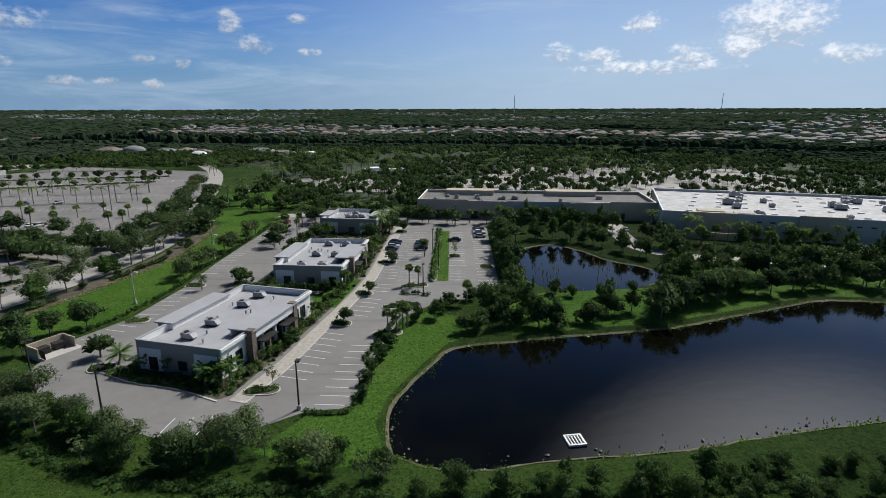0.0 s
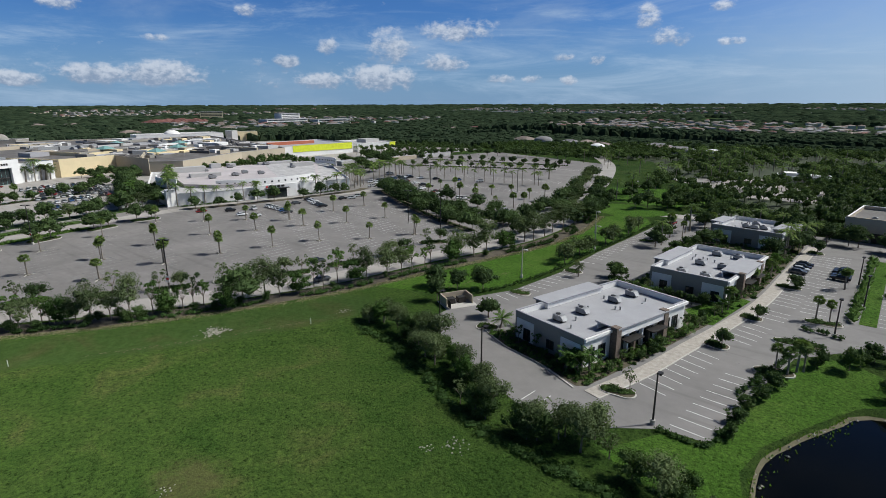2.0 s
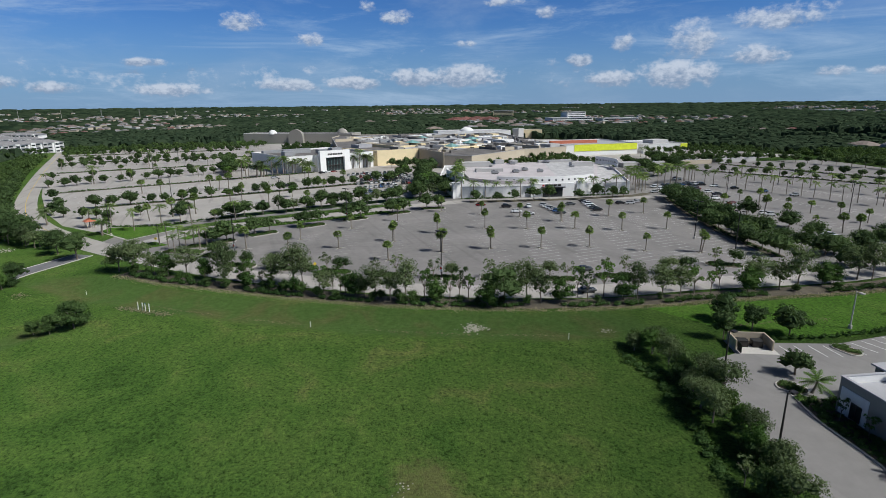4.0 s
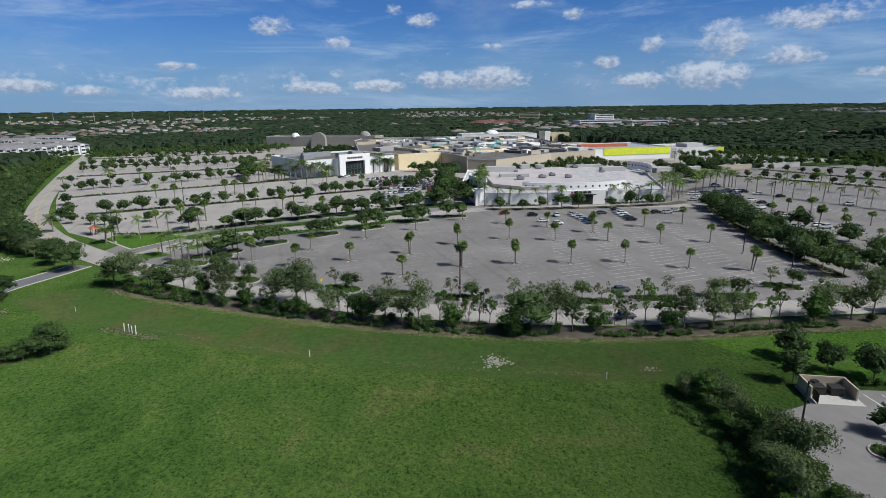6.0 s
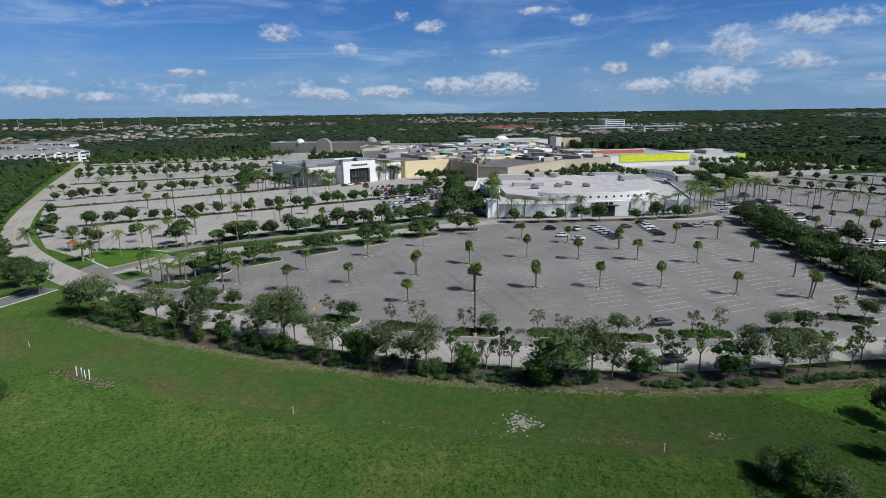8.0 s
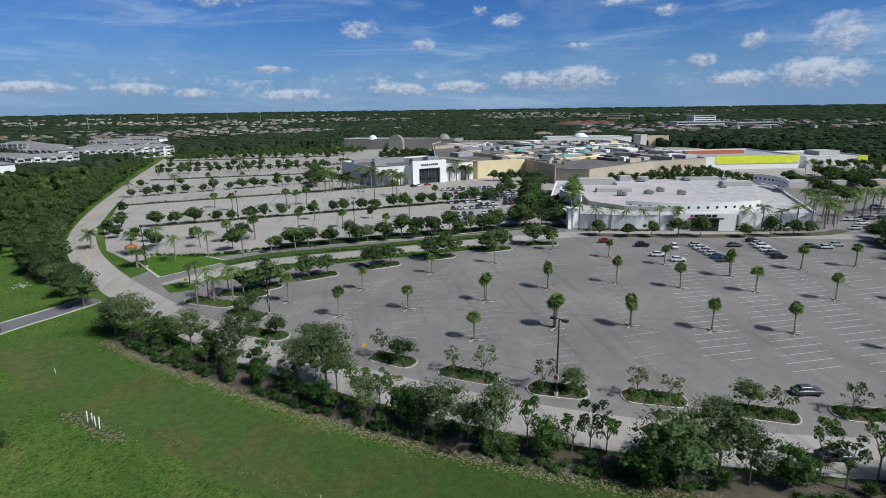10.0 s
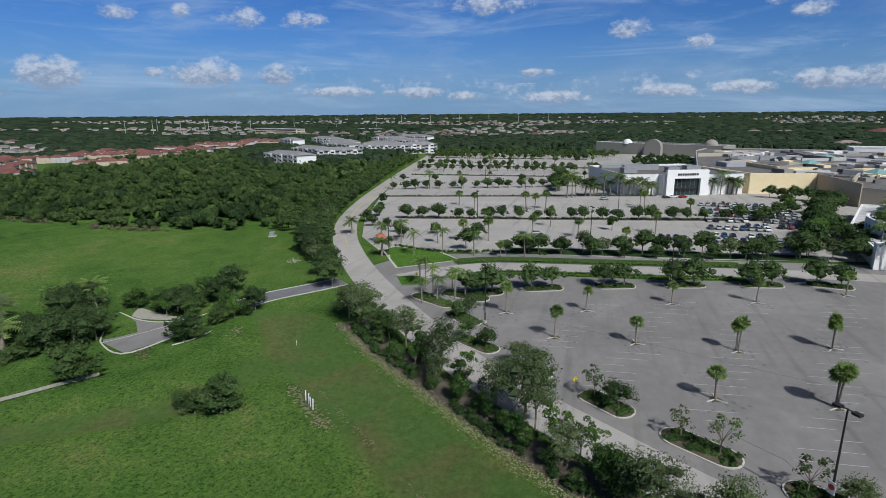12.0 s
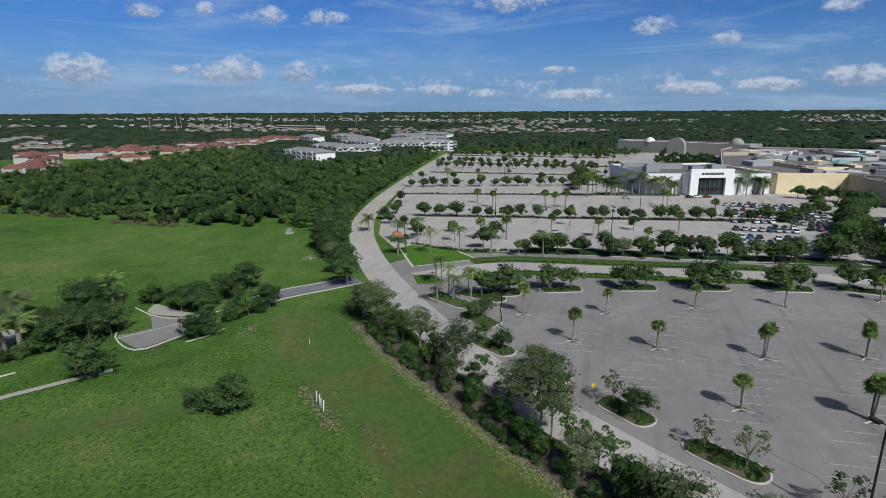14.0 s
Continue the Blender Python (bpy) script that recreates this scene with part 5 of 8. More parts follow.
bmesh.ops.translate(bm, verts=[v for v in r_["geom"] if isinstance(v, bmesh.types.BMVert)], vec=(0, 6, 0))
bmesh.ops.transform(bm, matrix=pose(-697, 86, 0, 0, 0, 62.5), verts=bm.verts)
bmesh.ops.recalc_face_normals(bm, faces=bm.faces[:])
part("arch", bm, M["stucco_grey"], wing, "grey barrel arch entrance")
hall = flat_store("white_hall", [(-690, 262), (-655, 255), (-632, 345), (-670, 352)], 12, 11.4, "stucco_white", "roof_white", "long white roofed hall behind the mall")
dome(hall, -668, 300, 10.5, 9, "stucco_white", "barrel_roof", 0.6)
tower = block("corner_tower", -640, 352, 10, 10, 14, 20, "stucco_pale", "teal", "pale corner tower with a teal roof")
block("tan_wing", -640, 366, 26, 14, 12, 70, "stucco_cream", "roof_grey", "cream wing beside the tower")
# unfinished store in yellow wrap
shell = flat_store("unfinished_store", [(-412, 278), (-406, 352), (-470, 360), (-476, 284)], 9.5, 8.7, "stucco_white", "roof_grey", "unfinished store partly wrapped in bright yellow sheathing", cope="stucco_pale")
part("yellow_wrap", prism(bmesh.new(), [(-410.9, 288), (-405.6, 351), (-405.9, 351.1), (-411.2, 288.1)], 4.0, 9.7), M["yellow_wrap"], shell, "bright yellow wall wrap")
part("terracotta_band", prism(bmesh.new(), [(-440, 282), (-436, 330), (-440, 331), (-444, 283)], 8.6, 11.4), M["orange"], shell)
sh2 = flat_store("white_store", [(-404, 356), (-398, 402), (-450, 412), (-456, 362)], 8, 7.2, "stucco_white", "roof_white", "white flat-roofed store with a grey penthouse")
part("penthouse", box(bmesh.new(), -432, 380, 7.1, -418, 398, 10.5), M["stucco_pale"], sh2)
part("yellow_wrap", prism(bmesh.new(), [(-398.0, 394), (-397.0, 401), (-397.3, 401.1), (-398.3, 394.1)], 4, 8.2), M["yellow_wrap"], sh2, "bright yellow wall wrap")
for k, m_ in enumerate(("stucco_pale", "stucco_tan", "stucco_pale")):
    block("site_container", -322 + 3 * k, 268 + 42 * k, 34, 9, 3.2, 84, m_, "roof_grey", "long low site building beside the lot", 0.2)




# ---------------------------------------------------------------- lot furniture
def stadium(l, w, n=8):
    pts = []
    for s, a0 in ((1, -90), (-1, 90)):
        for k in range(n + 1):
            a = radians(a0 + 180 * k / n)
            pts.append((s * (l - w) / 2 + w / 2 * math.cos(a), w / 2 * math.sin(a)))
    return pts


def island_meshes(l, w, cover):
    k = mesh_of("kerb", prism(bmesh.new(), stadium(l, w), -0.1, 0.16), M["kerb"])
    b = mesh_of("bed", prism(bmesh.new(), stadium(l - 0.5, w - 0.5), 0.1, 0.2), M["mulch"])
    v, f = [], []
    blobs = [(R.uniform(-l / 2 + 0.9, l / 2 - 0.9), R.uniform(-w / 2 + 0.8, w / 2 - 0.8), 0.3, 0.8, 0.36) for _ in range(int(l * w * 1.3))]
    leaf_shell(v, f, blobs, int(l * w * 30), 0.13, 0.85)
    return (("kerb", k), ("bed", b), ("ground_cover", mesh_from("ground_cover", v, f, cover)))


ISLAND = [island_meshes(11.4, 5.0, M["groundcover"]), island_meshes(11.4, 4.8, M["groundcover"])]
ISLAND_S = [island_meshes(6, 3.4, M["groundcover"]), island_meshes(6, 3.2, M["groundcover"])]


def island(x, y, rot, meshes, group="planting islands", sx=1.0):
    base = thing("planting_island", Matrix.LocRotScale((x, y, 0.03), Euler((0, 0, radians(rot))), Vector((sx, 1, 1))), "kerbed planting island with low green ground cover", "planter", group)
    for n, me in R.choice(meshes):
        o = new(n, me)
        o.parent = base
    return base


# islands between ring road and main lot, two small trees on each
LOT_ISLANDS = [(-120.6, 100.4, 69, 1.0), (-124.2, 85.2, 63, 0.85), (-131.8, 71.5, 65, 0.9), (-137.2, 57.5, 66, 0.9), (-145.4, 44.4, 57, 1.0), (-154.2, 32.0, 52, 0.85), (-163.2, 18.6, 62, 0.85), (-171.4, 7.4, 58, 0.9), (-115.6, 117.4, 66, 0.9), (-116.8, 135.2, 50, 0.9)]
for x, y, h, sx in LOT_ISLANDS:
    island(x, y, h, ISLAND, sx=sx)
    for q in (-2.8, 2.6):
        a = radians(h)
        plant(R.choice(("lot_n", "sparse", "lot_n")), x + q * math.cos(a) * sx, y + q * math.sin(a) * sx, 0.98, "small trees on the lot islands", 0.1)
TOP = [(-203, 2), (-211, 16.5), (-217.6, 35), (-223, 53), (-228, 73), (-231.6, 90)]
for (x, y), (x2, y2) in zip(TOP, TOP[1:] + [(-228, 112)]):
    h = math.degrees(math.atan2(y2 - y, x2 - x))
    island(x, y, h, ISLAND)
    for q in (-3, 2.5):
        plant("oak", x + q * math.cos(radians(h)), y + q * math.sin(radians(h)), 1.12, "shade trees along the drive", 0.1)
for x, y, h, s in ((-195, -9, 60, 1.3), (-185, 1, 48, 1.0), (-200, -2, 75, 1.2)):
    island(x, y, h, ISLAND, sx=s)
for x, y in ((-195, -8), (-192, -11), (-197, -4), (-200, -2), (-202, -6), (-198, -10), (-205, -14), (-209, -17)):
    plant("royal", x, y, 0.8, "palms at the entrance", 0.1)
for x, y in ((-184, 0), (-187, 2)):
    plant("lot_n", x, y, 1.0, "small trees on the lot islands", 0.1)

# planted verge and hedges along the entry drive
VERGE = offset(DRIVE, -6.6)
sheet("verge_bed", [(p.x, p.y) for p in offset(DRIVE, -4.6)[3:26]] + [(p.x, p.y) for p in offset(DRIVE, -9.0)[3:26]][::-1], 0.075, M["lawn"], "green planted verge beside the drive", "verge")
sheet("drive_verge", [(p.x, p.y) for p in offset(DRIVE, 4.6)[5:27]] + [(p.x, p.y) for p in offset(DRIVE, 11.5)[5:27]][::-1], 0.072, M["groundcover"], "planted green verge beyond the drive", "verge")
hedge_run("hedge", [(p.x, p.y) for p in offset(DRIVE, 6.2)[5:27:2]], 1.8, 0.9, M["bright_leaf"], "low mixed hedge in the drive verge")
for k in (0, 1):
    hedge_run("hedge", [(p.x, p.y) for p in offset(DRIVE, (-5.8, -8.2)[k])[4:26:2]], 1.5, 0.8, (M["groundcover"], M["bright_leaf"])[k], "low mixed hedge in the drive verge")
sheet("corner_lawn", [(-221, -28), (-240, -40), (-246, -38), (-243, -22), (-234, -12)], 0.075, M["lawn"], "bright corner lawn at the entrance", "lawn")
sheet("corner_lawn_kerb", [(-220, -28.3), (-240, -40.6), (-246.6, -38.4), (-243.6, -21.4), (-233.8, -11.2)], 0.068, M["kerb"], "kerb round the corner lawn", "kerb")
sheet("splitter_lawn", [(-205, -21), (-212, -25), (-214, -19), (-207, -14)], 0.075, M["lawn"], "small lawn between the lanes", "lawn")
hedge_run("hedge", [(-247, -38), (-243, -20), (-247, -2), (-247, 14)], 2.2, 1.0, M["hedge"], "long clipped hedge along the lot edge")
STRIPBED = [(-246, 2), (-250, 30), (-254, 62), (-259, 98), (-266, 98), (-262, 60), (-258, 28), (-254, 2)]
sheet("tree_strip", STRIPBED, 0.07, M["groundcover"], "planted strip of ground cover under the trees", "verge")
row(["oak", "oak", "grey"], [(-249, 6), (-254, 40), (-259, 76), (-263, 100)], 6.5, 1.6, 1.12, "large trees between the lots")
row(["oak", "oak"], [(-245, 0), (-250, 34), (-256, 80)], 9.5, 1.6, 0.95, "large trees between the lots")
row(["royal", "sabal"], [(-236, -36), (-240, -14), (-243, 8)], 9, 1, 0.95, "palms along the lot edge")
plant("date", -233, -38, 1.25, label="large date palm at the road junction")
plant("date", -262, -62, 1.05)
for x, y, k in ((-250, -45, "royal"), (-252, -38, "royal"), (-260, -40, "oak_low"), (-272, -52, "oak_low"), (-278, -60, "oak_low"), (-268, -46, "oak_low"), (-285, -66, "oak_low"), (-262, -12, "oak"), (-255, -25, "sabal"), (-270, -30, "oak_low"), (-300, -66, "oak_low"), (-312, -70, "oak_low"), (-330, -76, "oak")):
    plant(k, x, y, 1.0, "trees at the west lot edge")

# west lot: planted medians with hedges, trees and palms
MEDIANS = [((-298, -52), (-327, 100)), ((-357, -86), (-392, 62)), ((-467, -106), (-477, 20)), ((-548, -122), (-541, 30)), ((-625, -134), (-632, 20))]
for k, (a, b) in enumerate(MEDIANS):
    line = curve_points([Vector(a), Vector(b)], 4)
    ribbon("median", line, -1.4, 1.4, -0.05, M["mulch"], "kerbed planting median in the lot", "median", thick=0.2)
    hedge_run("hedge", [a, b], 1.5, 0.9, M["hedge"], "low hedge on the lot median", 4, 0.3)
    trees = {1: ((-384, -98), (-424, 18)), 2: ((-502, -112), (-514, 14))}.get(k, (a, b))
    row(["oak_low"], trees, 7.2, 1.0, 1.2, "trees on the lot medians", skip=0.08)
    if k < 4:
        c, d = MEDIANS[k + 1]
        for f_, kk in ((0.28, ["sabal", "sabal", "royal"]), (0.66, ["sabal", "oak_low"])) if k else ():
            row(kk, [tuple(Vector(a).lerp(Vector(c), f_)), tuple(Vector(b).lerp(Vector(d), f_))], 20, 2.5, 1.1, "palms in the west lot", skip=0.15)
for x, y in ((-337.7, -37.4), (-326.9, -27.2), (-276.3, 6.4), (-333.8, -3), (-331.7, 1.3), (-288.8, -14.5), (-259.9, -16.7), (-262.5, -7.9), (-336.3, 6.1), (-294, 11.8), (-276.3, 23.4), (-263.5, 39.8), (-289.5, 51.9), (-353.9, 50.7), (-346.2, 52.1), (-329.5, 70.2)):
    plant("sabal", x, y, 1.25, "palms in the west lot")
plant("bright", -292, 36, 1.15, "trees in the west lot")
plant("oak", -248, -13, 1.15, "trees in the west lot")
row(["oak", "bright"], [(-396, 8), (-412, 6), (-430, 9), (-450, 7)], 5.5, 2.0, 1.5, "large trees beside the store")
row(["oak", "oak", "bright"], [(-262, 93), (-272, 98), (-283, 102), (-292, 106), (-308, 112), (-325, 118)], 5.0, 1.4, 1.35, "large trees beside the lane")
row(["oak", "oak", "bright"], [(-330, 100), (-345, 112), (-362, 118)], 7, 1.5, 1.0, "trees by the store")
row(["oak"], [(-500, 28), (-470, 40), (-440, 44)], 7, 2, 1.1, "trees by the store")
row(["oak"], [(-398, 122), (-388, 140), (-372, 140), (-345, 126), (-325, 120), (-302, 116), (-285, 113)], 5.5, 2.5, 1.15, "trees by the store")
row(["date", "royal"], [(-374, 14), (-385, 30), (-391, 48), (-392, 60)], 3.4, 1.6, 1.35, "palms in front of the store")
row(["date", "royal"], [(-404, 92), (-408, 106)], 4.0, 1.6, 1.35, "palms in front of the store")
row(["royal"], [(-268, 118), (-300, 132), (-330, 145)], 6, 2.0, 1.2, "palms between the stores")
row(["oak"], [(-262, 108), (-290, 122), (-320, 138)], 6, 2.0, 1.1, "trees between the stores")
row(["royal"], [(-251, 112), (-246, 130), (-240, 146)], 5.9, 0.3, 1.08, "palms along the white store")
row(["royal"], [(-234, 170), (-229.5, 198), (-236, 210), (-262, 222)], 6.1, 0.4, 1.08, "palms along the white store")
row(["oak"], [(-239, 114), (-234, 129), (-229, 148)], 9.5, 0.8, 0.95, "trees along the white store")
row(["oak"], [(-224, 163), (-222, 186)], 9.0, 0.8, 0.95, "trees along the white store")
row(["wide_oak", "oak", "bright"], [(-353, 292), (-326, 284), (-298, 271), (-273, 255)], 5.5, 2.0, 1.0, "trees beside the white store")
row(["oak", "royal", "wide_oak"], [(-380, 335), (-343, 321), (-301, 298)], 6.5, 2.0, 1.0, "trees beside the white store")
row(["royal"], [(-235, 207), (-244, 233), (-253, 262)], 7, 2.0, 1.1, "palms beside the white store")
hedge_run("hedge", [(-249, 112), (-242, 136)], 2.0, 1.0, M["hedge"], "hedge along the white store")
hedge_run("hedge", [(-233, 168), (-228.5, 194)], 2.0, 1.0, M["hedge"], "hedge along the white store")
ribbon("store_verge", curve_points([Vector((-241, 112)), Vector((-230, 148)), Vector((-223, 190)), Vector((-226, 204))], 4), -2.2, 2.2, -0.05, M["mulch"], "kerbed verge in front of the store", "verge", thick=0.2)

# strip of trees between the main lot and the north lot
SEP = [(-212, 204), (-172, 181), (-142, 166), (-117, 157)]
line = curve_points([Vector(p) for p in SEP], 4)
ribbon("separator_bed", line, -2.0, 2.2, -0.05, M["mulch"], "long kerbed bed between the lots", "verge", thick=0.2)
hedge_run("hedge", SEP, 1.8, 0.9, M["hedge"], "hedge between the lots")
row(["wide_oak"], SEP, 7.6, 1.2, 1.0, "trees between the lots", 0.4)
row(["wide_oak"], [(-215, 214), (-176, 192), (-150, 180), (-122, 171), (-104, 168)], 9.5, 2.5, 0.98, "trees between the lots")
# north lot
row(["wide_oak"], [(-111, 174), (-112, 196), (-118, 222), (-118, 242)], 8.5, 3.5, 1.0, "trees in the north lot")
row(["wide_oak", "grey"], [(-106, 205), (-122, 250), (-140, 300), (-150, 330)], 8, 2.0, 1.05, "trees in the north lot")
for x, y in ((-165, 201), (-143, 196), (-137, 176), (-128, 187)):
    plant("wide_oak", x, y, 1.0, "trees in the north lot")
for (a, b), kk, sp, s in ((((-250, 252), (-155, 272)), ["royal"], 6.2, 1.0), (((-245, 290), (-165, 300)), ["royal"], 10, 1.0), (((-180, 205), (-125, 205)), ["sabal"], 10, 1.0), (((-190, 226), (-128, 230)), ["sabal"], 11, 1.0),
                          (((-290, 300), (-185, 345)), ["oak_low"], 9, 1.0), (((-310, 345), (-190, 372)), ["oak_low"], 9, 1.0), (((-325, 300), (-315, 392)), ["oak"], 8, 1.0), (((-320, 400), (-190, 420)), ["oak"], 9, 1.1)):
    row(kk, [a, b], sp, 1.2, s, "trees in the north lot")
for a, b in (((-290, 300), (-185, 345)), ((-310, 345), (-190, 372))):
    ribbon("median", curve_points([Vector(a), Vector(b)], 4), -1.2, 1.2, -0.05, M["mulch"], "kerbed planting median in the lot", "median", thick=0.2)
    hedge_run("hedge", [a, b], 1.3, 0.8, M["hedge"], "low hedge on the lot median", 4, 0.3)


# stall lines
def stall_lines(name, a, b, pitch, length, angle, both, label, z=0.037, mat="paint_faded", straight=False, worn=0.06, wide=0.07):
    """Painted stall lines set off a base line at an angle."""
    a, b = Vector(a), Vector(b)
    t = (b - a).normalized()
    bm = bmesh.new()
    n = int((b - a).length / pitch)
    for i in range(n + 1):
        p = a + t * (i * pitch)
        for sgn in (1, -1) if both else (1,):
            if R.random() < worn:
                continue
            d = Matrix.Rotation(radians(angle) * (1 if straight else sgn), 2) @ t * (sgn if straight else 1)
            w = Vector((-d.y, d.x)) * wide
            q = p + d * length * (R.uniform(0.6, 1.0) if worn > 0.1 else 1.0)
            bm.faces.new([bm.verts.new((c.x, c.y, z)) for c in (p - w, q - w, q + w, p + w)])
    if both and not straight:
        w = Vector((-t.y, t.x)) * 0.06
        bm.faces.new([bm.verts.new((c.x, c.y, z)) for c in (a - w, b - w, b + w, a + w)])
    for f in bm.faces:
        if f.normal.z < 0:
            f.normal_flip()
    bm.normal_update()
    for f in bm.faces:
        if f.normal.z < 0:
            f.normal_flip()
    return solid(name, bm, M[mat], label, "road marking", kind="structure")


COLUMNS = [((-168, 19), (-203, 31), 0.35), ((-160, 32), (-209, 50), 0.35), ((-150, 45.3), (-214, 68.7), 0.4), ((-146, 60.8), (-218, 88.2), 0.3), ((-143, 78), (-214, 102.6), 0.3),
           ((-141, 92.5), (-214, 127), 0.08), ((-135, 105), (-207, 139), 0.06), ((-129, 118), (-202, 152), 0.06), ((-122, 131), (-198, 166), 0.06), ((-115, 145), (-192, 181), 0.06)]
for a, b, worn in COLUMNS:
    stall_lines("stall_lines", a, b, 3.25, 5.1, -64, True, "faded white stall lines on the main lot", mat="paint_lot" if worn > 0.2 else "paint", straight=True, worn=worn, wide=0.05)


def tree_well(x, y, rot):
    """A thin forked kerb round a palm's root plate, over dark soil."""
    base = thing("tree_well", pose(x, y, 0.03, 0, 0, rot), "thin forked concrete kerb round a palm base", "kerb", "tree wells in the parking lot")
    if "well" not in CACHE:
        bm = prism(bmesh.new(), [(1.0, 0), (0.3, 0.9), (-0.8, 0.75), (-1.1, -0.1), (-0.6, -0.85), (0.4, -0.8)], -0.02, 0.05)
        soil = mesh_of("soil", bm, M["mulch"])
        bm = bmesh.new()
        for a_ in (90, 205, 335):
            d, w = Vector((math.cos(radians(a_)), math.sin(radians(a_)))), Vector((-math.sin(radians(a_)), math.cos(radians(a_)))) * 0.09
            o = d * 0.12
            prism(bm, [tuple(o - w), tuple(o + d * 1.75 - w), tuple(o + d * 1.75 + w), tuple(o + w)], -0.02, 0.14)
        CACHE["well"] = (("soil", soil), ("kerb", mesh_of("kerb", bm, M["kerb"])))
    for n, me in CACHE["well"]:
        o = new(n, me)
        o.parent = base
    return base


for x, y in ARC1 + ARC2 + ARC3:
    tree_well(x, y, -20 + R.uniform(-12, 12))
# dark scuffs and drip stains on the lot round the palms
v, f = [], []
for x, y in ARC1 + ARC2 + ARC3:
    near = []
    for k in range(70):
        a_, d_ = R.uniform(0, 6.283), abs(R.gauss(0, 1.9)) + 0.8
        px_, py_, s_ = x + d_ * math.cos(a_) * 1.5, y + d_ * math.sin(a_), R.uniform(0.10, 0.5)
        if any((px_ - qx) ** 2 + (py_ - qy) ** 2 < (1.55 * (s_ + qs)) ** 2 for qx, qy, qs in near):
            continue
        near.append((px_, py_, s_))
        i = len(v)
        v += [(px_ + s_ * c * R.uniform(0.6, 1.5), py_ + s_ * e * R.uniform(0.5, 1.1), 0.038) for c, e in ((1, 0), (0.4, 0.9), (-0.6, 0.8), (-1, -0.1), (-0.3, -0.9), (0.6, -0.7))]
        f.append((i, i + 1, i + 2, i + 3, i + 4, i + 5))
tagged(new("lot_stains", mesh_from("lot_stains", v, f, M["asphalt_dark"])), "dark scuffs and drip stains on the asphalt", "stain", kind="stuff")
for (a, b), (c, d) in zip(MEDIANS, MEDIANS[1:]):
    for f_ in (0.0, 0.34, 0.67):
        stall_lines("stall_lines", tuple(Vector(a).lerp(Vector(c), f_)), tuple(Vector(b).lerp(Vector(d), f_)), 3.0, 5.4, 75, True, "faded white stall lines on the west lot", 0.034)
for a, b in (((-250, 215), (-130, 215)), ((-255, 240), (-135, 250)), ((-250, 272), (-150, 290)), ((-280, 318), (-170, 352))):
    stall_lines("stall_lines", a, b, 3.0, 5.4, 75, True, "faded white stall lines on the north lot")


for pts in ([(-190, 14.7), (-183.3, 32), (-179.4, 44), (-172.4, 61.4), (-168, 75), (-160, 96)], [(-149.1, 50.3), (-144.2, 55.6), (-138, 57)]):
    ribbon("lot_seam", spine(pts, 6), -0.05, 0.05, 0.036, M["metal_dark"], "thin dark seam across the lot", "seam")
def lamp_post(x, y, h, heads=2, rot=0.0, mat="metal_dark", label="tall dark lot light with two lamp heads", sign=False, group="parking lot lights"):
    base = thing("street_lamp", pose(x, y, 0, 0, 0, rot), label, "street lamp", group)
    part("footing", tube(bmesh.new(), [(0, 0, -0.1, 0.38), (0, 0, 0.8, 0.36)], 10), M["concrete"], base)
    part("pole", tube(bmesh.new(), [(0, 0, 0.78, 0.16), (0, 0, h, 0.10)], 8), M[mat], base)
    for k in range(heads):
        s = 1 if k == 0 else -1
        part("arm", box(bmesh.new(), min(0, s * 0.9), -0.05, h - 0.15, max(0, s * 0.9), 0.05, h - 0.05), M[mat], base)
        part("lamp_head", box(bmesh.new(), min(s * 0.6, s * 1.5), -0.35, h - 0.3, max(s * 0.6, s * 1.5), 0.35, h - 0.02), M[mat], base)
    if sign:
        plate = part("sign_plate", box(bmesh.new(), -0.45, -0.24, 2.6, 0.45, -0.19, 4.2), M["white_post"], base, "white sign plate with a red mark")
        part("sign_mark", tube(bmesh.new(), [(0, 0, 0, 0.36), (0, 0, 0.02, 0.36)], 14), M["sign_red"], plate)
        plate.children[0].matrix_basis = pose(0, -0.245, 3.5, 90)
    return base


for x, y in ((-135.5, 56.5), (-183, 6.5), (-219, 49)):
    lamp_post(x, y, 13.5, 2, 35, sign=True)
for x, y in ((-144, 152), (-126, 150), (-232, -35), (-269, 28), (-300, -20), (-340, 40), (-420, -40), (-500, -30), (-150, 240), (-220, 290), (-205, 235)):
    lamp_post(x, y, 13.0, 2, 20)
for x, y in ((-22.6, 74.8), (-51.7, 72.7), (-69.3, 82.3), (-5.5, 128), (-4, 168), (4, 212), (-2, 150)):
    lamp_post(x, y, 7.9, 1, 90, "metal_dark", "dark office court light with one lamp head")
for x, y in ((-73.9, 121.7), (-70.9, 160.5), (-80.8, 182.4)):
    lamp_post(x, y, 8.0, 1, 0, "concrete", "pale concrete light pole on the grass")


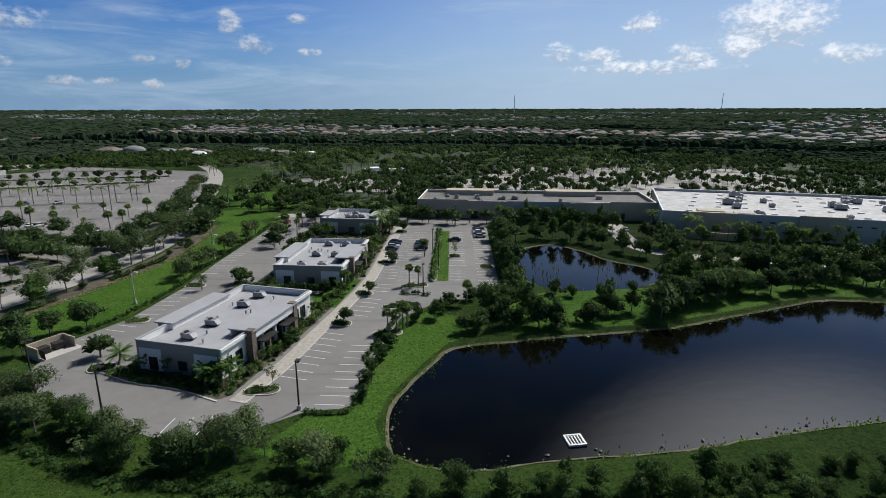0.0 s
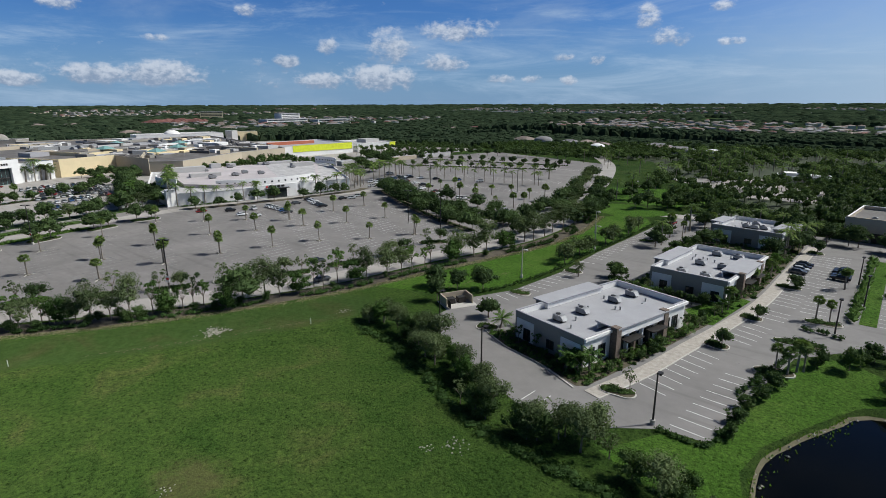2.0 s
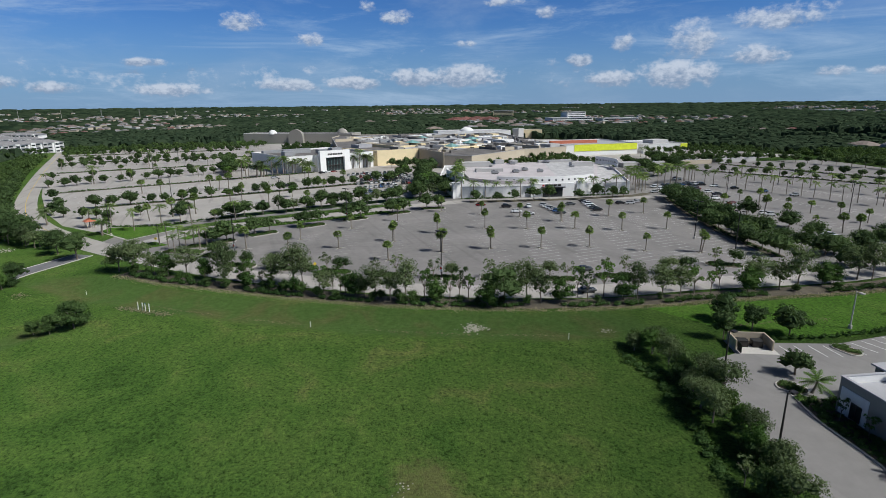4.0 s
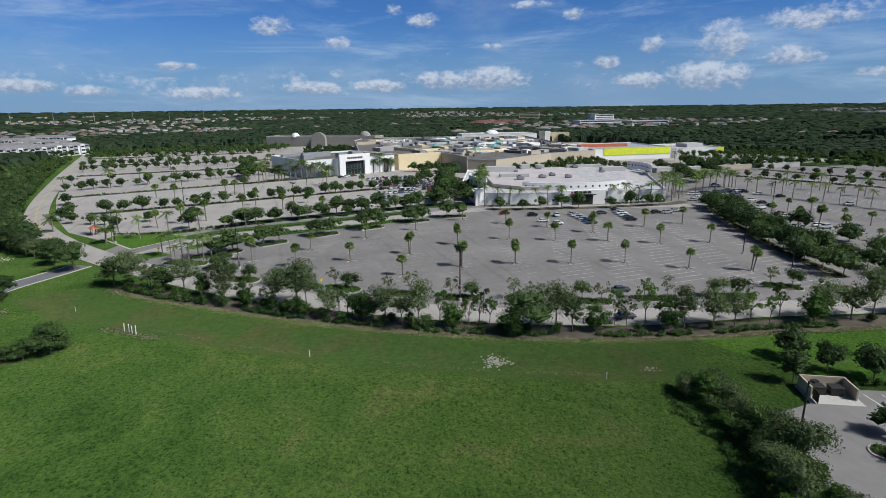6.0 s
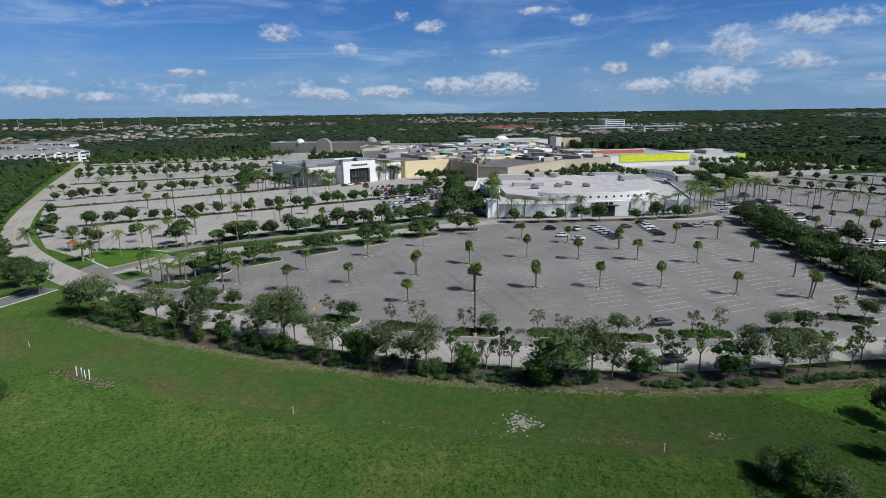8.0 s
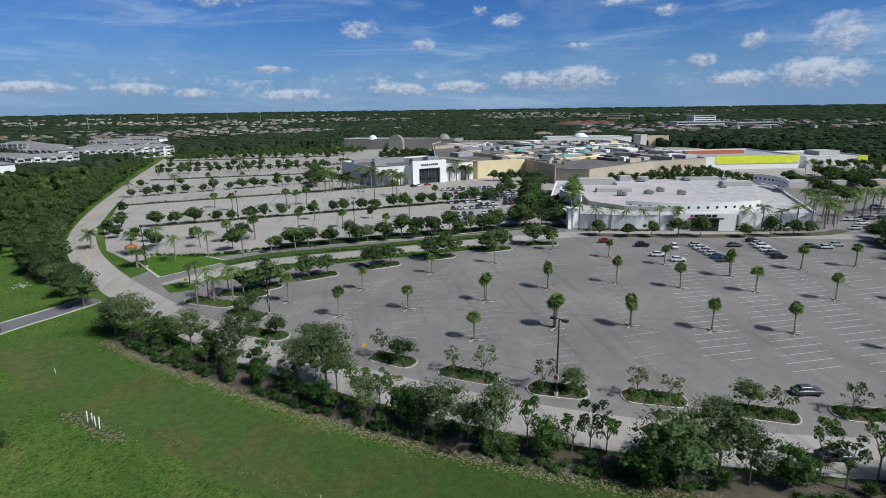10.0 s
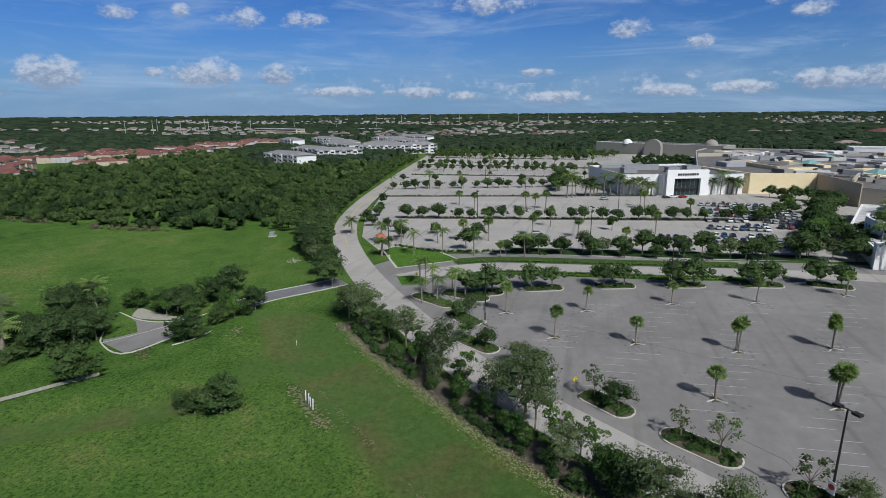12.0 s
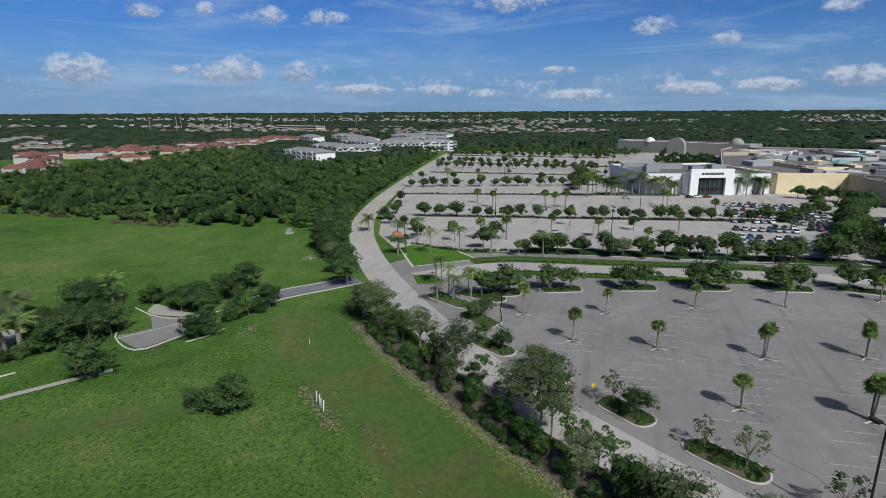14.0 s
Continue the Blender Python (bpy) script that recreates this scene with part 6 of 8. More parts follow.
# ---------------------------------------------------------------- cars
def car_meshes():
    """Bodies (shared by all cars of a colour), glass and wheels."""
    prof = [(-2.2, 0.35), (-2.25, 0.75), (-2.1, 0.95), (-1.0, 1.0), (1.55, 0.98), (2.2, 0.85), (2.25, 0.4)]
    roof = [(-1.75, 0.98), (-1.45, 1.38), (-0.2, 1.46), (0.55, 1.40), (1.15, 0.99)]

    def side(pts, w0, w1, zmid):
        bm = bmesh.new()
        rows_ = []
        for s in (-1, 1):
            rows_.append([bm.verts.new((x, s * (w0 if z < zmid else w1), z)) for x, z in pts])
        n = len(pts)
        for i in range(n - 1):
            bm.faces.new((rows_[0][i], rows_[0][i + 1], rows_[1][i + 1], rows_[1][i]))
        bm.faces.new((rows_[0][-1], rows_[0][0], rows_[1][0], rows_[1][-1]))
        bm.faces.new(rows_[0][::-1])
        bm.faces.new(rows_[1])
        bmesh.ops.recalc_face_normals(bm, faces=bm.faces[:])
        bmesh.ops.bevel(bm, geom=bm.edges[:], offset=0.07, segments=1, affect="EDGES")
        return bm

    out = {}
    for c in CAR_COLOURS:
        out["body", c] = mesh_of("body", side(prof, 0.9, 0.86, 0.9), M["car " + c])
        bm = box(bmesh.new(), -1.3, -0.62, 1.42, 0.45, 0.62, 1.5)
        bmesh.ops.bevel(bm, geom=bm.edges[:], offset=0.03, segments=1, affect="EDGES")
        out["roof", c] = mesh_of("roof", bm, M["car " + c])
    out["cabin"] = mesh_of("cabin_glass", side(roof, 0.82, 0.66, 1.2), M["glass"])
    w = tube(bmesh.new(), [(0, 0, -0.11, 0.33), (0, 0, 0.11, 0.33)], 12)
    bmesh.ops.rotate(w, matrix=Matrix.Rotation(radians(90), 3, "X"), verts=w.verts)
    out["wheel"] = mesh_of("wheel", w, M["tyre"])
    return out


CARS = car_meshes()


def car(x, y, rot, colour=None, group="parked cars", suv=False):
    colour = colour or R.choice(("white", "silver", "black", "dark grey", "white", "silver", "dark grey", "black", "silver", "black", "white", "dark grey", "dark red", "blue"))
    base = thing("car", pose(x, y, 0.05, 0, 0, rot), f"parked {colour} passenger car", "car", group)
    if suv:
        base.scale = (1.02, 1.05, 1.18)
    for n, me, loc in [("body", CARS["body", colour], (0, 0, 0)), ("cabin_glass", CARS["cabin"], (0, 0, 0)), ("roof", CARS["roof", colour], (0, 0, 0))] + [("wheel", CARS["wheel"], (sx * 1.35, sy * 0.82, 0.33)) for sx in (-1, 1) for sy in (-1, 1)]:
        o = new(n, me)
        o.parent, o.location = base, loc
    return base


def car_row(a, b, pitch, rot, fill, group):
    a, b = Vector(a), Vector(b)
    n = int((b - a).length / pitch)
    for i in range(n + 1):
        if R.random() < fill:
            p = a.lerp(b, i / max(1, n))
            car(p.x + R.uniform(-0.2, 0.2), p.y + R.uniform(-0.2, 0.2), rot + R.choice((0, 180)) + R.uniform(-3, 3), None, group, R.random() < 0.4)


g1 = "cars in the main lot"
car(-221, 121, 70, "black", g1, True)
car(-209, 119.5, 75, "white", g1)
car(-217, 130, 160, "white", g1, True)
car(-202.5, 122, 75, "white", g1)
car(-229, 112, 75, "dark red", g1)
for k in range(6):
    car(-217 + 3.6 * k, 138 - 0.6 * k, 75 + R.uniform(-3, 3), ("silver", "white", "silver", "silver", "blue", "dark grey")[k], g1)
for k in range(6):
    car(-218 + 3.9 * k, 160 - 1.4 * k, 75 + R.uniform(-3, 3), ("black", "silver", "white", "white", "dark grey", "black")[k], g1, k == 2)
for x, y, c in ((-207, 172, "black"), (-205, 176, "silver"), (-207, 182, "silver"), (-128, 96, "dark grey"), (-214, 150, "dark grey"), (-113, 86, "dark grey")):
    car(x, y, 78, c, g1)
for a, b, fill in (((-369, 82), (-363, 116), 0.8), ((-363, 80), (-358, 115), 0.85), ((-351, 79), (-346, 114), 0.9), ((-345, 78), (-340, 114), 0.85), ((-334, 76), (-333, 112), 0.8), ((-320, 76), (-322, 110), 0.5), ((-310, 86), (-311, 104), 0.85), ((-304, 74), (-304, 100), 0.6),
                   ((-289, 70), (-290, 94), 0.75), ((-281, 50), (-282, 92), 0.75), ((-270, 36), (-274, 70), 0.25)):
    car_row(a, b, 2.75, -5, fill, "cars in the west lot")
for x, y in ((-384, 66), (-386, 70), (-388, 75), (-330, 38), (-322, 20), (-318, -16), (-372, 34), (-278, 8), (-452, 22)):
    car(x, y, 110 + R.uniform(-6, 6), None, "cars in the west lot")
for a, b in (((-205, 222), (-150, 205)), ((-225, 236), (-190, 226)), ((-240, 222), (-215, 214)), ((-235, 250), (-190, 262)), ((-270, 262), (-230, 240))):
    car_row(a, b, 3.4, 75, 0.45, "cars in the north lot")
for a, b in (((-240, 221), (-238, 251)), ((-226, 209), (-225, 235)), ((-317, 281), (-304, 288))):
    car_row(a, b, 2.9, 75, 0.75, "cars in the north lot")
for x, y, r_ in ((-110, 300, 70), (-118, 318, 72), (-128, 196, 20), (-185, 215, 20)):
    car(x, y, r_, "white", "cars in the north lot")
for k in range(4):
    car(-17.5 + 0.15 * k, 172 + 3.0 * k, 2, ("dark grey", "silver", "black", "black")[k], "cars at the offices")
for k in range(4):
    car(-8, 172 + 3.0 * k, 178, "black", "cars at the offices", k % 2 == 0)
for k in range(5):
    car(12.5, 190 + 3.0 * k, 2, None, "cars at the offices")
car(3.2, 184, 178, "black", "cars at the offices")
for x, y, r_, c in ((-64, 215, 88, "dark red"), (5, 222, 85, "white"), (22, 221, 85, "dark grey"), (27, 220, 85, "white"), (32, 220, 85, "black"), (68, 200, 80, "silver")):
    car(x, y, r_, c, "cars at the shops")

# ---------------------------------------------------------------- office court
WALK_W = [(-34.5, 77.3), (-30.8, 90.1), (-27.8, 106.2), (-24.9, 121.3), (-21.9, 141.7), (-20.6, 175), (-19.2, 207)]
wl = spine(WALK_W, 2)
ribbon("paver_walk", wl, -2.9, 0.0, -0.02, M["paver"], "pale clay paver walk beside the offices", "walk", thick=0.14)
ribbon("walk_kerb", wl, -3.15, -2.9, -0.02, M["kerb"], "concrete kerb of the paver walk", "kerb", thick=0.17)
for k, (a, b) in enumerate((((-28.6, 85.5), (-24.9, 107)), ((-22.6, 112), (-20.2, 127)), ((-19.2, 131), (-18.0, 155)), ((-17.6, 160), (-16.5, 196)))):
    stall_lines("stall_lines", a, b, 2.75, 5.0, -96, False, "white office stall lines", 0.04, "paint")
for a, b in (((-15.8, 76), (-13.6, 98)), ((-8, 140), (-7, 200))):
    stall_lines("stall_lines", a, b, 2.75, 4.8, 92, False, "white office stall lines", 0.04, "paint")
for a, b, s in (((1, 140), (2, 200), -90), ((13.5, 134), (14.5, 205), 90), ((-69.5, 112), (-68, 133), -84), ((-69, 146), (-67.5, 210), -88), ((-73.5, 101), (-70, 110), -84), ((-41, 67.5), (-30, 68.5), 80)):
    stall_lines("stall_lines", a, b, 2.75, 4.8, s, False, "white office stall lines", 0.04, "paint")
for x, y, h, s in ((-30.2, 80.5, 5, 1.0), (-22.5, 109.2, -10, 0.8), (-20.4, 128.6, -8, 0.8), (-17.5, 157, -5, 1.0), (-16.3, 199, -5, 0.8), (-61.6, 88.5, 25, 0.8), (-10.5, 119.6, 5, 1.5), (-12, 103.8, 15, 1.1), (-8, 134.8, 5, 1.2), (-67.5, 110.8, 0, 0.9), (-65.5, 135, 0, 0.9), (3, 164, 0, 0.7), (12, 152, 0, 0.7), (-62, 182, 10, 0.9)):
    island(x, y, h, ISLAND_S, "office court islands", s)
for x, y, k, s in ((-28.8, 82, "sparse", 0.7), (-21.6, 109.2, "oak_low", 0.75), (-19.2, 128.6, "oak_low", 0.75), (-16.2, 157, "oak_low", 0.8), (-16, 199, "oak_low", 0.9), (-64.5, 93, "oak_low", 0.95), (-59.3, 90, "lowpalm", 1.1), (-10, 104, "sabal", 0.85), (-12, 105, "sabal", 0.8), (-9, 106.5, "sabal", 0.85),
                   (-9.5, 136, "sabal", 0.8), (-7, 135, "sabal", 0.8), (-62.5, 132, "date", 0.55), (3, 164, "sparse", 0.8), (-6.5, 164, "sabal", 0.9), (-52.5, 86, "slim", 0.6), (-48.2, 85.4, "slim", 0.62), (-40.5, 82.5, "lowpalm", 1.25), (-38, 82.2, "lowpalm", 1.3), (-36.6, 83.6, "lowpalm", 1.2), (-39, 83, "lowpalm", 1.1),
                   (-30.6, 98, "bush", 0.5), (-31.5, 94.5, "bush", 0.45), (-28.4, 110, "lowpalm", 0.8), (-26, 128, "lowpalm", 1.0), (-25.5, 131, "sabal", 0.8), (-24, 150, "sabal", 0.8), (-22.5, 163, "sabal", 0.85), (-23, 172, "bright", 0.8), (-44, 131.5, "sparse", 0.8), (-52, 133, "bush", 1.1), (-54, 138, "bush", 1.0),
                   (-34, 86, "bush", 0.35), (-43, 128, "lowpalm", 0.9)):
    plant(k, x, y, s, "trees round the offices", 0.05)
row(["oak", "bush"], [(-50, 168), (-48, 180), (-44, 192)], 4.5, 1.5, 0.95, "trees round the offices")
row(["oak", "royal"], [(-24, 180), (-22, 190), (-20, 216)], 5.0, 1.5, 1.0, "trees round the offices")
row(["royal", "oak", "sabal"], [(-58, 176), (-57, 196), (-52, 216), (-44, 222), (-30, 220)], 4.5, 1.6, 1.0, "trees round the offices")
sheet("planting_bed", [(-60, 86.5), (-53, 83.2), (-44, 81), (-36.2, 77.8), (-34.8, 79), (-30.5, 97), (-27.8, 112), (-26, 121), (-30, 122), (-46, 126), (-50, 112), (-57, 90)], 0.09, M["mulch"], "planting bed round the first office", "planting bed")
sheet("office_lawn", [(-29, 119), (-25.6, 119), (-22.6, 140), (-26, 141), (-30, 133), (-33, 125)], 0.10, M["lawn"], "small bright lawn between the offices", "lawn")
sheet("planting_bed", [(-48, 131), (-27, 131), (-22.4, 145), (-21, 176), (-20, 206), (-25, 222), (-48, 222), (-52, 190), (-47, 160)], 0.085, M["mulch"], "planting bed round the offices", "planting bed")
ribbon("bed_kerb", spine([(-61.3, 87.1), (-53.4, 83.2), (-44.4, 80.8), (-36.2, 77.0)], 2), -0.15, 0.15, -0.02, M["kerb"], "kerb along the office bed", "kerb", thick=0.18)
for k in range(30):
    t_ = R.random()
    p, h = along(wl, 6 + 110 * t_, R.uniform(0.5, 2.2))
    shrub(p.x, p.y, R.uniform(0.35, 0.6), 1.0, COVER + SHRUB, "small mixed shrub in the office bed", "shrubs round the offices")


def bed_cover(poly, gaps, count, label):
    """Low mixed planting over a bed, clear of the buildings standing in it."""
    for mat, share in (("groundcover", 0.55), ("bright_leaf", 0.25), ("hedge", 0.2)):
        v, f, b = [], [], []
        while len(b) < count * share:
            x, y = R.uniform(min(p[0] for p in poly), max(p[0] for p in poly)), R.uniform(min(p[1] for p in poly), max(p[1] for p in poly))
            if inside(x, y, poly) and not any(inside(x, y, q) for q in gaps):
                h = R.uniform(0.25, 0.6) if R.random() < 0.85 else R.uniform(0.8, 1.4)
                b.append((x, y, 0.1 + h * 0.4, R.uniform(0.4, 0.75) * (1 if h < 0.7 else 0.8), h * 0.6))
        leaf_shell(v, f, b, len(b) * 22, 0.13, 0.85)
        tagged(new("bed_planting", mesh_from("bed_planting", v, f, M[mat])), label, "plants", kind="stuff")


OFFICE_1 = [(-55, 88), (-38, 83.8), (-29.8, 114.6), (-46.6, 119)]
OFFICE_2 = [(-45, 135), (-26.5, 133.2), (-23.8, 163.4), (-42.2, 165)]
bed_cover([(-60, 86.5), (-53, 83.4), (-44, 81.2), (-36.4, 78.2), (-35, 79), (-30.9, 97), (-28.3, 112), (-26.4, 121), (-30, 122), (-46, 126), (-50, 112), (-57, 90)], [OFFICE_1], 680, "low mixed green planting in the office bed")
bed_cover([(-50, 129.5), (-27, 131), (-22.8, 145), (-21.4, 176), (-20.4, 206), (-25, 212), (-48, 196), (-52, 180), (-47, 160)], [OFFICE_2, [(-47, 197), (-25, 193), (-22, 213), (-43, 217)]], 900, "low mixed green planting in the office bed")
for k in range(26):
    p, h = along(wl, 12 + 100 * k / 26 + R.uniform(-1, 1), R.uniform(1.4, 3.2))
    plant(R.choice(("lowpalm", "slim", "bush", "bush", "sparse")), p.x, p.y, R.uniform(0.35, 0.6), "plants along the office walk", 0.05)
row(["bush", "lowpalm", "oak_low"], [(-51, 128.5), (-42, 130.5), (-31, 129.5)], 3.2, 0.8, 0.6, "plants between the offices")
for k in range(20):
    t_ = k / 20
    shrub(-60 + 24 * t_, 86.8 - 7.5 * t_ + R.uniform(0, 1.5), R.uniform(0.4, 0.6), 0.9, COVER, "low ground cover in the office bed", "shrubs round the offices")
hedge_run("hedge", [(-76, 101), (-75, 106), (-71.6, 118), (-69.8, 135), (-70.2, 151), (-69.5, 185), (-69.5, 210)], 1.5, 1.0, M["hedge"], "clipped hedge along the office lot")
hedge_run("hedge", [(-21.5, 73.6), (-18, 73.3), (-15, 74.3), (-13.6, 84), (-12.8, 98)], 1.5, 0.9, M["hedge"], "clipped hedge at the court edge")
hedge_run("hedge", [(-3.6, 140), (-2.8, 160), (-2.4, 178), (-2.2, 200)], 2.4, 2.2, M["bright_leaf"], "tall bright hedge between the two courts")
sheet("median_lawn", [(-2.2, 139), (0.8, 139), (1.6, 200), (-1.2, 200)], 0.09, M["lawn"], "narrow lawn between the two courts", "lawn")
for a, b in (((-11.5, 121), (-6.5, 120.5)), ((-11, 128.6), (-4, 127.6)), ((-15, 92), (-11, 112))):
    hedge_run("hedge", [a, b], 1.8, 1.2, M["hedge"], "round shrubs at the court edge")
row(["bush"], [(-13.5, 78), (-12.5, 90), (-11, 98)], 5.0, 0.6, 0.55, "bushes at the court edge")
row(["bush", "sabal"], [(-8, 108), (-4, 112), (1, 118), (6, 124)], 3.6, 1.2, 0.8, "bushes at the court edge")
for x, y, s_ in ((-71.2, 141, 0.95), (-72.4, 145, 0.85), (-71.8, 151.5, 0.95), (-70.5, 155.5, 1.0), (-71, 169, 0.95), (-70.6, 174, 0.9), (-70.5, 187, 1.05), (-70.4, 196, 1.0)):
    plant("grey", x, y, s_, "trees along the office lot")
for x, y, s in ((-80, 94, 0.85), (-80.9, 102.8, 0.95), (-76.2, 107.3, 0.9), (-86.8, 101.4, 0.9)):
    plant("oak", x, y, s, "trees by the dumpster enclosure")


def dumpster_enclosure():
    base = thing("dumpster_enclosure", pose(-75.5, 92, 0, 0, 0, 62), "open-topped tan block enclosure for bins", "enclosure")
    for a in ((0, 0, 0.25, 4.2), (0.25, 3.95, 6.5, 4.2), (6.5, 0, 6.75, 4.2)):
        part("wall", box(bmesh.new(), a[0], a[1], -0.1, a[2], a[3], 2.0), M["stucco_tan"], base)
    part("slab", box(bmesh.new(), -0.5, -1.6, -0.05, 7.2, 4.1, 0.09), M["concrete"], base)
    part("gate", box(bmesh.new(), 0.3, -1.8, 0.2, 0.4, -0.1, 1.9), M["metal_dark"], base)
    for k in range(2):
        b = thing("dumpster", pose(*local(base, 1.9 + 2.6 * k, 2.0), 0.09, 0, 0, 62), "dark metal refuse container", "dumpster")
        part("bin", box(bmesh.new(), -0.9, -0.8, 0, 0.9, 0.8, 1.2), M["metal_dark"], b)
        part("lid", box(bmesh.new(), -0.95, -0.85, 1.2, 0.95, 0.85, 1.28), M["tyre"], b)


dumpster_enclosure()
# lawn strips
sheet("swale_lawn", [(-78, 100), (-71, 118), (-70.6, 150), (-70.2, 210), (-80, 226), (-90, 214), (-85, 186), (-83.5, 166), (-86, 146), (-93, 116), (-99, 92)], 0.02, M["lawn"], "bright mown grass strip beside the offices", "lawn")
sheet("pond_lawn", [(-21, 73), (-15, 74), (-12.6, 91), (-9, 112), (-3, 117), (10, 108), (0, 98.5), (-4.5, 89.5), (-9.2, 79), (-10.4, 71), (-8, 62.6), (-16, 60), (-26, 64)], 0.02, M["lawn"], "bright mown grass between court and pond", "lawn")
sheet("pond_lawn_north", [(12, 103), (25, 105.5), (50, 110.5), (65, 116.5), (81, 123), (91, 126.5), (106, 125.5), (130, 140), (104, 150), (70, 150), (58, 134), (30, 130), (16, 128)], 0.02, M["lawn"], "bright mown grass on the pond bank", "lawn")
for pts in ([(-104, 224), (-82, 214), (-70, 232), (-78, 242), (-92, 246), (-110, 240)], [(-112, 248), (-92, 250), (-74, 250), (-66, 272), (-80, 292), (-96, 302), (-122, 290)]):
    sheet("road_lawn", pts, 0.056, M["lawn"], "bright lawn between the roads", "lawn")
row(["oak", "grey", "oak"], [(-91, 190), (-97, 212), (-110, 248), (-126, 290)], 6.5, 2, 1.1, "trees along the ring road")
row(["oak"], [(-96, 236), (-76, 244), (-70, 262), (-66, 280)], 7, 3, 1.0, "trees between the roads")
row(["oak", "royal"], [(-104, 250), (-100, 290), (-108, 320), (-100, 350)], 6, 5, 1.1, "trees between the roads")


# ---------------------------------------------------------------- pond banks and field edge
row(["pine", "bush", "pine"], [(4, 106), (12, 107), (22, 108), (30, 110)], 3.6, 1.6, 0.95, "trees on the pond bank")
row(["pine", "oak"], [(8, 112), (14, 116), (18, 112)], 4, 1.6, 1.0, "trees on the pond bank")
row(["pine", "bush"], [(35, 113), (44, 117), (55, 124), (64, 128), (74, 132)], 4.6, 2.2, 1.0, "trees on the pond bank")
row(["pine", "oak"], [(50, 114), (60, 122), (72, 128), (84, 131), (96, 133), (112, 134), (130, 136)], 4.6, 2.6, 1.1, "trees on the pond bank")
row(["pine", "oak", "pine"], [(58, 134), (66, 140), (78, 142), (92, 141), (110, 142)], 3.6, 3.2, 1.15, "trees on the pond bank")
row(["oak", "pine"], [(62, 150), (74, 156), (92, 152), (112, 150), (130, 144)], 4.2, 3, 1.05, "trees along the service road")
row(["oak", "sabal", "pine"], [(72, 172), (84, 178), (100, 172), (118, 168), (136, 162)], 4.2, 3, 1.1, "trees along the service road")
row(["oak", "royal"], [(70, 186), (78, 192), (94, 186), (112, 178), (128, 174)], 6.0, 2.0, 0.95, "trees along the service road")
row(["pine", "bush", "oak"], [(17.5, 132), (18.5, 150), (19, 168), (20, 186), (22, 200)], 3.4, 1.2, 1.0, "trees beside the small pond")
row(["oak", "pine"], [(26, 184), (36, 188), (48, 182), (56, 172), (60, 160)], 4.2, 2.2, 1.0, "trees beside the small pond")
row(["pine", "bush"], [(26, 130), (34, 127), (42, 126)], 6, 2, 0.8, "trees beside the small pond")
row(["oak", "pine"], [(24, 204), (34, 212), (46, 208), (58, 206), (62, 196)], 4.6, 2.5, 1.05, "trees behind the shops")
row(["oak", "sabal", "oak"], [(-16, 214), (0, 215), (18, 213), (36, 216), (54, 212)], 5.2, 2.0, 1.0, "trees behind the shops")
# reeds in the small pond
v, f = [], []
for k in range(420):
    x, y = R.uniform(22, 62), R.uniform(131, 178)
    if inside(x, y, [(p.x, p.y) for p in POND2]) and (noise.noise((x * 0.12, y * 0.12, 3)) > 0.05):
        i, h = len(v), R.uniform(0.5, 1.3)
        a = R.uniform(0, 3.14)
        v += [(x - 0.12 * math.cos(a), y - 0.12 * math.sin(a), -0.5), (x + 0.12 * math.cos(a), y + 0.12 * math.sin(a), -0.5), (x + R.uniform(-0.2, 0.2), y + R.uniform(-0.2, 0.2), h)]
        f.append((i, i + 1, i + 2))
tagged(new("reeds", mesh_from("reeds", v, f, M["dry_brush"])), "pale dry reeds standing in the small pond", "reeds", kind="stuff")

# south bank and the wild border of the field
row(["bush_n", "pine", "bush_n"], [(-2, 55), (8, 55.5), (20, 56.5), (34, 58), (50, 60), (66, 62), (84, 66), (100, 70)], 4.2, 1.4, 0.66, "bushes on the south bank")
row(["bush_n", "bush_n", "pine"], [(24, 53.5), (40, 55), (58, 56.5), (80, 60)], 4.6, 1.6, 0.72, "bushes on the south bank")
row(["bush_n", "grey_n", "bush_n", "sparse", "bright_n"], [(-84, 74), (-77, 75.5), (-68, 73), (-60, 70), (-52, 66.5), (-46, 63), (-40, 60.5), (-34, 60)], 2.9, 1.7, 0.84, "wild bushes along the field border")
row(["grey_n", "bush_n", "grey_n"], [(-80, 78), (-70, 76), (-60, 72.5), (-50, 68), (-43, 64)], 4.0, 1.4, 0.92, "wild bushes along the field border")
row(["grey_n", "sparse", "bush_n"], [(-34, 61), (-27, 63), (-22, 62), (-16, 59), (-8, 57)], 3.6, 1.0, 0.82, "wild bushes along the field border")
plant("grey_n", -27.5, 66, 0.95)
plant("grey_n", -31, 64, 0.85)
plant("sparse", -35, 64.5, 0.8)
plant("bush_n", -14.5, 62.5, 0.7)
plant("bush_n", -8, 59.5, 0.75)
hedge_run("undergrowth", [(-83, 71), (-70, 70), (-58, 65), (-46, 59.5), (-34, 57), (-18, 56.5), (0, 55), (30, 56.5), (60, 59)], 2.6, 0.8, M["hedge"], "rough dark undergrowth at the field border", 30, 0.15)


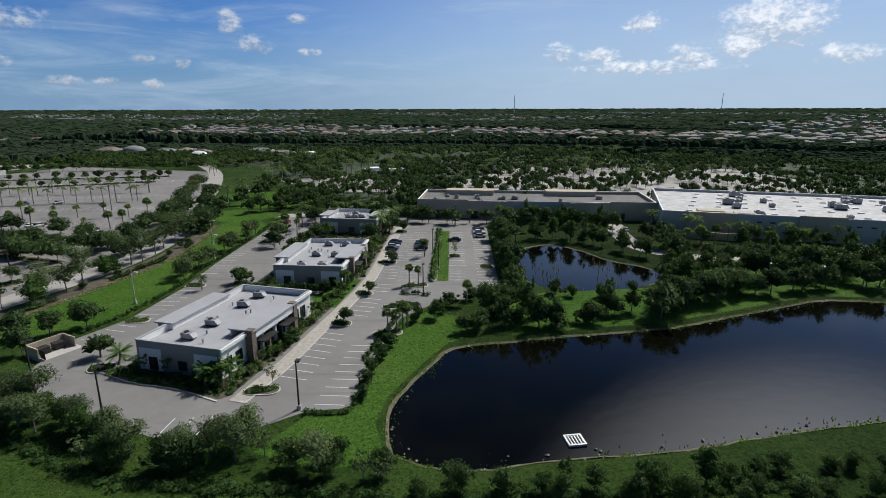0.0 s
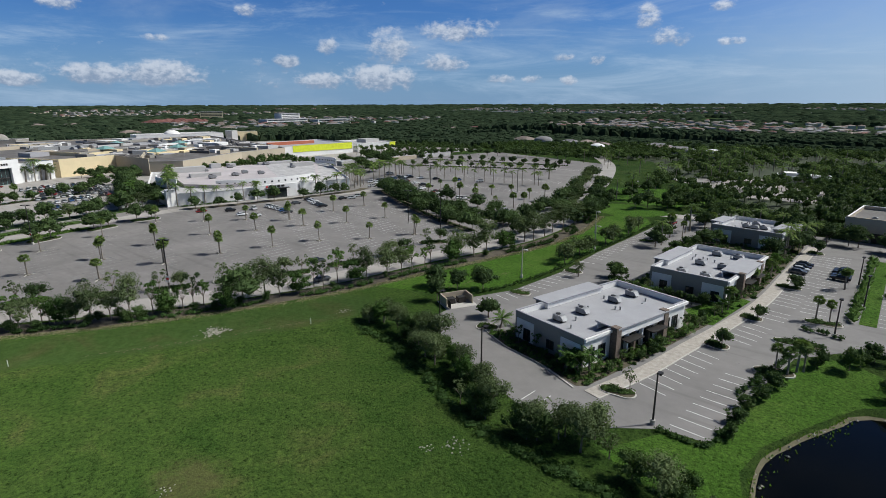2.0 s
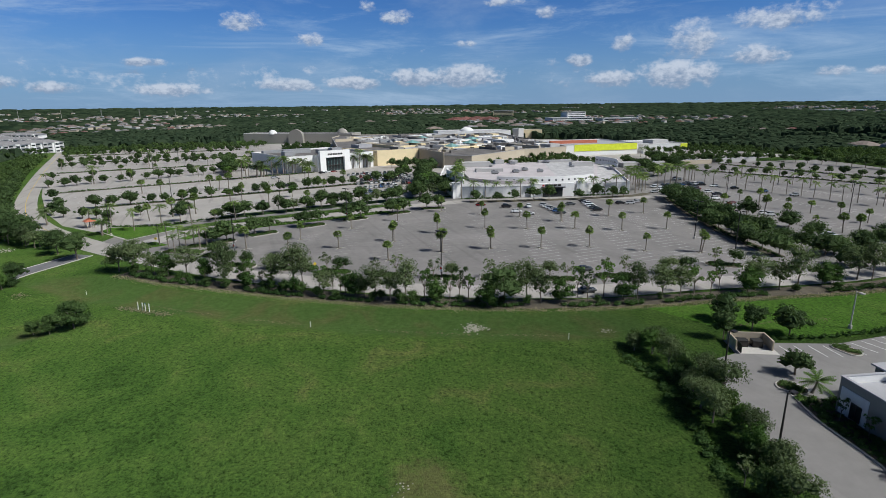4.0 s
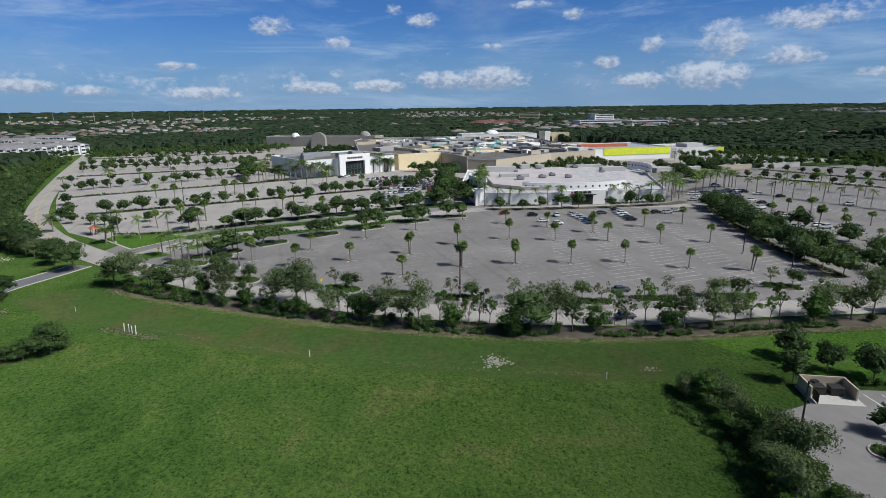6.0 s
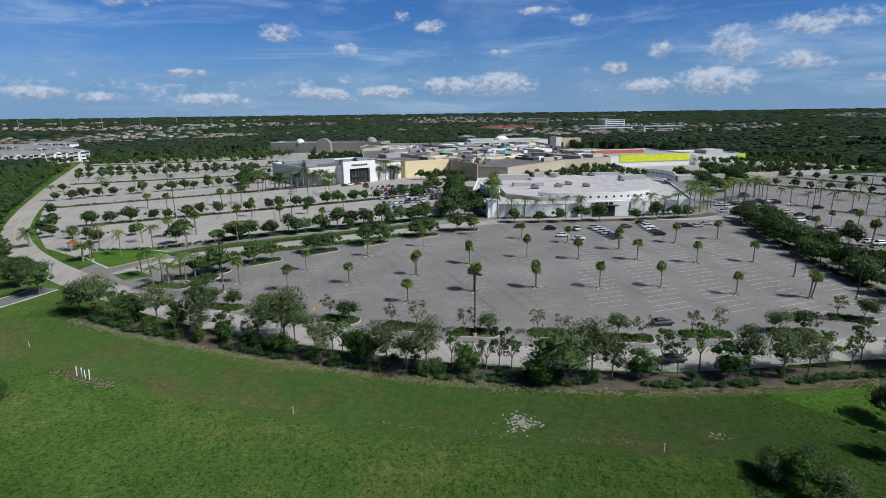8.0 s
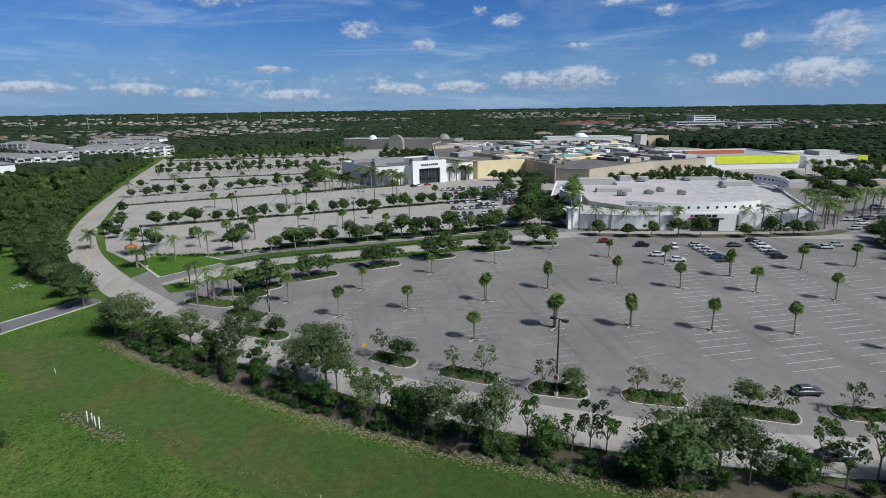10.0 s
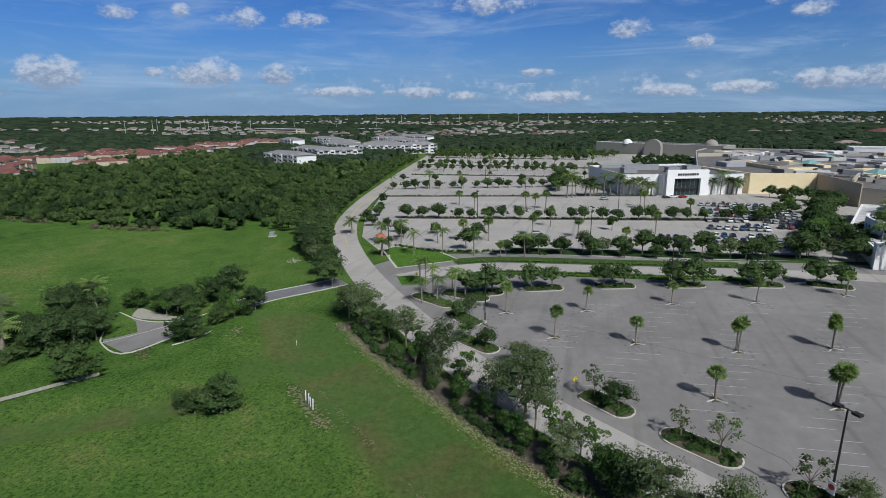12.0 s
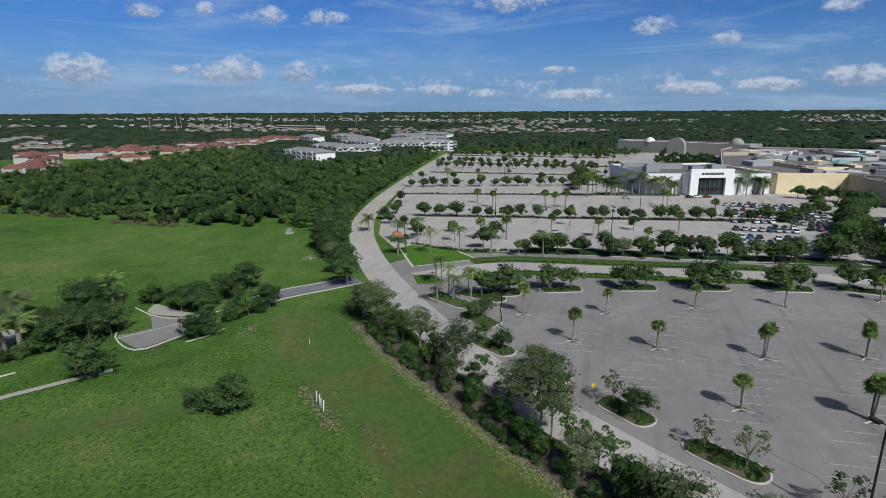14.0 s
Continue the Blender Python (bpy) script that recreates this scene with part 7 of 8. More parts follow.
def rubble(x, y, n, spread, size, label):
    v, f = [], []
    for k in range(n):
        px, py, s = x + R.gauss(0, spread), y + R.gauss(0, spread), size * R.uniform(0.5, 1.3)
        i = len(v)
        z = ground_height(px, py)
        v += [(px + a * s * R.uniform(0.7, 1.2), py + b * s * R.uniform(0.7, 1.2), z + s * 0.3 + c * s * 0.7) for a, b, c in OCTA]
        f += [(i + a, i + b, i + c) for a, b, c in OCTA_F]
    return tagged(new("rock_pile", mesh_from("rock_pile", v, f, M["rock"])), label, "rocks", kind="stuff")


rubble(-105.4, 52, 130, 1.2, 0.22, "low heap of pale rubble in the grass")
rubble(-93.1, 76.1, 40, 0.7, 0.16, "pale rubble round a drain in the grass")
rubble(-220, -63, 50, 1.3, 0.2, "low heap of pale rubble in the grass")
rubble(-41.6, 52.6, 26, 0.9, 0.16, "scattered pale stones in the grass")
rubble(-62.5, 22.7, 14, 0.7, 0.15, "scattered pale stones in the grass")
rubble(-44, 49.4, 14, 0.6, 0.16, "scattered pale stones in the grass")
# pale stones along the pond and the hedge foot
v, f = [], []
for k in range(150):
    p = R.choice(POND)
    q = p + Vector((R.gauss(0, 0.8), R.gauss(0, 0.8)))
    s = R.uniform(0.1, 0.32)
    i = len(v)
    v += [(q.x + a * s * R.uniform(0.7, 1.3), q.y + b * s * R.uniform(0.7, 1.3), -0.28 + c * s * 0.7) for a, b, c in OCTA]
    f += [(i + a, i + b, i + c) for a, b, c in OCTA_F]
tagged(new("bank_stones", mesh_from("bank_stones", v, f, M["rock"])), "pale stones scattered along the pond rim", "rocks", kind="stuff")
v, f = [], []
for k in range(320):
    p, h = along(HEDGE_LINE, R.uniform(28, 235), R.gauss(-1.1, 0.5))
    s = R.uniform(0.03, 0.09)
    i = len(v)
    v += [(p.x + a * s * R.uniform(0.7, 1.3), p.y + b * s * R.uniform(0.7, 1.3), 0.02 + c * s * 0.6) for a, b, c in OCTA]
    f += [(i + a, i + b, i + c) for a, b, c in OCTA_F]
tagged(new("verge_stones", mesh_from("verge_stones", v, f, M["rock"])), "pale stones and dry litter along the hedge foot", "rocks", kind="stuff")

v, f = [], []
for k in range(5200):
    p = R.choice(POND)
    q = p + Vector((R.gauss(0, 1.0), R.gauss(0, 1.0)))
    ins = inside(q.x, q.y, [(c.x, c.y) for c in POND])
    if ins and R.random() < 0.7 or noise.noise((q.x * 0.15, q.y * 0.15, 7.0)) < -0.25:
        continue
    i, a, h = len(v), R.uniform(0, 3.14), R.uniform(-0.08, 0.16)
    z = -0.45 if ins else -0.3
    v += [(q.x - 0.16 * math.cos(a), q.y - 0.16 * math.sin(a), z), (q.x + 0.16 * math.cos(a), q.y + 0.16 * math.sin(a), z), (q.x + R.uniform(-0.2, 0.2), q.y + R.uniform(-0.2, 0.2), z + 0.25 + h)]
    f.append((i, i + 1, i + 2))
tagged(new("bank_grass", mesh_from("bank_grass", v, f, M["tuft"])), "rank grass fringing the pond rim", "grass", kind="stuff")

# floating outlet grate on the pond
def pond_grate():
    base = thing("floating_grate", pose(18.2, 67.2, -0.42, 0, 0, 8), "white square slatted grate floating on the pond", "grate")
    for a in ((-1.3, -1.3, 1.3, -1.05), (-1.3, 1.05, 1.3, 1.3), (-1.3, -1.05, -1.05, 1.05), (1.05, -1.05, 1.3, 1.05)):
        part("frame_bar", box(bmesh.new(), a[0], a[1], -0.1, a[2], a[3], 0.3), M["white_post"], base)
    for k in range(4):
        part("slat", box(bmesh.new(), -0.75 + k * 0.45, -1.05, 0.05, -0.6 + k * 0.45, 1.05, 0.26), M["white_post"], base)
    part("tray", box(bmesh.new(), -1.04, -1.04, -0.1, 1.04, 1.04, 0.02), M["metal_dark"], base)


pond_grate()
# marker posts in the field
for k, (dx, dy) in enumerate(((0, 0), (1.1, 1.0), (1.9, 1.7), (2.8, 2.5))):
    base = thing("marker_post", pose(-142.6 + dx * 0.8, -15.2 + dy, ground_height(-142.6 + dx * 0.8, -15.2 + dy), R.uniform(-3, 3), R.uniform(-3, 3)), "white plastic marker post in the grass", "post", "marker posts")
    part("post", tube(bmesh.new(), [(0, 0, -0.2, 0.09), (0, 0, 1.75, 0.09)], 8), M["white_post" if k != 2 else "stucco_white"], base)
    part("cap", tube(bmesh.new(), [(0, 0, 1.75, 0.13), (0, 0, 1.85, 0.1)], 8), M["white_post" if k != 2 else "blue_sign"], base)
for x, y in ((-91.5, 66.2), (-118, 20), (-165, -30)):
    base = thing("marker_stake", pose(x, y, ground_height(x, y)), "thin white survey stake in the grass", "post", "survey stakes")
    part("stake", tube(bmesh.new(), [(0, 0, -0.1, 0.05), (0, 0, 1.2, 0.05)], 6), M["white_post"], base)
plant("bush_n", -136.2, -26.5, 1.4, label="lone dark bush in the field")
for x, y, s_ in ((-135.2, -30.6, 0.78), (-136, -33.6, 0.72)):
    plant("bush_n", x, y, s_, label="low spreading bush in the field")
plant("bush_n", -139, -58, 1.75, label="dense dark bush by the path")
# gated court
sheet("gated_court", [(-150, -59.3), (-153, -67.8), (-158.6, -73), (-163, -81), (-168, -79), (-165, -70), (-166, -63), (-172, -58), (-178, -56), (-177, -52), (-166, -53), (-158.4, -56)], 0.05, M["asphalt_grey"], "asphalt turning court with a kerb")
ribbon("court_kerb", spine([(-158.4, -55.8), (-149.7, -59.2), (-152.8, -68), (-158.4, -73.2), (-163, -81.2)], 2), -0.14, 0.14, -0.02, M["kerb"], "kerb of the turning court", "kerb", thick=0.18)
ribbon("court_kerb", spine([(-168.2, -79), (-165.3, -70), (-166.2, -63), (-172, -58.2), (-178, -56.2)], 2), -0.14, 0.14, -0.02, M["kerb"], "kerb of the turning court", "kerb", thick=0.18)
ribbon("court_kerb", spine([(-155.6, -52.8), (-160.4, -50.4), (-168, -49.6), (-177, -49.4)], 2), -0.14, 0.14, -0.02, M["kerb"], "kerb of the turning court", "kerb", thick=0.18)
ribbon("gate_strip", spine([(-153, -67.8), (-158, -64.6), (-163.6, -61.6)], 2), -0.16, 0.16, 0.056, M["concrete"], "pale concrete strip across the court", "paving")
sheet("gravel_bed", [(-163.4, -81.6), (-168.6, -79.4), (-166, -71), (-166.8, -64), (-169, -61), (-170, -68), (-172, -76), (-169, -84)], 0.045, M["rock"], "pale gravel bed behind the court", "gravel")
ribbon("footpath", spine([(-112, -74), (-122, -69), (-128.6, -65.6), (-132.3, -63.1), (-136.9, -60), (-141.8, -56.5)], 2), -0.75, 0.75, 0.03, M["rock"], "pale gravel footpath", "path")
ribbon("path_edge", spine([(-126, -84), (-131, -76), (-137, -72), (-144, -72)], 2), -0.35, 0.35, 0.03, M["kerb"], "curved pale edging of a planting bed", "kerb")
for d_ in (-3.5, 3.5):
    ribbon("access_kerb", offset(LINK, d_), -0.13, 0.13, -0.02, M["kerb"], "pale kerb of the access road", "kerb", thick=0.18)
sheet("side_lot", [(-130, -86), (-140, -84), (-150, -88), (-150, -110), (-126, -110)], 0.04, M["asphalt_pale"], "pale lot half hidden by palms")
plant("oak_n", -199, -38.8, 1.5, "large trees at the junction")
plant("grey_n", -179, -24.5, 1.5, "large trees at the junction")
plant("grey_n", -175.6, -20.2, 1.4, "large trees at the junction")
for x, y, k_, s_ in ((-157.6, -51.6, "bush_n", 1.35), (-160, -50.2, "bush_n", 1.1), (-168, -51, "bush_n", 1.15), (-171.5, -49.5, "bright_n", 0.95), (-174, -48.5, "bush_n", 1.1), (-177.5, -48.2, "oak_n", 1.0), (-170, -62, "oak_n", 1.0), (-172.5, -66, "oak_n", 1.15), (-169.5, -66.5, "bright_n", 0.8), (-175, -62, "bush_n", 1.0), (-180, -60, "oak_n", 1.15), (-187.5, -61.5, "oak_n", 1.2)):
    plant(k_, x, y, s_, "trees round the turning court")
row(["oak_n", "bush_n"], [(-152, -76), (-156, -78), (-160, -84)], 3.4, 1.2, 1.15, "trees round the turning court")
row(["bush_n", "oak_n", "bush_n"], [(-143, -76), (-148, -71.5), (-153, -72.5)], 2.7, 1.0, 1.05, "trees round the turning court")
row(["bush_n", "bright_n"], [(-134, -78), (-140, -77), (-146, -80)], 3.4, 1.2, 0.8, "trees round the turning court")
row(["sparse", "bush_n"], [(-166, -86), (-172, -80), (-176, -74)], 4.0, 1.2, 0.75, "trees round the turning court")
row(["bush_n", "dense_n", "oak_n"], [(-147.5, -84), (-149.5, -78.6), (-151, -74), (-154, -70.5)], 2.6, 1.0, 1.05, "trees round the turning court")
for x, y in ((-171.2, -70), (-171.5, -77), (-168, -58), (-176, -54.5), (-179, -64)):
    plant("dense_n", x, y, 0.95, "trees round the turning court")
for x, y in ((-156, -101), (-143, -81), (-161.4, -83.5), (-168.4, -86), (-150, -91), (-142, -84), (-161, -88), (-164, -84.5), (-146, -97), (-136, -86), (-132, -80)):
    plant("date", x, y, 1.35, "date palms by the gate")
row(["oak_n"], [(-209, -46), (-218, -51), (-230, -60), (-244, -68), (-256, -76), (-270, -85)], 7.5, 1.2, 1.1, "trees along the outer road")
row(["oak_n", "bush_n", "grey_n"], [(-222, -54), (-232, -65), (-250, -75), (-267, -84), (-292, -90), (-325, -99), (-358, -108)], 5.2, 1.6, 1.1, "trees along the outer road")
row(["oak", "oak", "bush"], [(-240, -62.5), (-262, -74), (-294, -86), (-347, -100), (-425, -116)], 4.6, 1.0, 1.05, "trees along the outer road")
# worn grass and dry litter in the field
v, f = [], []
for k in range(900):
    p, h = along(HEDGE_LINE, R.uniform(40, 215), -14.5 + R.gauss(0, 0.45) + 1.2 * noise.noise((k * 0.01, 0.0, 3.0)))
    if noise.noise((p.x * 0.06, p.y * 0.06, 11.0)) < -0.05:
        continue
    s_, a_, i = R.uniform(0.06, 0.24), R.uniform(0, 6.283), len(v)
    v += [(p.x + s_ * math.cos(a_ + c) * R.uniform(0.5, 1.3), p.y + s_ * math.sin(a_ + c) * R.uniform(0.5, 1.3), ground_height(p.x, p.y) + 0.03 + R.uniform(0, 0.07)) for c in (0, 1.6, 3.1, 4.7)]
    f.append((i, i + 1, i + 2, i + 3))
tagged(new("dry_litter", mesh_from("dry_litter", v, f, M["dry_brush"])), "line of dry brown litter along the swale", "litter", kind="stuff")
for k_, pts in enumerate(([(-146, -20), (-141, -14), (-136, -8)], [(-166, -45), (-162, -43)], [(-57, 14), (-53, 20)], [(-153, -58), (-149, -54)])):
    v, f = [], []
    for p in curve_points([Vector(q) for q in pts], 0.25):
        for q in range(5):
            x, y, s_ = p.x + R.gauss(0, 0.8), p.y + R.gauss(0, 0.8), R.uniform(0.08, 0.3)
            z = ground_height(x, y) + 0.03
            i = len(v)
            a_ = R.uniform(0, 6.283)
            v += [(x + s_ * math.cos(a_ + c) * R.uniform(0.5, 1.3), y + s_ * math.sin(a_ + c) * R.uniform(0.5, 1.3), z + R.uniform(0, 0.06)) for c in (0, 1.6, 3.1, 4.7)]
            f.append((i, i + 1, i + 2, i + 3))
    tagged(new("dry_litter", mesh_from("dry_litter", v, f, M["dry_brush"])), "dry brown litter scattered in the grass", "litter", kind="stuff")


def utility_box(x, y):
    base = thing("utility_box", pose(x, y, 0, 0, 0, 20), "small grey green utility cabinet on a slab", "utility box")
    part("slab", box(bmesh.new(), -1.6, -1.4, -0.05, 1.6, 1.4, 0.12), M["concrete"], base)
    part("cabinet", box(bmesh.new(), -1.1, -0.9, 0.12, 1.1, 0.9, 1.6), M["metal"], base)
    part("lid", box(bmesh.new(), -1.15, -0.95, 1.6, 1.15, 0.95, 1.68), M["metal"], base)


utility_box(-250.5, -90)
rubble(-221, -64, 12, 1.0, 0.25, "low heap of pale rubble in the grass")


def road_sign(x, y, rot):
    base = thing("road_sign", pose(x, y, 0.1, 0, 0, rot), "yellow diamond road sign on a post", "sign", "road signs")
    part("post", tube(bmesh.new(), [(0, 0, -0.2, 0.04), (0, 0, 2.4, 0.04)], 6), M["metal"], base)
    bm = box(bmesh.new(), -0.4, -0.06, -0.4, 0.4, -0.045, 0.4)
    bmesh.ops.rotate(bm, matrix=Matrix.Rotation(radians(45), 3, "Y"), verts=bm.verts)
    bmesh.ops.translate(bm, vec=(0, 0, 2.1), verts=bm.verts)
    part("plate", bm, M["sign_yellow"], base)


road_sign(-209, -18, -60)
road_sign(-157, 27, -60)


def guard_booth():
    base = thing("guard_booth", pose(-250, -45, 0, 0, 0, 30), "small open booth with a red hipped roof", "booth")
    for sx in (-1.2, 1.2):
        for sy in (-1.2, 1.2):
            part("post", box(bmesh.new(), sx - 0.12, sy - 0.12, -0.1, sx + 0.12, sy + 0.12, 2.6), M["stucco_tan"], base)
    bm = bmesh.new()
    v = [bm.verts.new(p) for p in ((-1.9, -1.9, 2.6), (1.9, -1.9, 2.6), (1.9, 1.9, 2.6), (-1.9, 1.9, 2.6), (0, 0, 3.9))]
    for q in ((0, 1, 4), (1, 2, 4), (2, 3, 4), (3, 0, 4), (3, 2, 1, 0)):
        bm.faces.new([v[i] for i in q])
    part("roof", bm, M["orange"], base, "red hipped roof")


guard_booth()


# ---------------------------------------------------------------- houses and apartments
def hip_roof(bm, w, d, z, h, over=0.6):
    x0, y0, x1, y1 = -over, -over, w + over, d + over
    r = min(x1 - x0, y1 - y0) / 2
    if w >= d:
        top = [(x0 + r, d / 2, z + h), (x1 - r, d / 2, z + h)]
    else:
        top = [(w / 2, y0 + r, z + h), (w / 2, y1 - r, z + h)]
    v = [bm.verts.new(p) for p in ((x0, y0, z), (x1, y0, z), (x1, y1, z), (x0, y1, z), *top)]
    quads = ((0, 1, 5, 4), (1, 2, 5), (2, 3, 4, 5), (3, 0, 4), (3, 2, 1, 0)) if w >= d else ((0, 1, 4), (1, 2, 5, 4), (2, 3, 5), (3, 0, 4, 5), (3, 2, 1, 0))
    for q in quads:
        bm.faces.new([v[i] for i in q])
    return bm


def house_meshes(w, d, wall, roof):
    wm = mesh_of("wall", prism(bmesh.new(), [(0, 0), (w * 0.55, 0), (w * 0.55, -4), (w * 0.95, -4), (w * 0.95, 0), (w, 0), (w, d), (0, d)], -0.2, 3.2), M[wall])
    bm = hip_roof(bmesh.new(), w * 0.4, 5.5, 3.15, 1.6)
    bmesh.ops.translate(bm, vec=(w * 0.55, -4, 0), verts=bm.verts)
    rm = mesh_of("roof", hip_roof(bm, w, d, 3.2, 2.4), M[roof])
    gm = mesh_of("window", box(bmesh.new(), w * 0.1, -0.06, 0.9, w * 0.45, -0.004, 2.3), M["glass"])
    return (("wall", wm), ("roof", rm), ("window", gm))


HOUSES = [house_meshes(18, 12, "stucco_cream", "tile_tan"), house_meshes(16, 13, "stucco_white", "tile_tan"), house_meshes(20, 12, "stucco_white", "roof_slate")]
HOUSES_RED = [house_meshes(16, 13, "stucco_cream", "tile_red"), house_meshes(18, 12, "stucco_white", "tile_red")]


def house(x, y, rot, meshes, label, group, s=1.0):
    base = thing("house", Matrix.LocRotScale((x, y, 0), Euler((0, 0, radians(rot))), Vector((s, s, s))), label, "house", group)
    for n, me in R.choice(meshes):
        o = new(n, me)
        o.parent = base


HOUSE_SPOTS = []


def house_belt(a, b, rows_, n, gap, meshes, label, group, s=1.3):
    """Rows of houses along a line."""
    a, b = Vector(a), Vector(b)
    t = (b - a).normalized()
    w = Vector((-t.y, t.x))
    h = math.degrees(math.atan2(t.y, t.x))
    for r_ in range(rows_):
        for k in range(n):
            if R.random() < 0.25:
                continue
            p = a + (b - a) * ((k + R.uniform(0.1, 0.9)) / n) + w * (r_ * gap + R.uniform(-8, 8))
            house(p.x, p.y, h + R.choice((0, 90, 180, 270)) + R.uniform(-12, 12), meshes, label, group, s * R.uniform(0.85, 1.15))
            HOUSE_SPOTS.append((p.x, p.y))


tan_label = "pale stucco house with a sand coloured tile roof"
red_label = "stucco house with a red clay tile roof"
house_belt((-170, 900), (420, 740), 3, 20, 85, HOUSES, tan_label, "houses beyond the canal", 0.95)
house_belt((-620, 1080), (-200, 1120), 2, 13, 90, HOUSES, tan_label, "houses beyond the canal", 0.95)
house_belt((-420, 585), (-120, 540), 1, 9, 60, HOUSES, tan_label, "houses north of the lots", 1.2)
house_belt((420, 720), (700, 560), 2, 10, 80, HOUSES, tan_label, "houses beyond the canal", 0.95)
house_belt((-1250, -120), (-1350, 420), 2, 15, 95, HOUSES, tan_label, "houses west of the mall")
house_belt((-900, 300), (-1000, 720), 1, 9, 90, HOUSES, tan_label, "houses west of the mall")
def terrace(x, y, rot, n):
    """A row of joined town houses: stepped walls, gabled bays and a broken tiled roof line."""
    base = thing("town_house_row", pose(x, y, 0, 0, 0, rot), "row of pale stucco town houses with red tile roofs", "house", "red roofed town houses")
    wall, roof = bmesh.new(), bmesh.new()
    for k in range(n):
        w, d, h, o = 8.5, 12 + R.uniform(-1, 1), R.choice((5.6, 6.0, 6.4)), R.uniform(-1.5, 1.5)
        box(wall, k * w, o, -0.2, k * w + w - 0.02, o + d, h)
        b2 = hip_roof(bmesh.new(), w - 0.02, d, h, R.uniform(2.0, 2.8), 0.4)
        bmesh.ops.translate(b2, vec=(k * w, o, 0), verts=b2.verts)
        me = bpy.data.meshes.new("tmp")
        b2.to_mesh(me)
        b2.free()
        roof.from_mesh(me)
        bpy.data.meshes.remove(me)
        box(wall, k * w + 1.5, o - 1.6, -0.2, k * w + 5, o - 0.004, h - 1.6)
        if k % 2:
            box(wall, k * w + 5.5, o + 3, h - 0.3, k * w + 7.0, o + 5, h + 1.6)
    part("wall", wall, M["stucco_tan" if R.random() < 0.6 else "stucco_pale"], base)
    part("roof", roof, M["tile_red"], base, "red clay tile roof")
    HOUSE_SPOTS.extend((local(base, q * 8.5, 6)) for q in range(0, n + 1, 2))


for k in range(46):
    q = R.random()
    a = Vector((-352, -398)).lerp(Vector((-800, -452)), q ** 1.1)
    b = Vector((-480, -590)).lerp(Vector((-860, -530)), q)
    p = a.lerp(b, R.random())
    terrace(p.x, p.y, R.choice((30, 38, 120, 128)) + R.uniform(-8, 8), R.choice((3, 4, 5)))
house_belt((-1215, 520), (-1330, 680), 2, 5, 50, HOUSES_RED, red_label, "red roofed houses", 2.2)


def apartment_meshes(L, D, H):
    wall = mesh_of("wall", box(bmesh.new(), 0, 0, -0.2, L, D, H), M["stucco_white"])
    roof = mesh_of("roof", hip_roof(bmesh.new(), L, D, H, 3.0, 1.0), M["roof_slate"])
    parts = [("wall", wall), ("roof", roof)]
    bays = int(L / 9)
    for k in range(bays):
        x0 = (k + 0.15) * L / bays
        parts.append(("bay", mesh_of("bay", box(bmesh.new(), x0, -1.4, -0.2, x0 + L / bays * 0.4, -0.004, H + 0.6), M["stucco_white" if k % 2 else "stucco_pale"])))
        for s in range(3):
            z = 0.9 + s * H / 3
            parts.append(("window", mesh_of("window", box(bmesh.new(), x0 + 0.5, -1.46, z, x0 + L / bays * 0.4 - 0.5, -1.404, z + 1.6), M["glass"])))
            parts.append(("balcony", mesh_of("balcony", box(bmesh.new(), x0 + L / bays * 0.45, -1.2, z - 0.5, x0 + L / bays * 0.8, -0.004, z + 0.5), M["stucco_pale"])))
            parts.append(("window", mesh_of("window", box(bmesh.new(), x0 + L / bays * 0.45, -0.06, z + 0.55, x0 + L / bays * 0.8, -0.004, z + 1.9), M["glass"])))
    return parts


APTS = [apartment_meshes(56, 20, 10.5), apartment_meshes(44, 18, 10.5)]


def apartment(x, y, rot, k=0):
    base = thing("apartment_building", pose(x, y, 0, 0, 0, rot), "white three-storey apartment block with a grey hip roof", "building", "apartment blocks")
    for n, me in APTS[k]:
        o = new(n, me)
        o.parent = base


for x, y, r_, k in ((-524, -272, 62, 0), (-560, -236, 118, 1), (-604, -290, 60, 0), (-640, -228, 112, 0), (-690, -300, 62, 0), (-668, -186, 130, 1), (-700, -250, 70, 0), (-755, -330, 60, 0), (-775, -250, 80, 0), (-830, -390, 60, 0), (-850, -300, 70, 0), (-790, -420, 55, 1), (-910, -280, 75, 0)):
    apartment(x, y, r_, k)


def office_tower(x, y, rot, L, D, H, floors, wall, label):
    base = thing("distant_building", pose(x, y, 0, 0, 0, rot), label, "building")
    part("wall", box(bmesh.new(), 0, 0, -0.2, L, D, H), M[wall], base)
    part("roof", box(bmesh.new(), -0.6, -0.6, H, L + 0.6, D + 0.6, H + 0.9), M["roof_white"], base)
    for k in range(floors):
        z = H * (k + 0.35) / floors
        part("window_band", box(bmesh.new(), 2, -0.2, z, L - 2, -0.004, z + H / floors * 0.42), M["glass"], base)
        part("window_band", box(bmesh.new(), L + 0.004, 2, z, L + 0.2, D - 2, z + H / floors * 0.42), M["glass"], base)
    return base


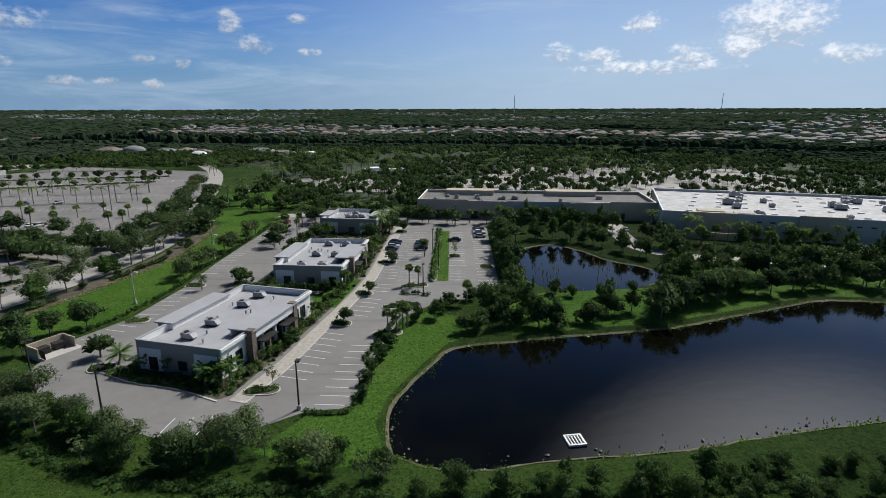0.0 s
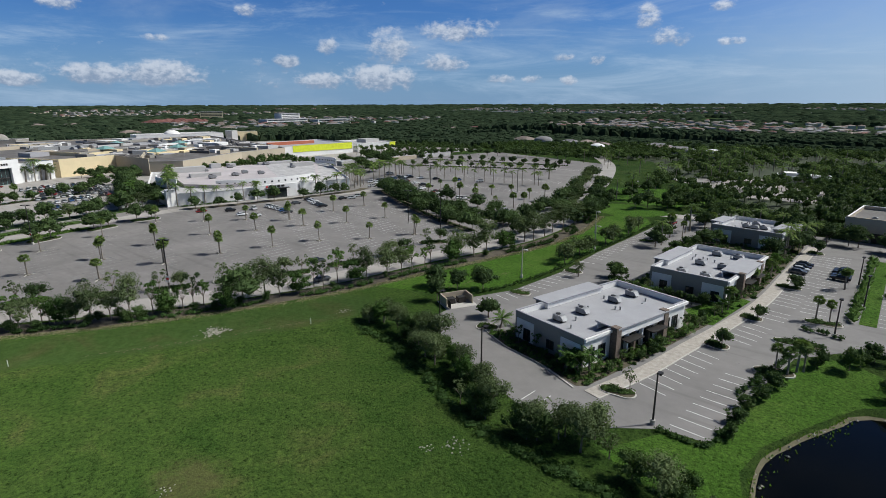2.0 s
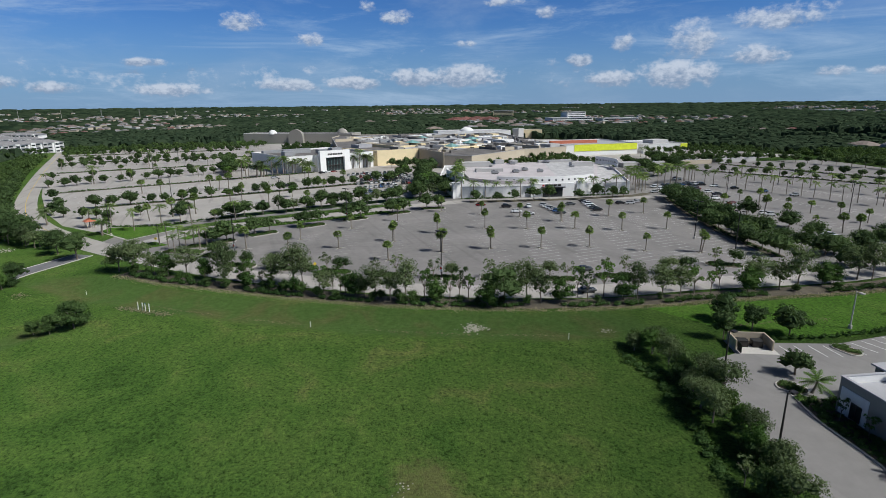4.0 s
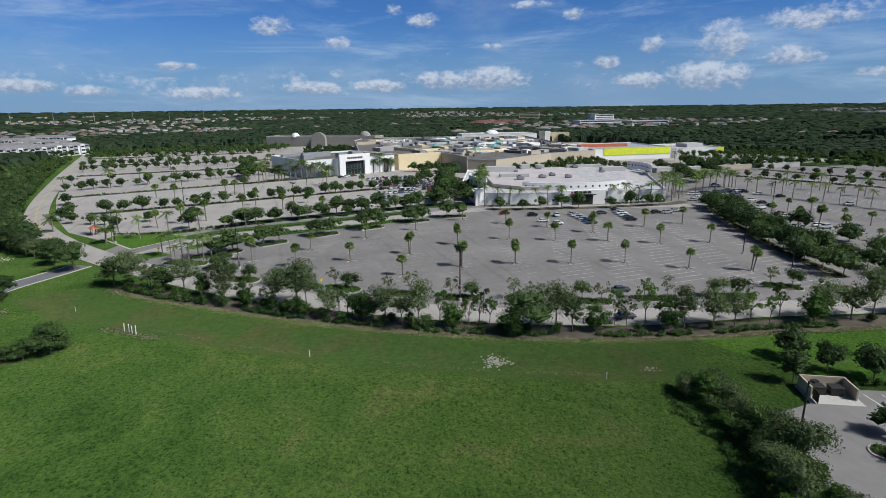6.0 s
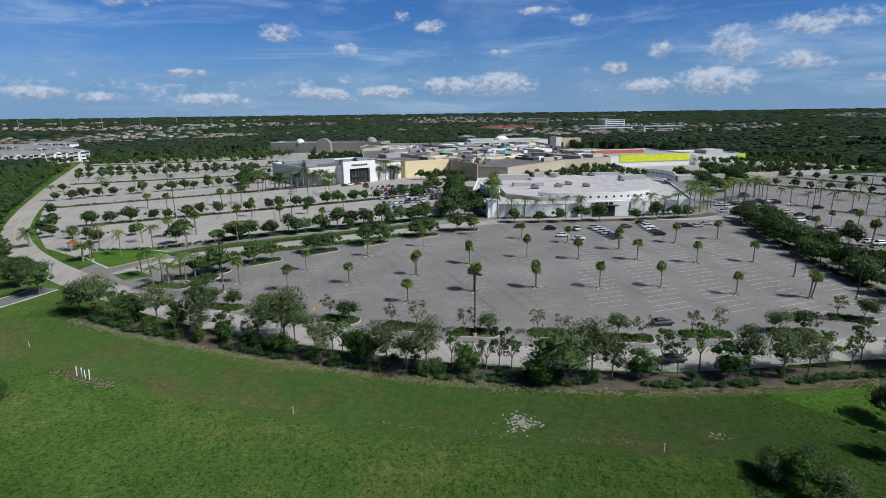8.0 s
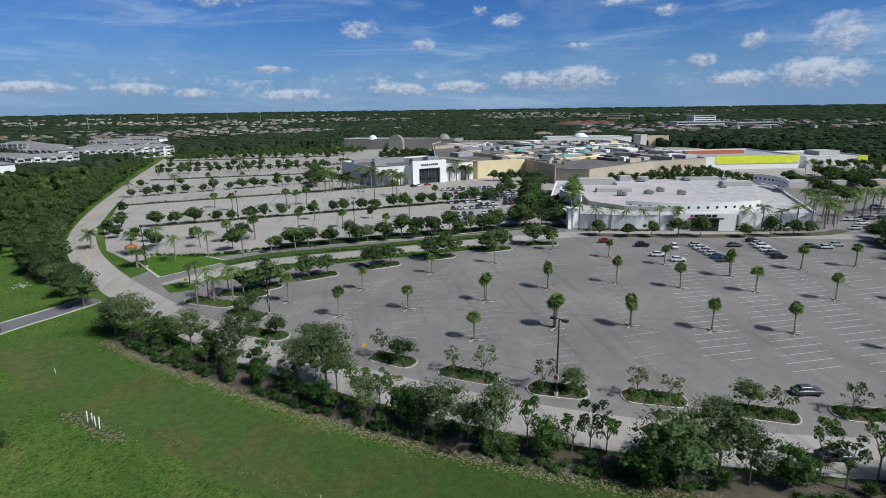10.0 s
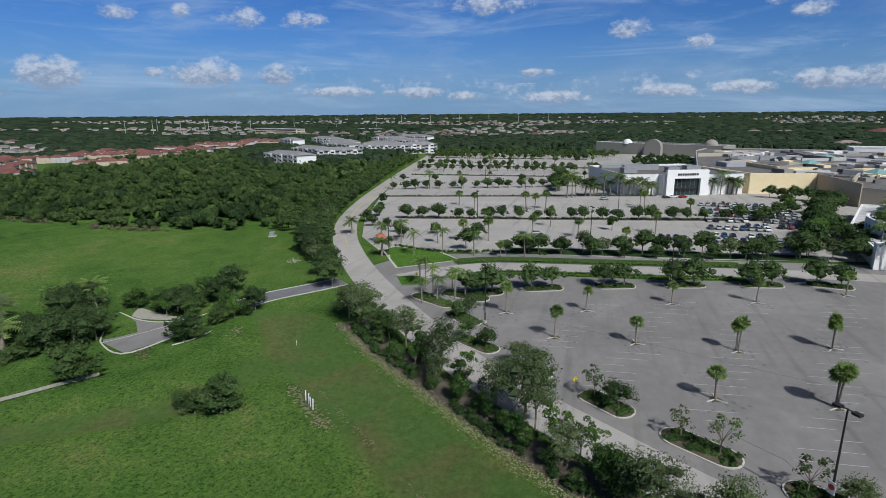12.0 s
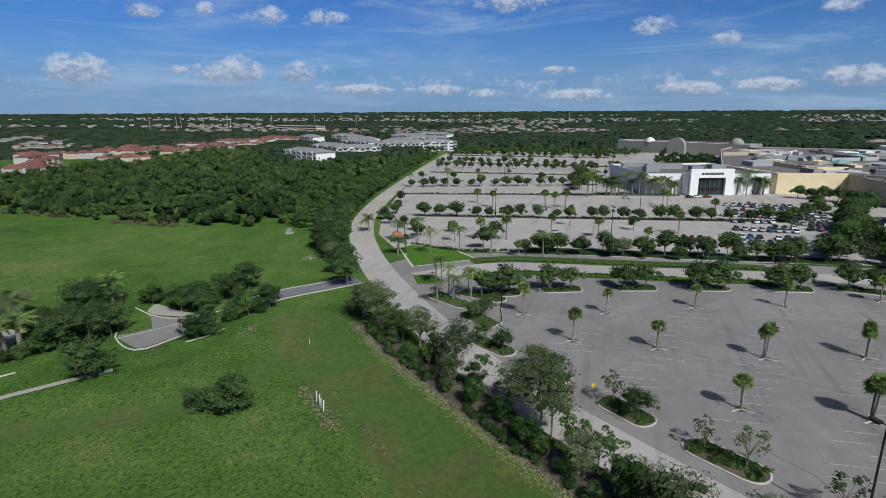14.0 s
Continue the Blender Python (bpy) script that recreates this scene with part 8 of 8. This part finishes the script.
office_tower(-1075, 690, 84, 100, 40, 12, 3, "stucco_white", "long white hospital block among the trees")
office_tower(-1100, 745, 84, 46, 34, 24, 6, "stucco_white", "taller white hospital block")
office_tower(-1040, 800, 84, 90, 36, 10, 2, "stucco_white", "low white hospital wing")
office_tower(-1530, 770, 60, 60, 26, 24, 6, "stucco_cream", "pale mid-rise block among the trees")
office_tower(-1230, -760, 70, 150, 24, 13, 3, "stucco_cream", "long pale block among the trees")
low = flat_store("bank_building", [(0, 0), (26, 0), (26, 16), (0, 16)], 4.6, 3.9, "stucco_pale", "roof_grey", "low pale bank building among the trees", origin=(-52, 362, 0), rot=14)
for a in ((3, 3, 9, 12, 6.2), (12, 2, 20, 7, 5.6)):
    part("raised_roof", box(bmesh.new(), a[0], a[1], 3.8, a[2], a[3], a[4]), M["stucco_white"], low)
office_tower(-1380, -560, 80, 60, 24, 8, 2, "stucco_pale", "low pale hall among the trees")
for k in range(8):
    a = radians(100 + 12.5 * k + R.uniform(-4, 4))
    d = R.uniform(1700, 2900)
    office_tower(-60 + d * math.cos(a), 60 + d * math.sin(a), R.uniform(0, 90), R.uniform(60, 140), 40, R.uniform(8, 13), 2, "stucco_white", "pale distant warehouse among the trees")
for x, y, r_ in ((-315, 556, 10), (-226, 503, 7), (-123, 503, 6)):
    base = thing("domed_pavilion", pose(x, y, 0), "low white pavilion with a shallow dome", "building", "domed pavilions")
    part("wall", tube(bmesh.new(), [(0, 0, -0.2, r_), (0, 0, 4.5, r_)], 16), M["stucco_white"], base)
    dome(base, 0, 0, 4.5, r_ * 1.05, "roof_slate" if r_ > 9 else "stucco_white", "roof", 0.45)


# ---------------------------------------------------------------- distant lines: pylons, masts
def pylon(x, y, h):
    base = thing("power_pole", pose(x, y, 0, 0, 0, R.uniform(0, 90)), "tall pale power line pole", "pole", "power poles")
    part("pole", tube(bmesh.new(), [(0, 0, -0.5, h * 0.016), (0, 0, h, h * 0.01)], 6), M["concrete"], base)
    for q in (0.8, 0.9):
        part("cross_arm", box(bmesh.new(), -h * 0.09, -0.2, h * q, h * 0.09, 0.2, h * q + 0.4), M["concrete"], base)


for k in range(6):
    pylon(-1240 - 60 * k, -1050 + 95 * k, 38)
for k in range(6):
    pylon(-2100 - 20 * k, -700 + 110 * k, 40)
for k in range(5):
    pylon(-1050 - 14 * k, -960 + 60 * k, 36)
base = thing("radio_mast", pose(370, 3000, 0), "thin far radio mast", "mast", "radio masts")
part("mast", tube(bmesh.new(), [(0, 0, 0, 2.0), (0, 0, 110, 1.2)], 6), M["concrete"], base)
base = thing("radio_mast", pose(1330, 2700, 0), "thin far radio mast", "mast", "radio masts")
part("mast", tube(bmesh.new(), [(0, 0, 0, 2.0), (0, 0, 110, 1.2)], 6), M["concrete"], base)


# ---------------------------------------------------------------- distant country
SPOTS = {}
for x, y in HOUSE_SPOTS:
    SPOTS.setdefault((int(x // 40), int(y // 40)), []).append((x, y))
MALL_AREA = [(-120, 200), (-150, 420), (-330, 470), (-620, 400), (-720, 180), (-700, 30), (-700, -185), (-500, -170), (-300, -130), (-200, -20), (-60, 60), (-60, 240)]
FIELD_AREA = [(-262, -97), (-252, -118), (-249, -143), (-247, -171), (-251, -206), (-249, -245), (-270, -340), (100, -340), (200, 60), (140, 150), (170, 220), (100, 262), (-14, 262), (-60, 245), (-60, 60), (-200, -20), (-250, -80)]
FOREST = [(-262, -97), (-252, -118), (-249, -143), (-247, -171), (-251, -206), (-249, -245), (-270, -330), (-340, -390), (-440, -415), (-560, -470), (-640, -430), (-590, -330), (-520, -290), (-500, -215), (-545, -190), (-500, -142), (-420, -124), (-340, -114), (-290, -102)]


SHOPS_AREA = [(-160, 440), (-60, 240), (-10, 262), (180, 226), (345, 290), (300, 440), (230, 500), (40, 600), (-180, 600), (-330, 520), (-330, 440)]


def village(x, y):
    """Where the far country is built over with small houses."""
    return math.hypot(x + 60, y - 60) > 850 and noise.noise((x * 0.0016 + 3, y * 0.0016, 8.0)) > 0.02


def far_gap(x, y):
    if inside(x, y, SHOPS_AREA) or (-220 < x < 0 and 200 < y < 470):
        return True
    if inside(x, y, MALL_AREA) or inside(x, y, FIELD_AREA) or inside(x, y, FOREST):
        return True
    i, j = int(x // 40), int(y // 40)
    for a in (-1, 0, 1):
        for b in (-1, 0, 1):
            for hx, hy in SPOTS.get((i + a, j + b), ()):
                if (hx - x) ** 2 + (hy - y) ** 2 < 15 ** 2:
                    return True
    return noise.noise((x * 0.006, y * 0.003, 2.0)) > 0.34


def lowered(x, y):
    """Garden trees stay low near houses; the canal belt stands high."""
    if village(x, y):
        return 0.42
    if CANAL_BELT and inside(x, y, CANAL_BELT):
        return 1.7
    i, j = int(x // 40), int(y // 40)
    return 0.6 if any((i + a, j + b) in SPOTS for a in (-2, -1, 0, 1, 2) for b in (-2, -1, 0, 1, 2)) else 1.0


CANAL_BELT = [(-520, 700), (-200, 672), (40, 655), (200, 555), (380, 515), (700, 430), (710, 470), (390, 560), (210, 600), (60, 700), (-200, 720), (-520, 745)]


def far_country():
    """Woods out to the horizon: uneven canopy clumps, larger with distance."""
    ring = [(math.cos(a), math.sin(a)) for a in (0, 1.257, 2.513, 3.770, 5.027)]
    for lo, hi, div, sub in ((330, 1300, 66, 2), (1300, 4850, 66, 1)):
        v, f = [], []
        r = float(lo)
        while r < hi:
            s = max(6.5, r / div)
            n = int(3.65 * r / s)
            for k in range(n):
                a = radians(48) + 3.65 * (k + R.random()) / n
                rr = r + R.uniform(-0.6, 0.6) * s
                x, y = -60 + rr * math.cos(a - 0.2), 60 + rr * math.sin(a - 0.2)
                if far_gap(x, y):
                    continue
                low = lowered(x, y)
                band = 0.75 + 0.6 * noise.noise((x * 0.004 + 7, y * 0.004, 5.0))
                for q in range(sub):
                    px, py = x + R.uniform(-0.5, 0.5) * s, y + R.uniform(-0.5, 0.5) * s
                    w, h = s * R.uniform(0.5, 0.85) * (1.25 if sub == 1 else 1.0), (R.uniform(5.5, 8.5) * band * (1 - 0.75 * ease((rr - 900) / 2600)) + 1.5) * low + rr * rr * 1.65e-6
                    i = len(v)
                    v.append((px + R.uniform(-0.2, 0.2) * w, py + R.uniform(-0.2, 0.2) * w, h))
                    for lvl, t in ((0.86, 0.62), (0.1, 1.0)):
                        for c, sn in ring:
                            j = R.uniform(0.55, 1.35)
                            v.append((px + c * w * t * j, py + sn * w * t * j, h * lvl * R.uniform(0.8, 1.15)))
                    for m in range(5):
                        f.append((i, i + 1 + m, i + 1 + (m + 1) % 5))
                        f.append((i + 1 + m, i + 6 + m, i + 6 + (m + 1) % 5, i + 1 + (m + 1) % 5))
            r += s * 0.92
        me = mesh_from("far_woods", v, f, M["far_woods"])
        me.polygons.foreach_set("use_smooth", [sub == 1] * len(me.polygons))
        tagged(new("far_woods", me), "dark distant woods stretching to the horizon", "woods", kind="stuff")


far_country()


def far_houses():
    """Hundreds of small far houses, walls and hipped roofs, too small to tell apart."""
    for wall, roof, n in (("stucco_pale", "tile_tan", 1300), ("stucco_tan", "roof_slate", 800), ("stucco_tan", "tile_red", 360)):
        wv, wf, rv, rf = [], [], [], []
        c = 0
        while c < n:
            a, d = radians(R.uniform(20, 245)), 850 + 2400 * R.random() ** 1.3
            x, y = -60 + d * math.cos(a), 60 + d * math.sin(a)
            if not village(x, y):
                continue
            c += 1
            s, t = R.uniform(4.5, 7.5), R.uniform(0, 3.14)
            ex, ey = Vector((math.cos(t), math.sin(t))), Vector((-math.sin(t), math.cos(t)))
            h = 4.0 + d * d * 1.65e-6
            q = [Vector((x, y)) + ex * (i * s) + ey * (j * s * 0.7) for i, j in ((-1, -1), (1, -1), (1, 1), (-1, 1))]
            k = len(wv)
            wv += [(p.x, p.y, -0.5) for p in q] + [(p.x, p.y, h) for p in q]
            wf += [(k + i, k + (i + 1) % 4, k + 4 + (i + 1) % 4, k + 4 + i) for i in range(4)]
            k = len(rv)
            o = [Vector((x, y)) + ex * (i * s * 1.08) + ey * (j * s * 0.78) for i, j in ((-1, -1), (1, -1), (1, 1), (-1, 1))]
            top = [Vector((x, y)) + ex * (i * s * 0.35) for i in (-1, 1)]
            rv += [(p.x, p.y, h) for p in o] + [(p.x, p.y, h + s * 0.26) for p in top]
            rf += [(k, k + 1, k + 5, k + 4), (k + 1, k + 2, k + 5), (k + 2, k + 3, k + 4, k + 5), (k + 3, k, k + 4)]
        base = thing("far_houses", pose(0, 0, 0), "scattered pale far houses among low trees", "houses", kind="stuff")
        for nm, vv, ff, mm in (("walls", wv, wf, wall), ("roofs", rv, rf, roof)):
            o = tagged(new(nm, mesh_from(nm, vv, ff, M[mm])), kind="stuff")
            o.parent = base


far_houses()


def lobes_mesh(verts, faces, blobs):
    """Uneven rounded leaf masses (x, y, z, rx, rz)."""
    bm = bmesh.new()
    bmesh.ops.create_icosphere(bm, subdivisions=1, radius=1.0)
    ball = np.array([tuple(q.co) for q in bm.verts])
    tri = [tuple(q.index for q in p.verts) for p in bm.faces]
    bm.free()
    for x, y, z, rx, rz in blobs:
        p = np.array((x, y, z)) + ball * np.array((rx, rx, rz)) * rng.uniform(0.62, 1.08, (len(ball), 1))
        i = len(verts)
        verts.extend(map(tuple, p.tolist()))
        faces.extend((i + a, i + b, i + c) for a, b, c in tri)


def forest():
    """Scrub woodland: uneven crowns of several lobes, tall ones over low ones, in three leaf tones."""
    for x0, x1, space, lobes in ((-400, -235, 6.6, 4), (-660, -400, 8.4, 3)):
        crowns = {"woods": [], "oak": [], "woods_light": []}
        for k in range(int((x1 - x0) * 410 / space ** 2 * 1.25)):
            px, py = R.uniform(x0, x1), R.uniform(-505, -95)
            if not inside(px, py, FOREST):
                continue
            n = noise.noise((px * 0.03, py * 0.03, 0))
            tall = R.random()
            h = 3.4 + 5.0 * tall ** 3 + 2.4 * n
            w = (1.5 + 1.7 * R.random() + 1.8 * tall ** 3) * space / 6.0
            tone = R.random() + 0.5 * noise.noise((px * 0.02, py * 0.02, 6.0))
            to = crowns["woods_light" if tone > 0.80 else "oak" if tone < 0.26 else "woods"]
            to.append((px, py, h * 0.48, w * 0.8, h * 0.46))
            for q in range(lobes):
                t, o = 6.283 / lobes * q + R.uniform(-0.5, 0.5), w * R.uniform(0.45, 0.75)
                to.append((px + o * math.cos(t), py + o * math.sin(t), h * R.uniform(0.42, 0.84), w * R.uniform(0.36, 0.56), w * R.uniform(0.34, 0.54)))
        for mat, blobs in crowns.items():
            v, f = [], []
            lobes_mesh(v, f, blobs)
            leaf_shell(v, f, blobs, len(blobs) * 46, 0.27, 0, jitter=0.8)
            tagged(new("woodland", mesh_from("woodland", v, f, M[mat + "_far" if mat == "oak" else mat])), "dense green scrub woodland beside the field", "woods", kind="stuff")


forest()
# dry scrub at the woodland edge
v, f = [], []
b = [(p.x + R.uniform(-2, 1), p.y + R.uniform(-2, 2), 0.9, R.uniform(0.6, 1.7), R.uniform(0.6, 1.7)) for p in spine([(-249, -245), (-249, -206), (-245, -171), (-247, -143), (-250, -125)], 1.6) if noise.noise((p.x * 0.05, p.y * 0.05, 2.0)) > -0.22]
leaf_shell(v, f, b, len(b) * 60, 0.22, 0.5)
tagged(new("dry_scrub", mesh_from("dry_scrub", v, f, M["dry_brush"])), "grey dry scrub at the woodland edge", "scrub", kind="stuff")
# belts of trees behind the strip and round the lots
def tree_belt(poly, step, gap, label, size=0.66, per=9, tall=1.0):
    v, f, blobs = [], [], []
    xs, ys = [p[0] for p in poly], [p[1] for p in poly]
    x = min(xs)
    while x < max(xs):
        y = min(ys)
        while y < max(ys):
            px, py = x + R.uniform(-0.5, 0.5) * step, y + R.uniform(-0.5, 0.5) * step
            if inside(px, py, poly) and noise.noise((px * 0.025, py * 0.025, 9.0)) < gap:
                h, w = R.uniform(4.4, 7.8) * tall, R.uniform(1.8, 3.0)
                for q in range(3):
                    blobs.append((px + R.uniform(-1.4, 1.4), py + R.uniform(-1.4, 1.4), h * R.uniform(0.55, 0.75), w * R.uniform(0.6, 0.9), h * 0.25))
                blobs.append((px, py, h * 0.3, 0.25, h * 0.3))
            y += step
        x += step
    leaf_shell(v, f, blobs, int(len(blobs) * per * 1.5), size * 0.8, 0.8, jitter=0.4)
    return tagged(new("tree_belt", mesh_from("tree_belt", v, f, M["woods"])), label, "trees", kind="stuff")


tree_belt([(-10, 262), (180, 232), (330, 300), (260, 470), (60, 520), (-60, 430)], 7.0, 0.24, "dark shade trees round the lots behind the shops")
tree_belt([(-150, 440), (-60, 300), (-10, 300), (0, 420), (-60, 520), (-250, 520)], 6.5, 0.15, "dark shade trees among the buildings")
tree_belt([(-100, 255), (-60, 245), (-14, 264), (-10, 300), (-60, 300), (-110, 340)], 6.5, 0.1, "dark shade trees among the roads")
tree_belt([(-58, 223), (-44, 224), (-24, 221), (-14, 214), (-13, 262), (-60, 246)], 5.2, 0.3, "dense dark shade trees behind the offices", 0.36, 22, 1.1)
tree_belt([(-30, 210), (-21, 208), (-17, 226), (-28, 226)], 4.6, 0.8, "dense dark shade trees behind the offices", 0.36, 22, 1.25)
tree_belt([(-82, 240), (-66, 244), (-62, 262), (-72, 284), (-86, 262)], 5.6, 0.1, "shade trees between the roads", 0.4, 18, 1.05)
tree_belt([(-330, 440), (-170, 425), (-150, 470), (-330, 520)], 7, 0.3, "dark shade trees beyond the lots")
tree_belt([(-700, -150), (-640, -143), (-640, 40), (-700, 60)], 7, 0.3, "dark shade trees beyond the lots")
tree_belt([(-560, 60), (-455, 60), (-460, 90), (-640, 115), (-640, 60)], 7, 0.2, "dark shade trees behind the store")
tree_belt([(-560, -300), (-500, -215), (-545, -190), (-690, -150), (-800, -200), (-850, -420), (-700, -440), (-600, -340)], 9, 0.0, "garden trees among the apartment blocks")
tree_belt([(-330, 440), (-330, 520), (-180, 600), (40, 600), (230, 500), (300, 440), (345, 290), (300, 280), (250, 440), (60, 520), (-60, 520), (-160, 440)], 6.5, 0.3, "dark shade trees along the canal road")
tree_belt([(-370, 180), (-300, 240), (-322, 262), (-400, 268), (-400, 220)], 6.5, 0.25, "shade trees behind the white store")
tree_belt([(-400, 352), (-330, 300), (-322, 330), (-330, 440), (-400, 470), (-470, 420), (-455, 362)], 7, 0.1, "shade trees beside the unfinished store")
tree_belt([(-262, -73), (-292, -84), (-345, -98), (-424, -114), (-511, -130), (-600, -145), (-600, -162), (-511, -148), (-424, -130), (-345, -118), (-292, -105), (-258, -94)], 4.4, 0.9, "dense trees along the outer road", 0.42, 16, 1.0)
sheet("mall_pavement", [(-250, 205), (-345, 120), (-700, -140), (-720, 180), (-620, 400), (-330, 460), (-330, 316), (-320, 255)], 0.014, M["asphalt_pale"], "pale asphalt round the mall")
sheet("shops_lot", [(10, 268), (120, 256), (230, 300), (220, 410), (60, 430), (0, 330)], 0.02, M["asphalt_pale"], "pale parking lot behind the shops")
sheet("north_lot_far", [(-60, 300), (-20, 300), (-10, 350), (-60, 380), (-110, 350)], 0.02, M["asphalt_pale"], "pale parking lot among the trees")
ribbon("north_road", spine([(92, 262), (98, 330), (128, 420), (150, 500)], 6), -4, 4, 0.03, M["asphalt_pale"], "pale straight road between palms", "road")

# ground under the northern trees, coloured dark for their shade, and the palms that stand over them
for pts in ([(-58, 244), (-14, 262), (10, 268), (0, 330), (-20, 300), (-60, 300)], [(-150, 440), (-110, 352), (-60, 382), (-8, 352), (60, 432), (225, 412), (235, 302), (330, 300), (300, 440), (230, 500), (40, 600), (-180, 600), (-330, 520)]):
    sheet("woods_ground", pts, 0.018, M["tree_shade_floor"], "ground under the trees, their shade painted in dark", "ground")


def palm_grove(poly, n, label):
    """Crowded far palms, too many to count, in one trunk mesh and one crown mesh."""
    base = thing("palm_grove", pose(0, 0, 0), label, "palms", kind="stuff")
    protos = KINDS["royal"][2]
    out = {"trunks": ([], [], M["palm_bark"]), "crowns": ([], [], M["palm"])}
    while n:
        x, y = R.uniform(min(p[0] for p in poly), max(p[0] for p in poly)), R.uniform(min(p[1] for p in poly), max(p[1] for p in poly))
        if not inside(x, y, poly):
            continue
        n -= 1
        m = Matrix.LocRotScale((x, y, 0), Euler((0, 0, R.uniform(0, 6.28))), Vector((1, 1, 1)) * R.uniform(0.85, 1.25))
        for (vv, ff, _), me in zip(out.values(), R.choice(protos)):
            i = len(vv)
            vv += [tuple(m @ q.co) for q in me.vertices]
            ff += [tuple(i + q for q in p.vertices) for p in me.polygons]
    for nm, (vv, ff, mat) in out.items():
        o = tagged(new(nm, mesh_from(nm, vv, ff, mat)), kind="stuff")
        o.parent = base


palm_grove([(-200, 400), (-110, 340), (-60, 300), (-40, 330), (0, 420), (20, 520), (-120, 520)], 90, "tall feather palms crowded along the northern roads")
palm_grove([(-20, 400), (30, 340), (140, 300), (220, 420), (160, 540), (40, 520)], 70, "tall feather palms crowded round the shops")
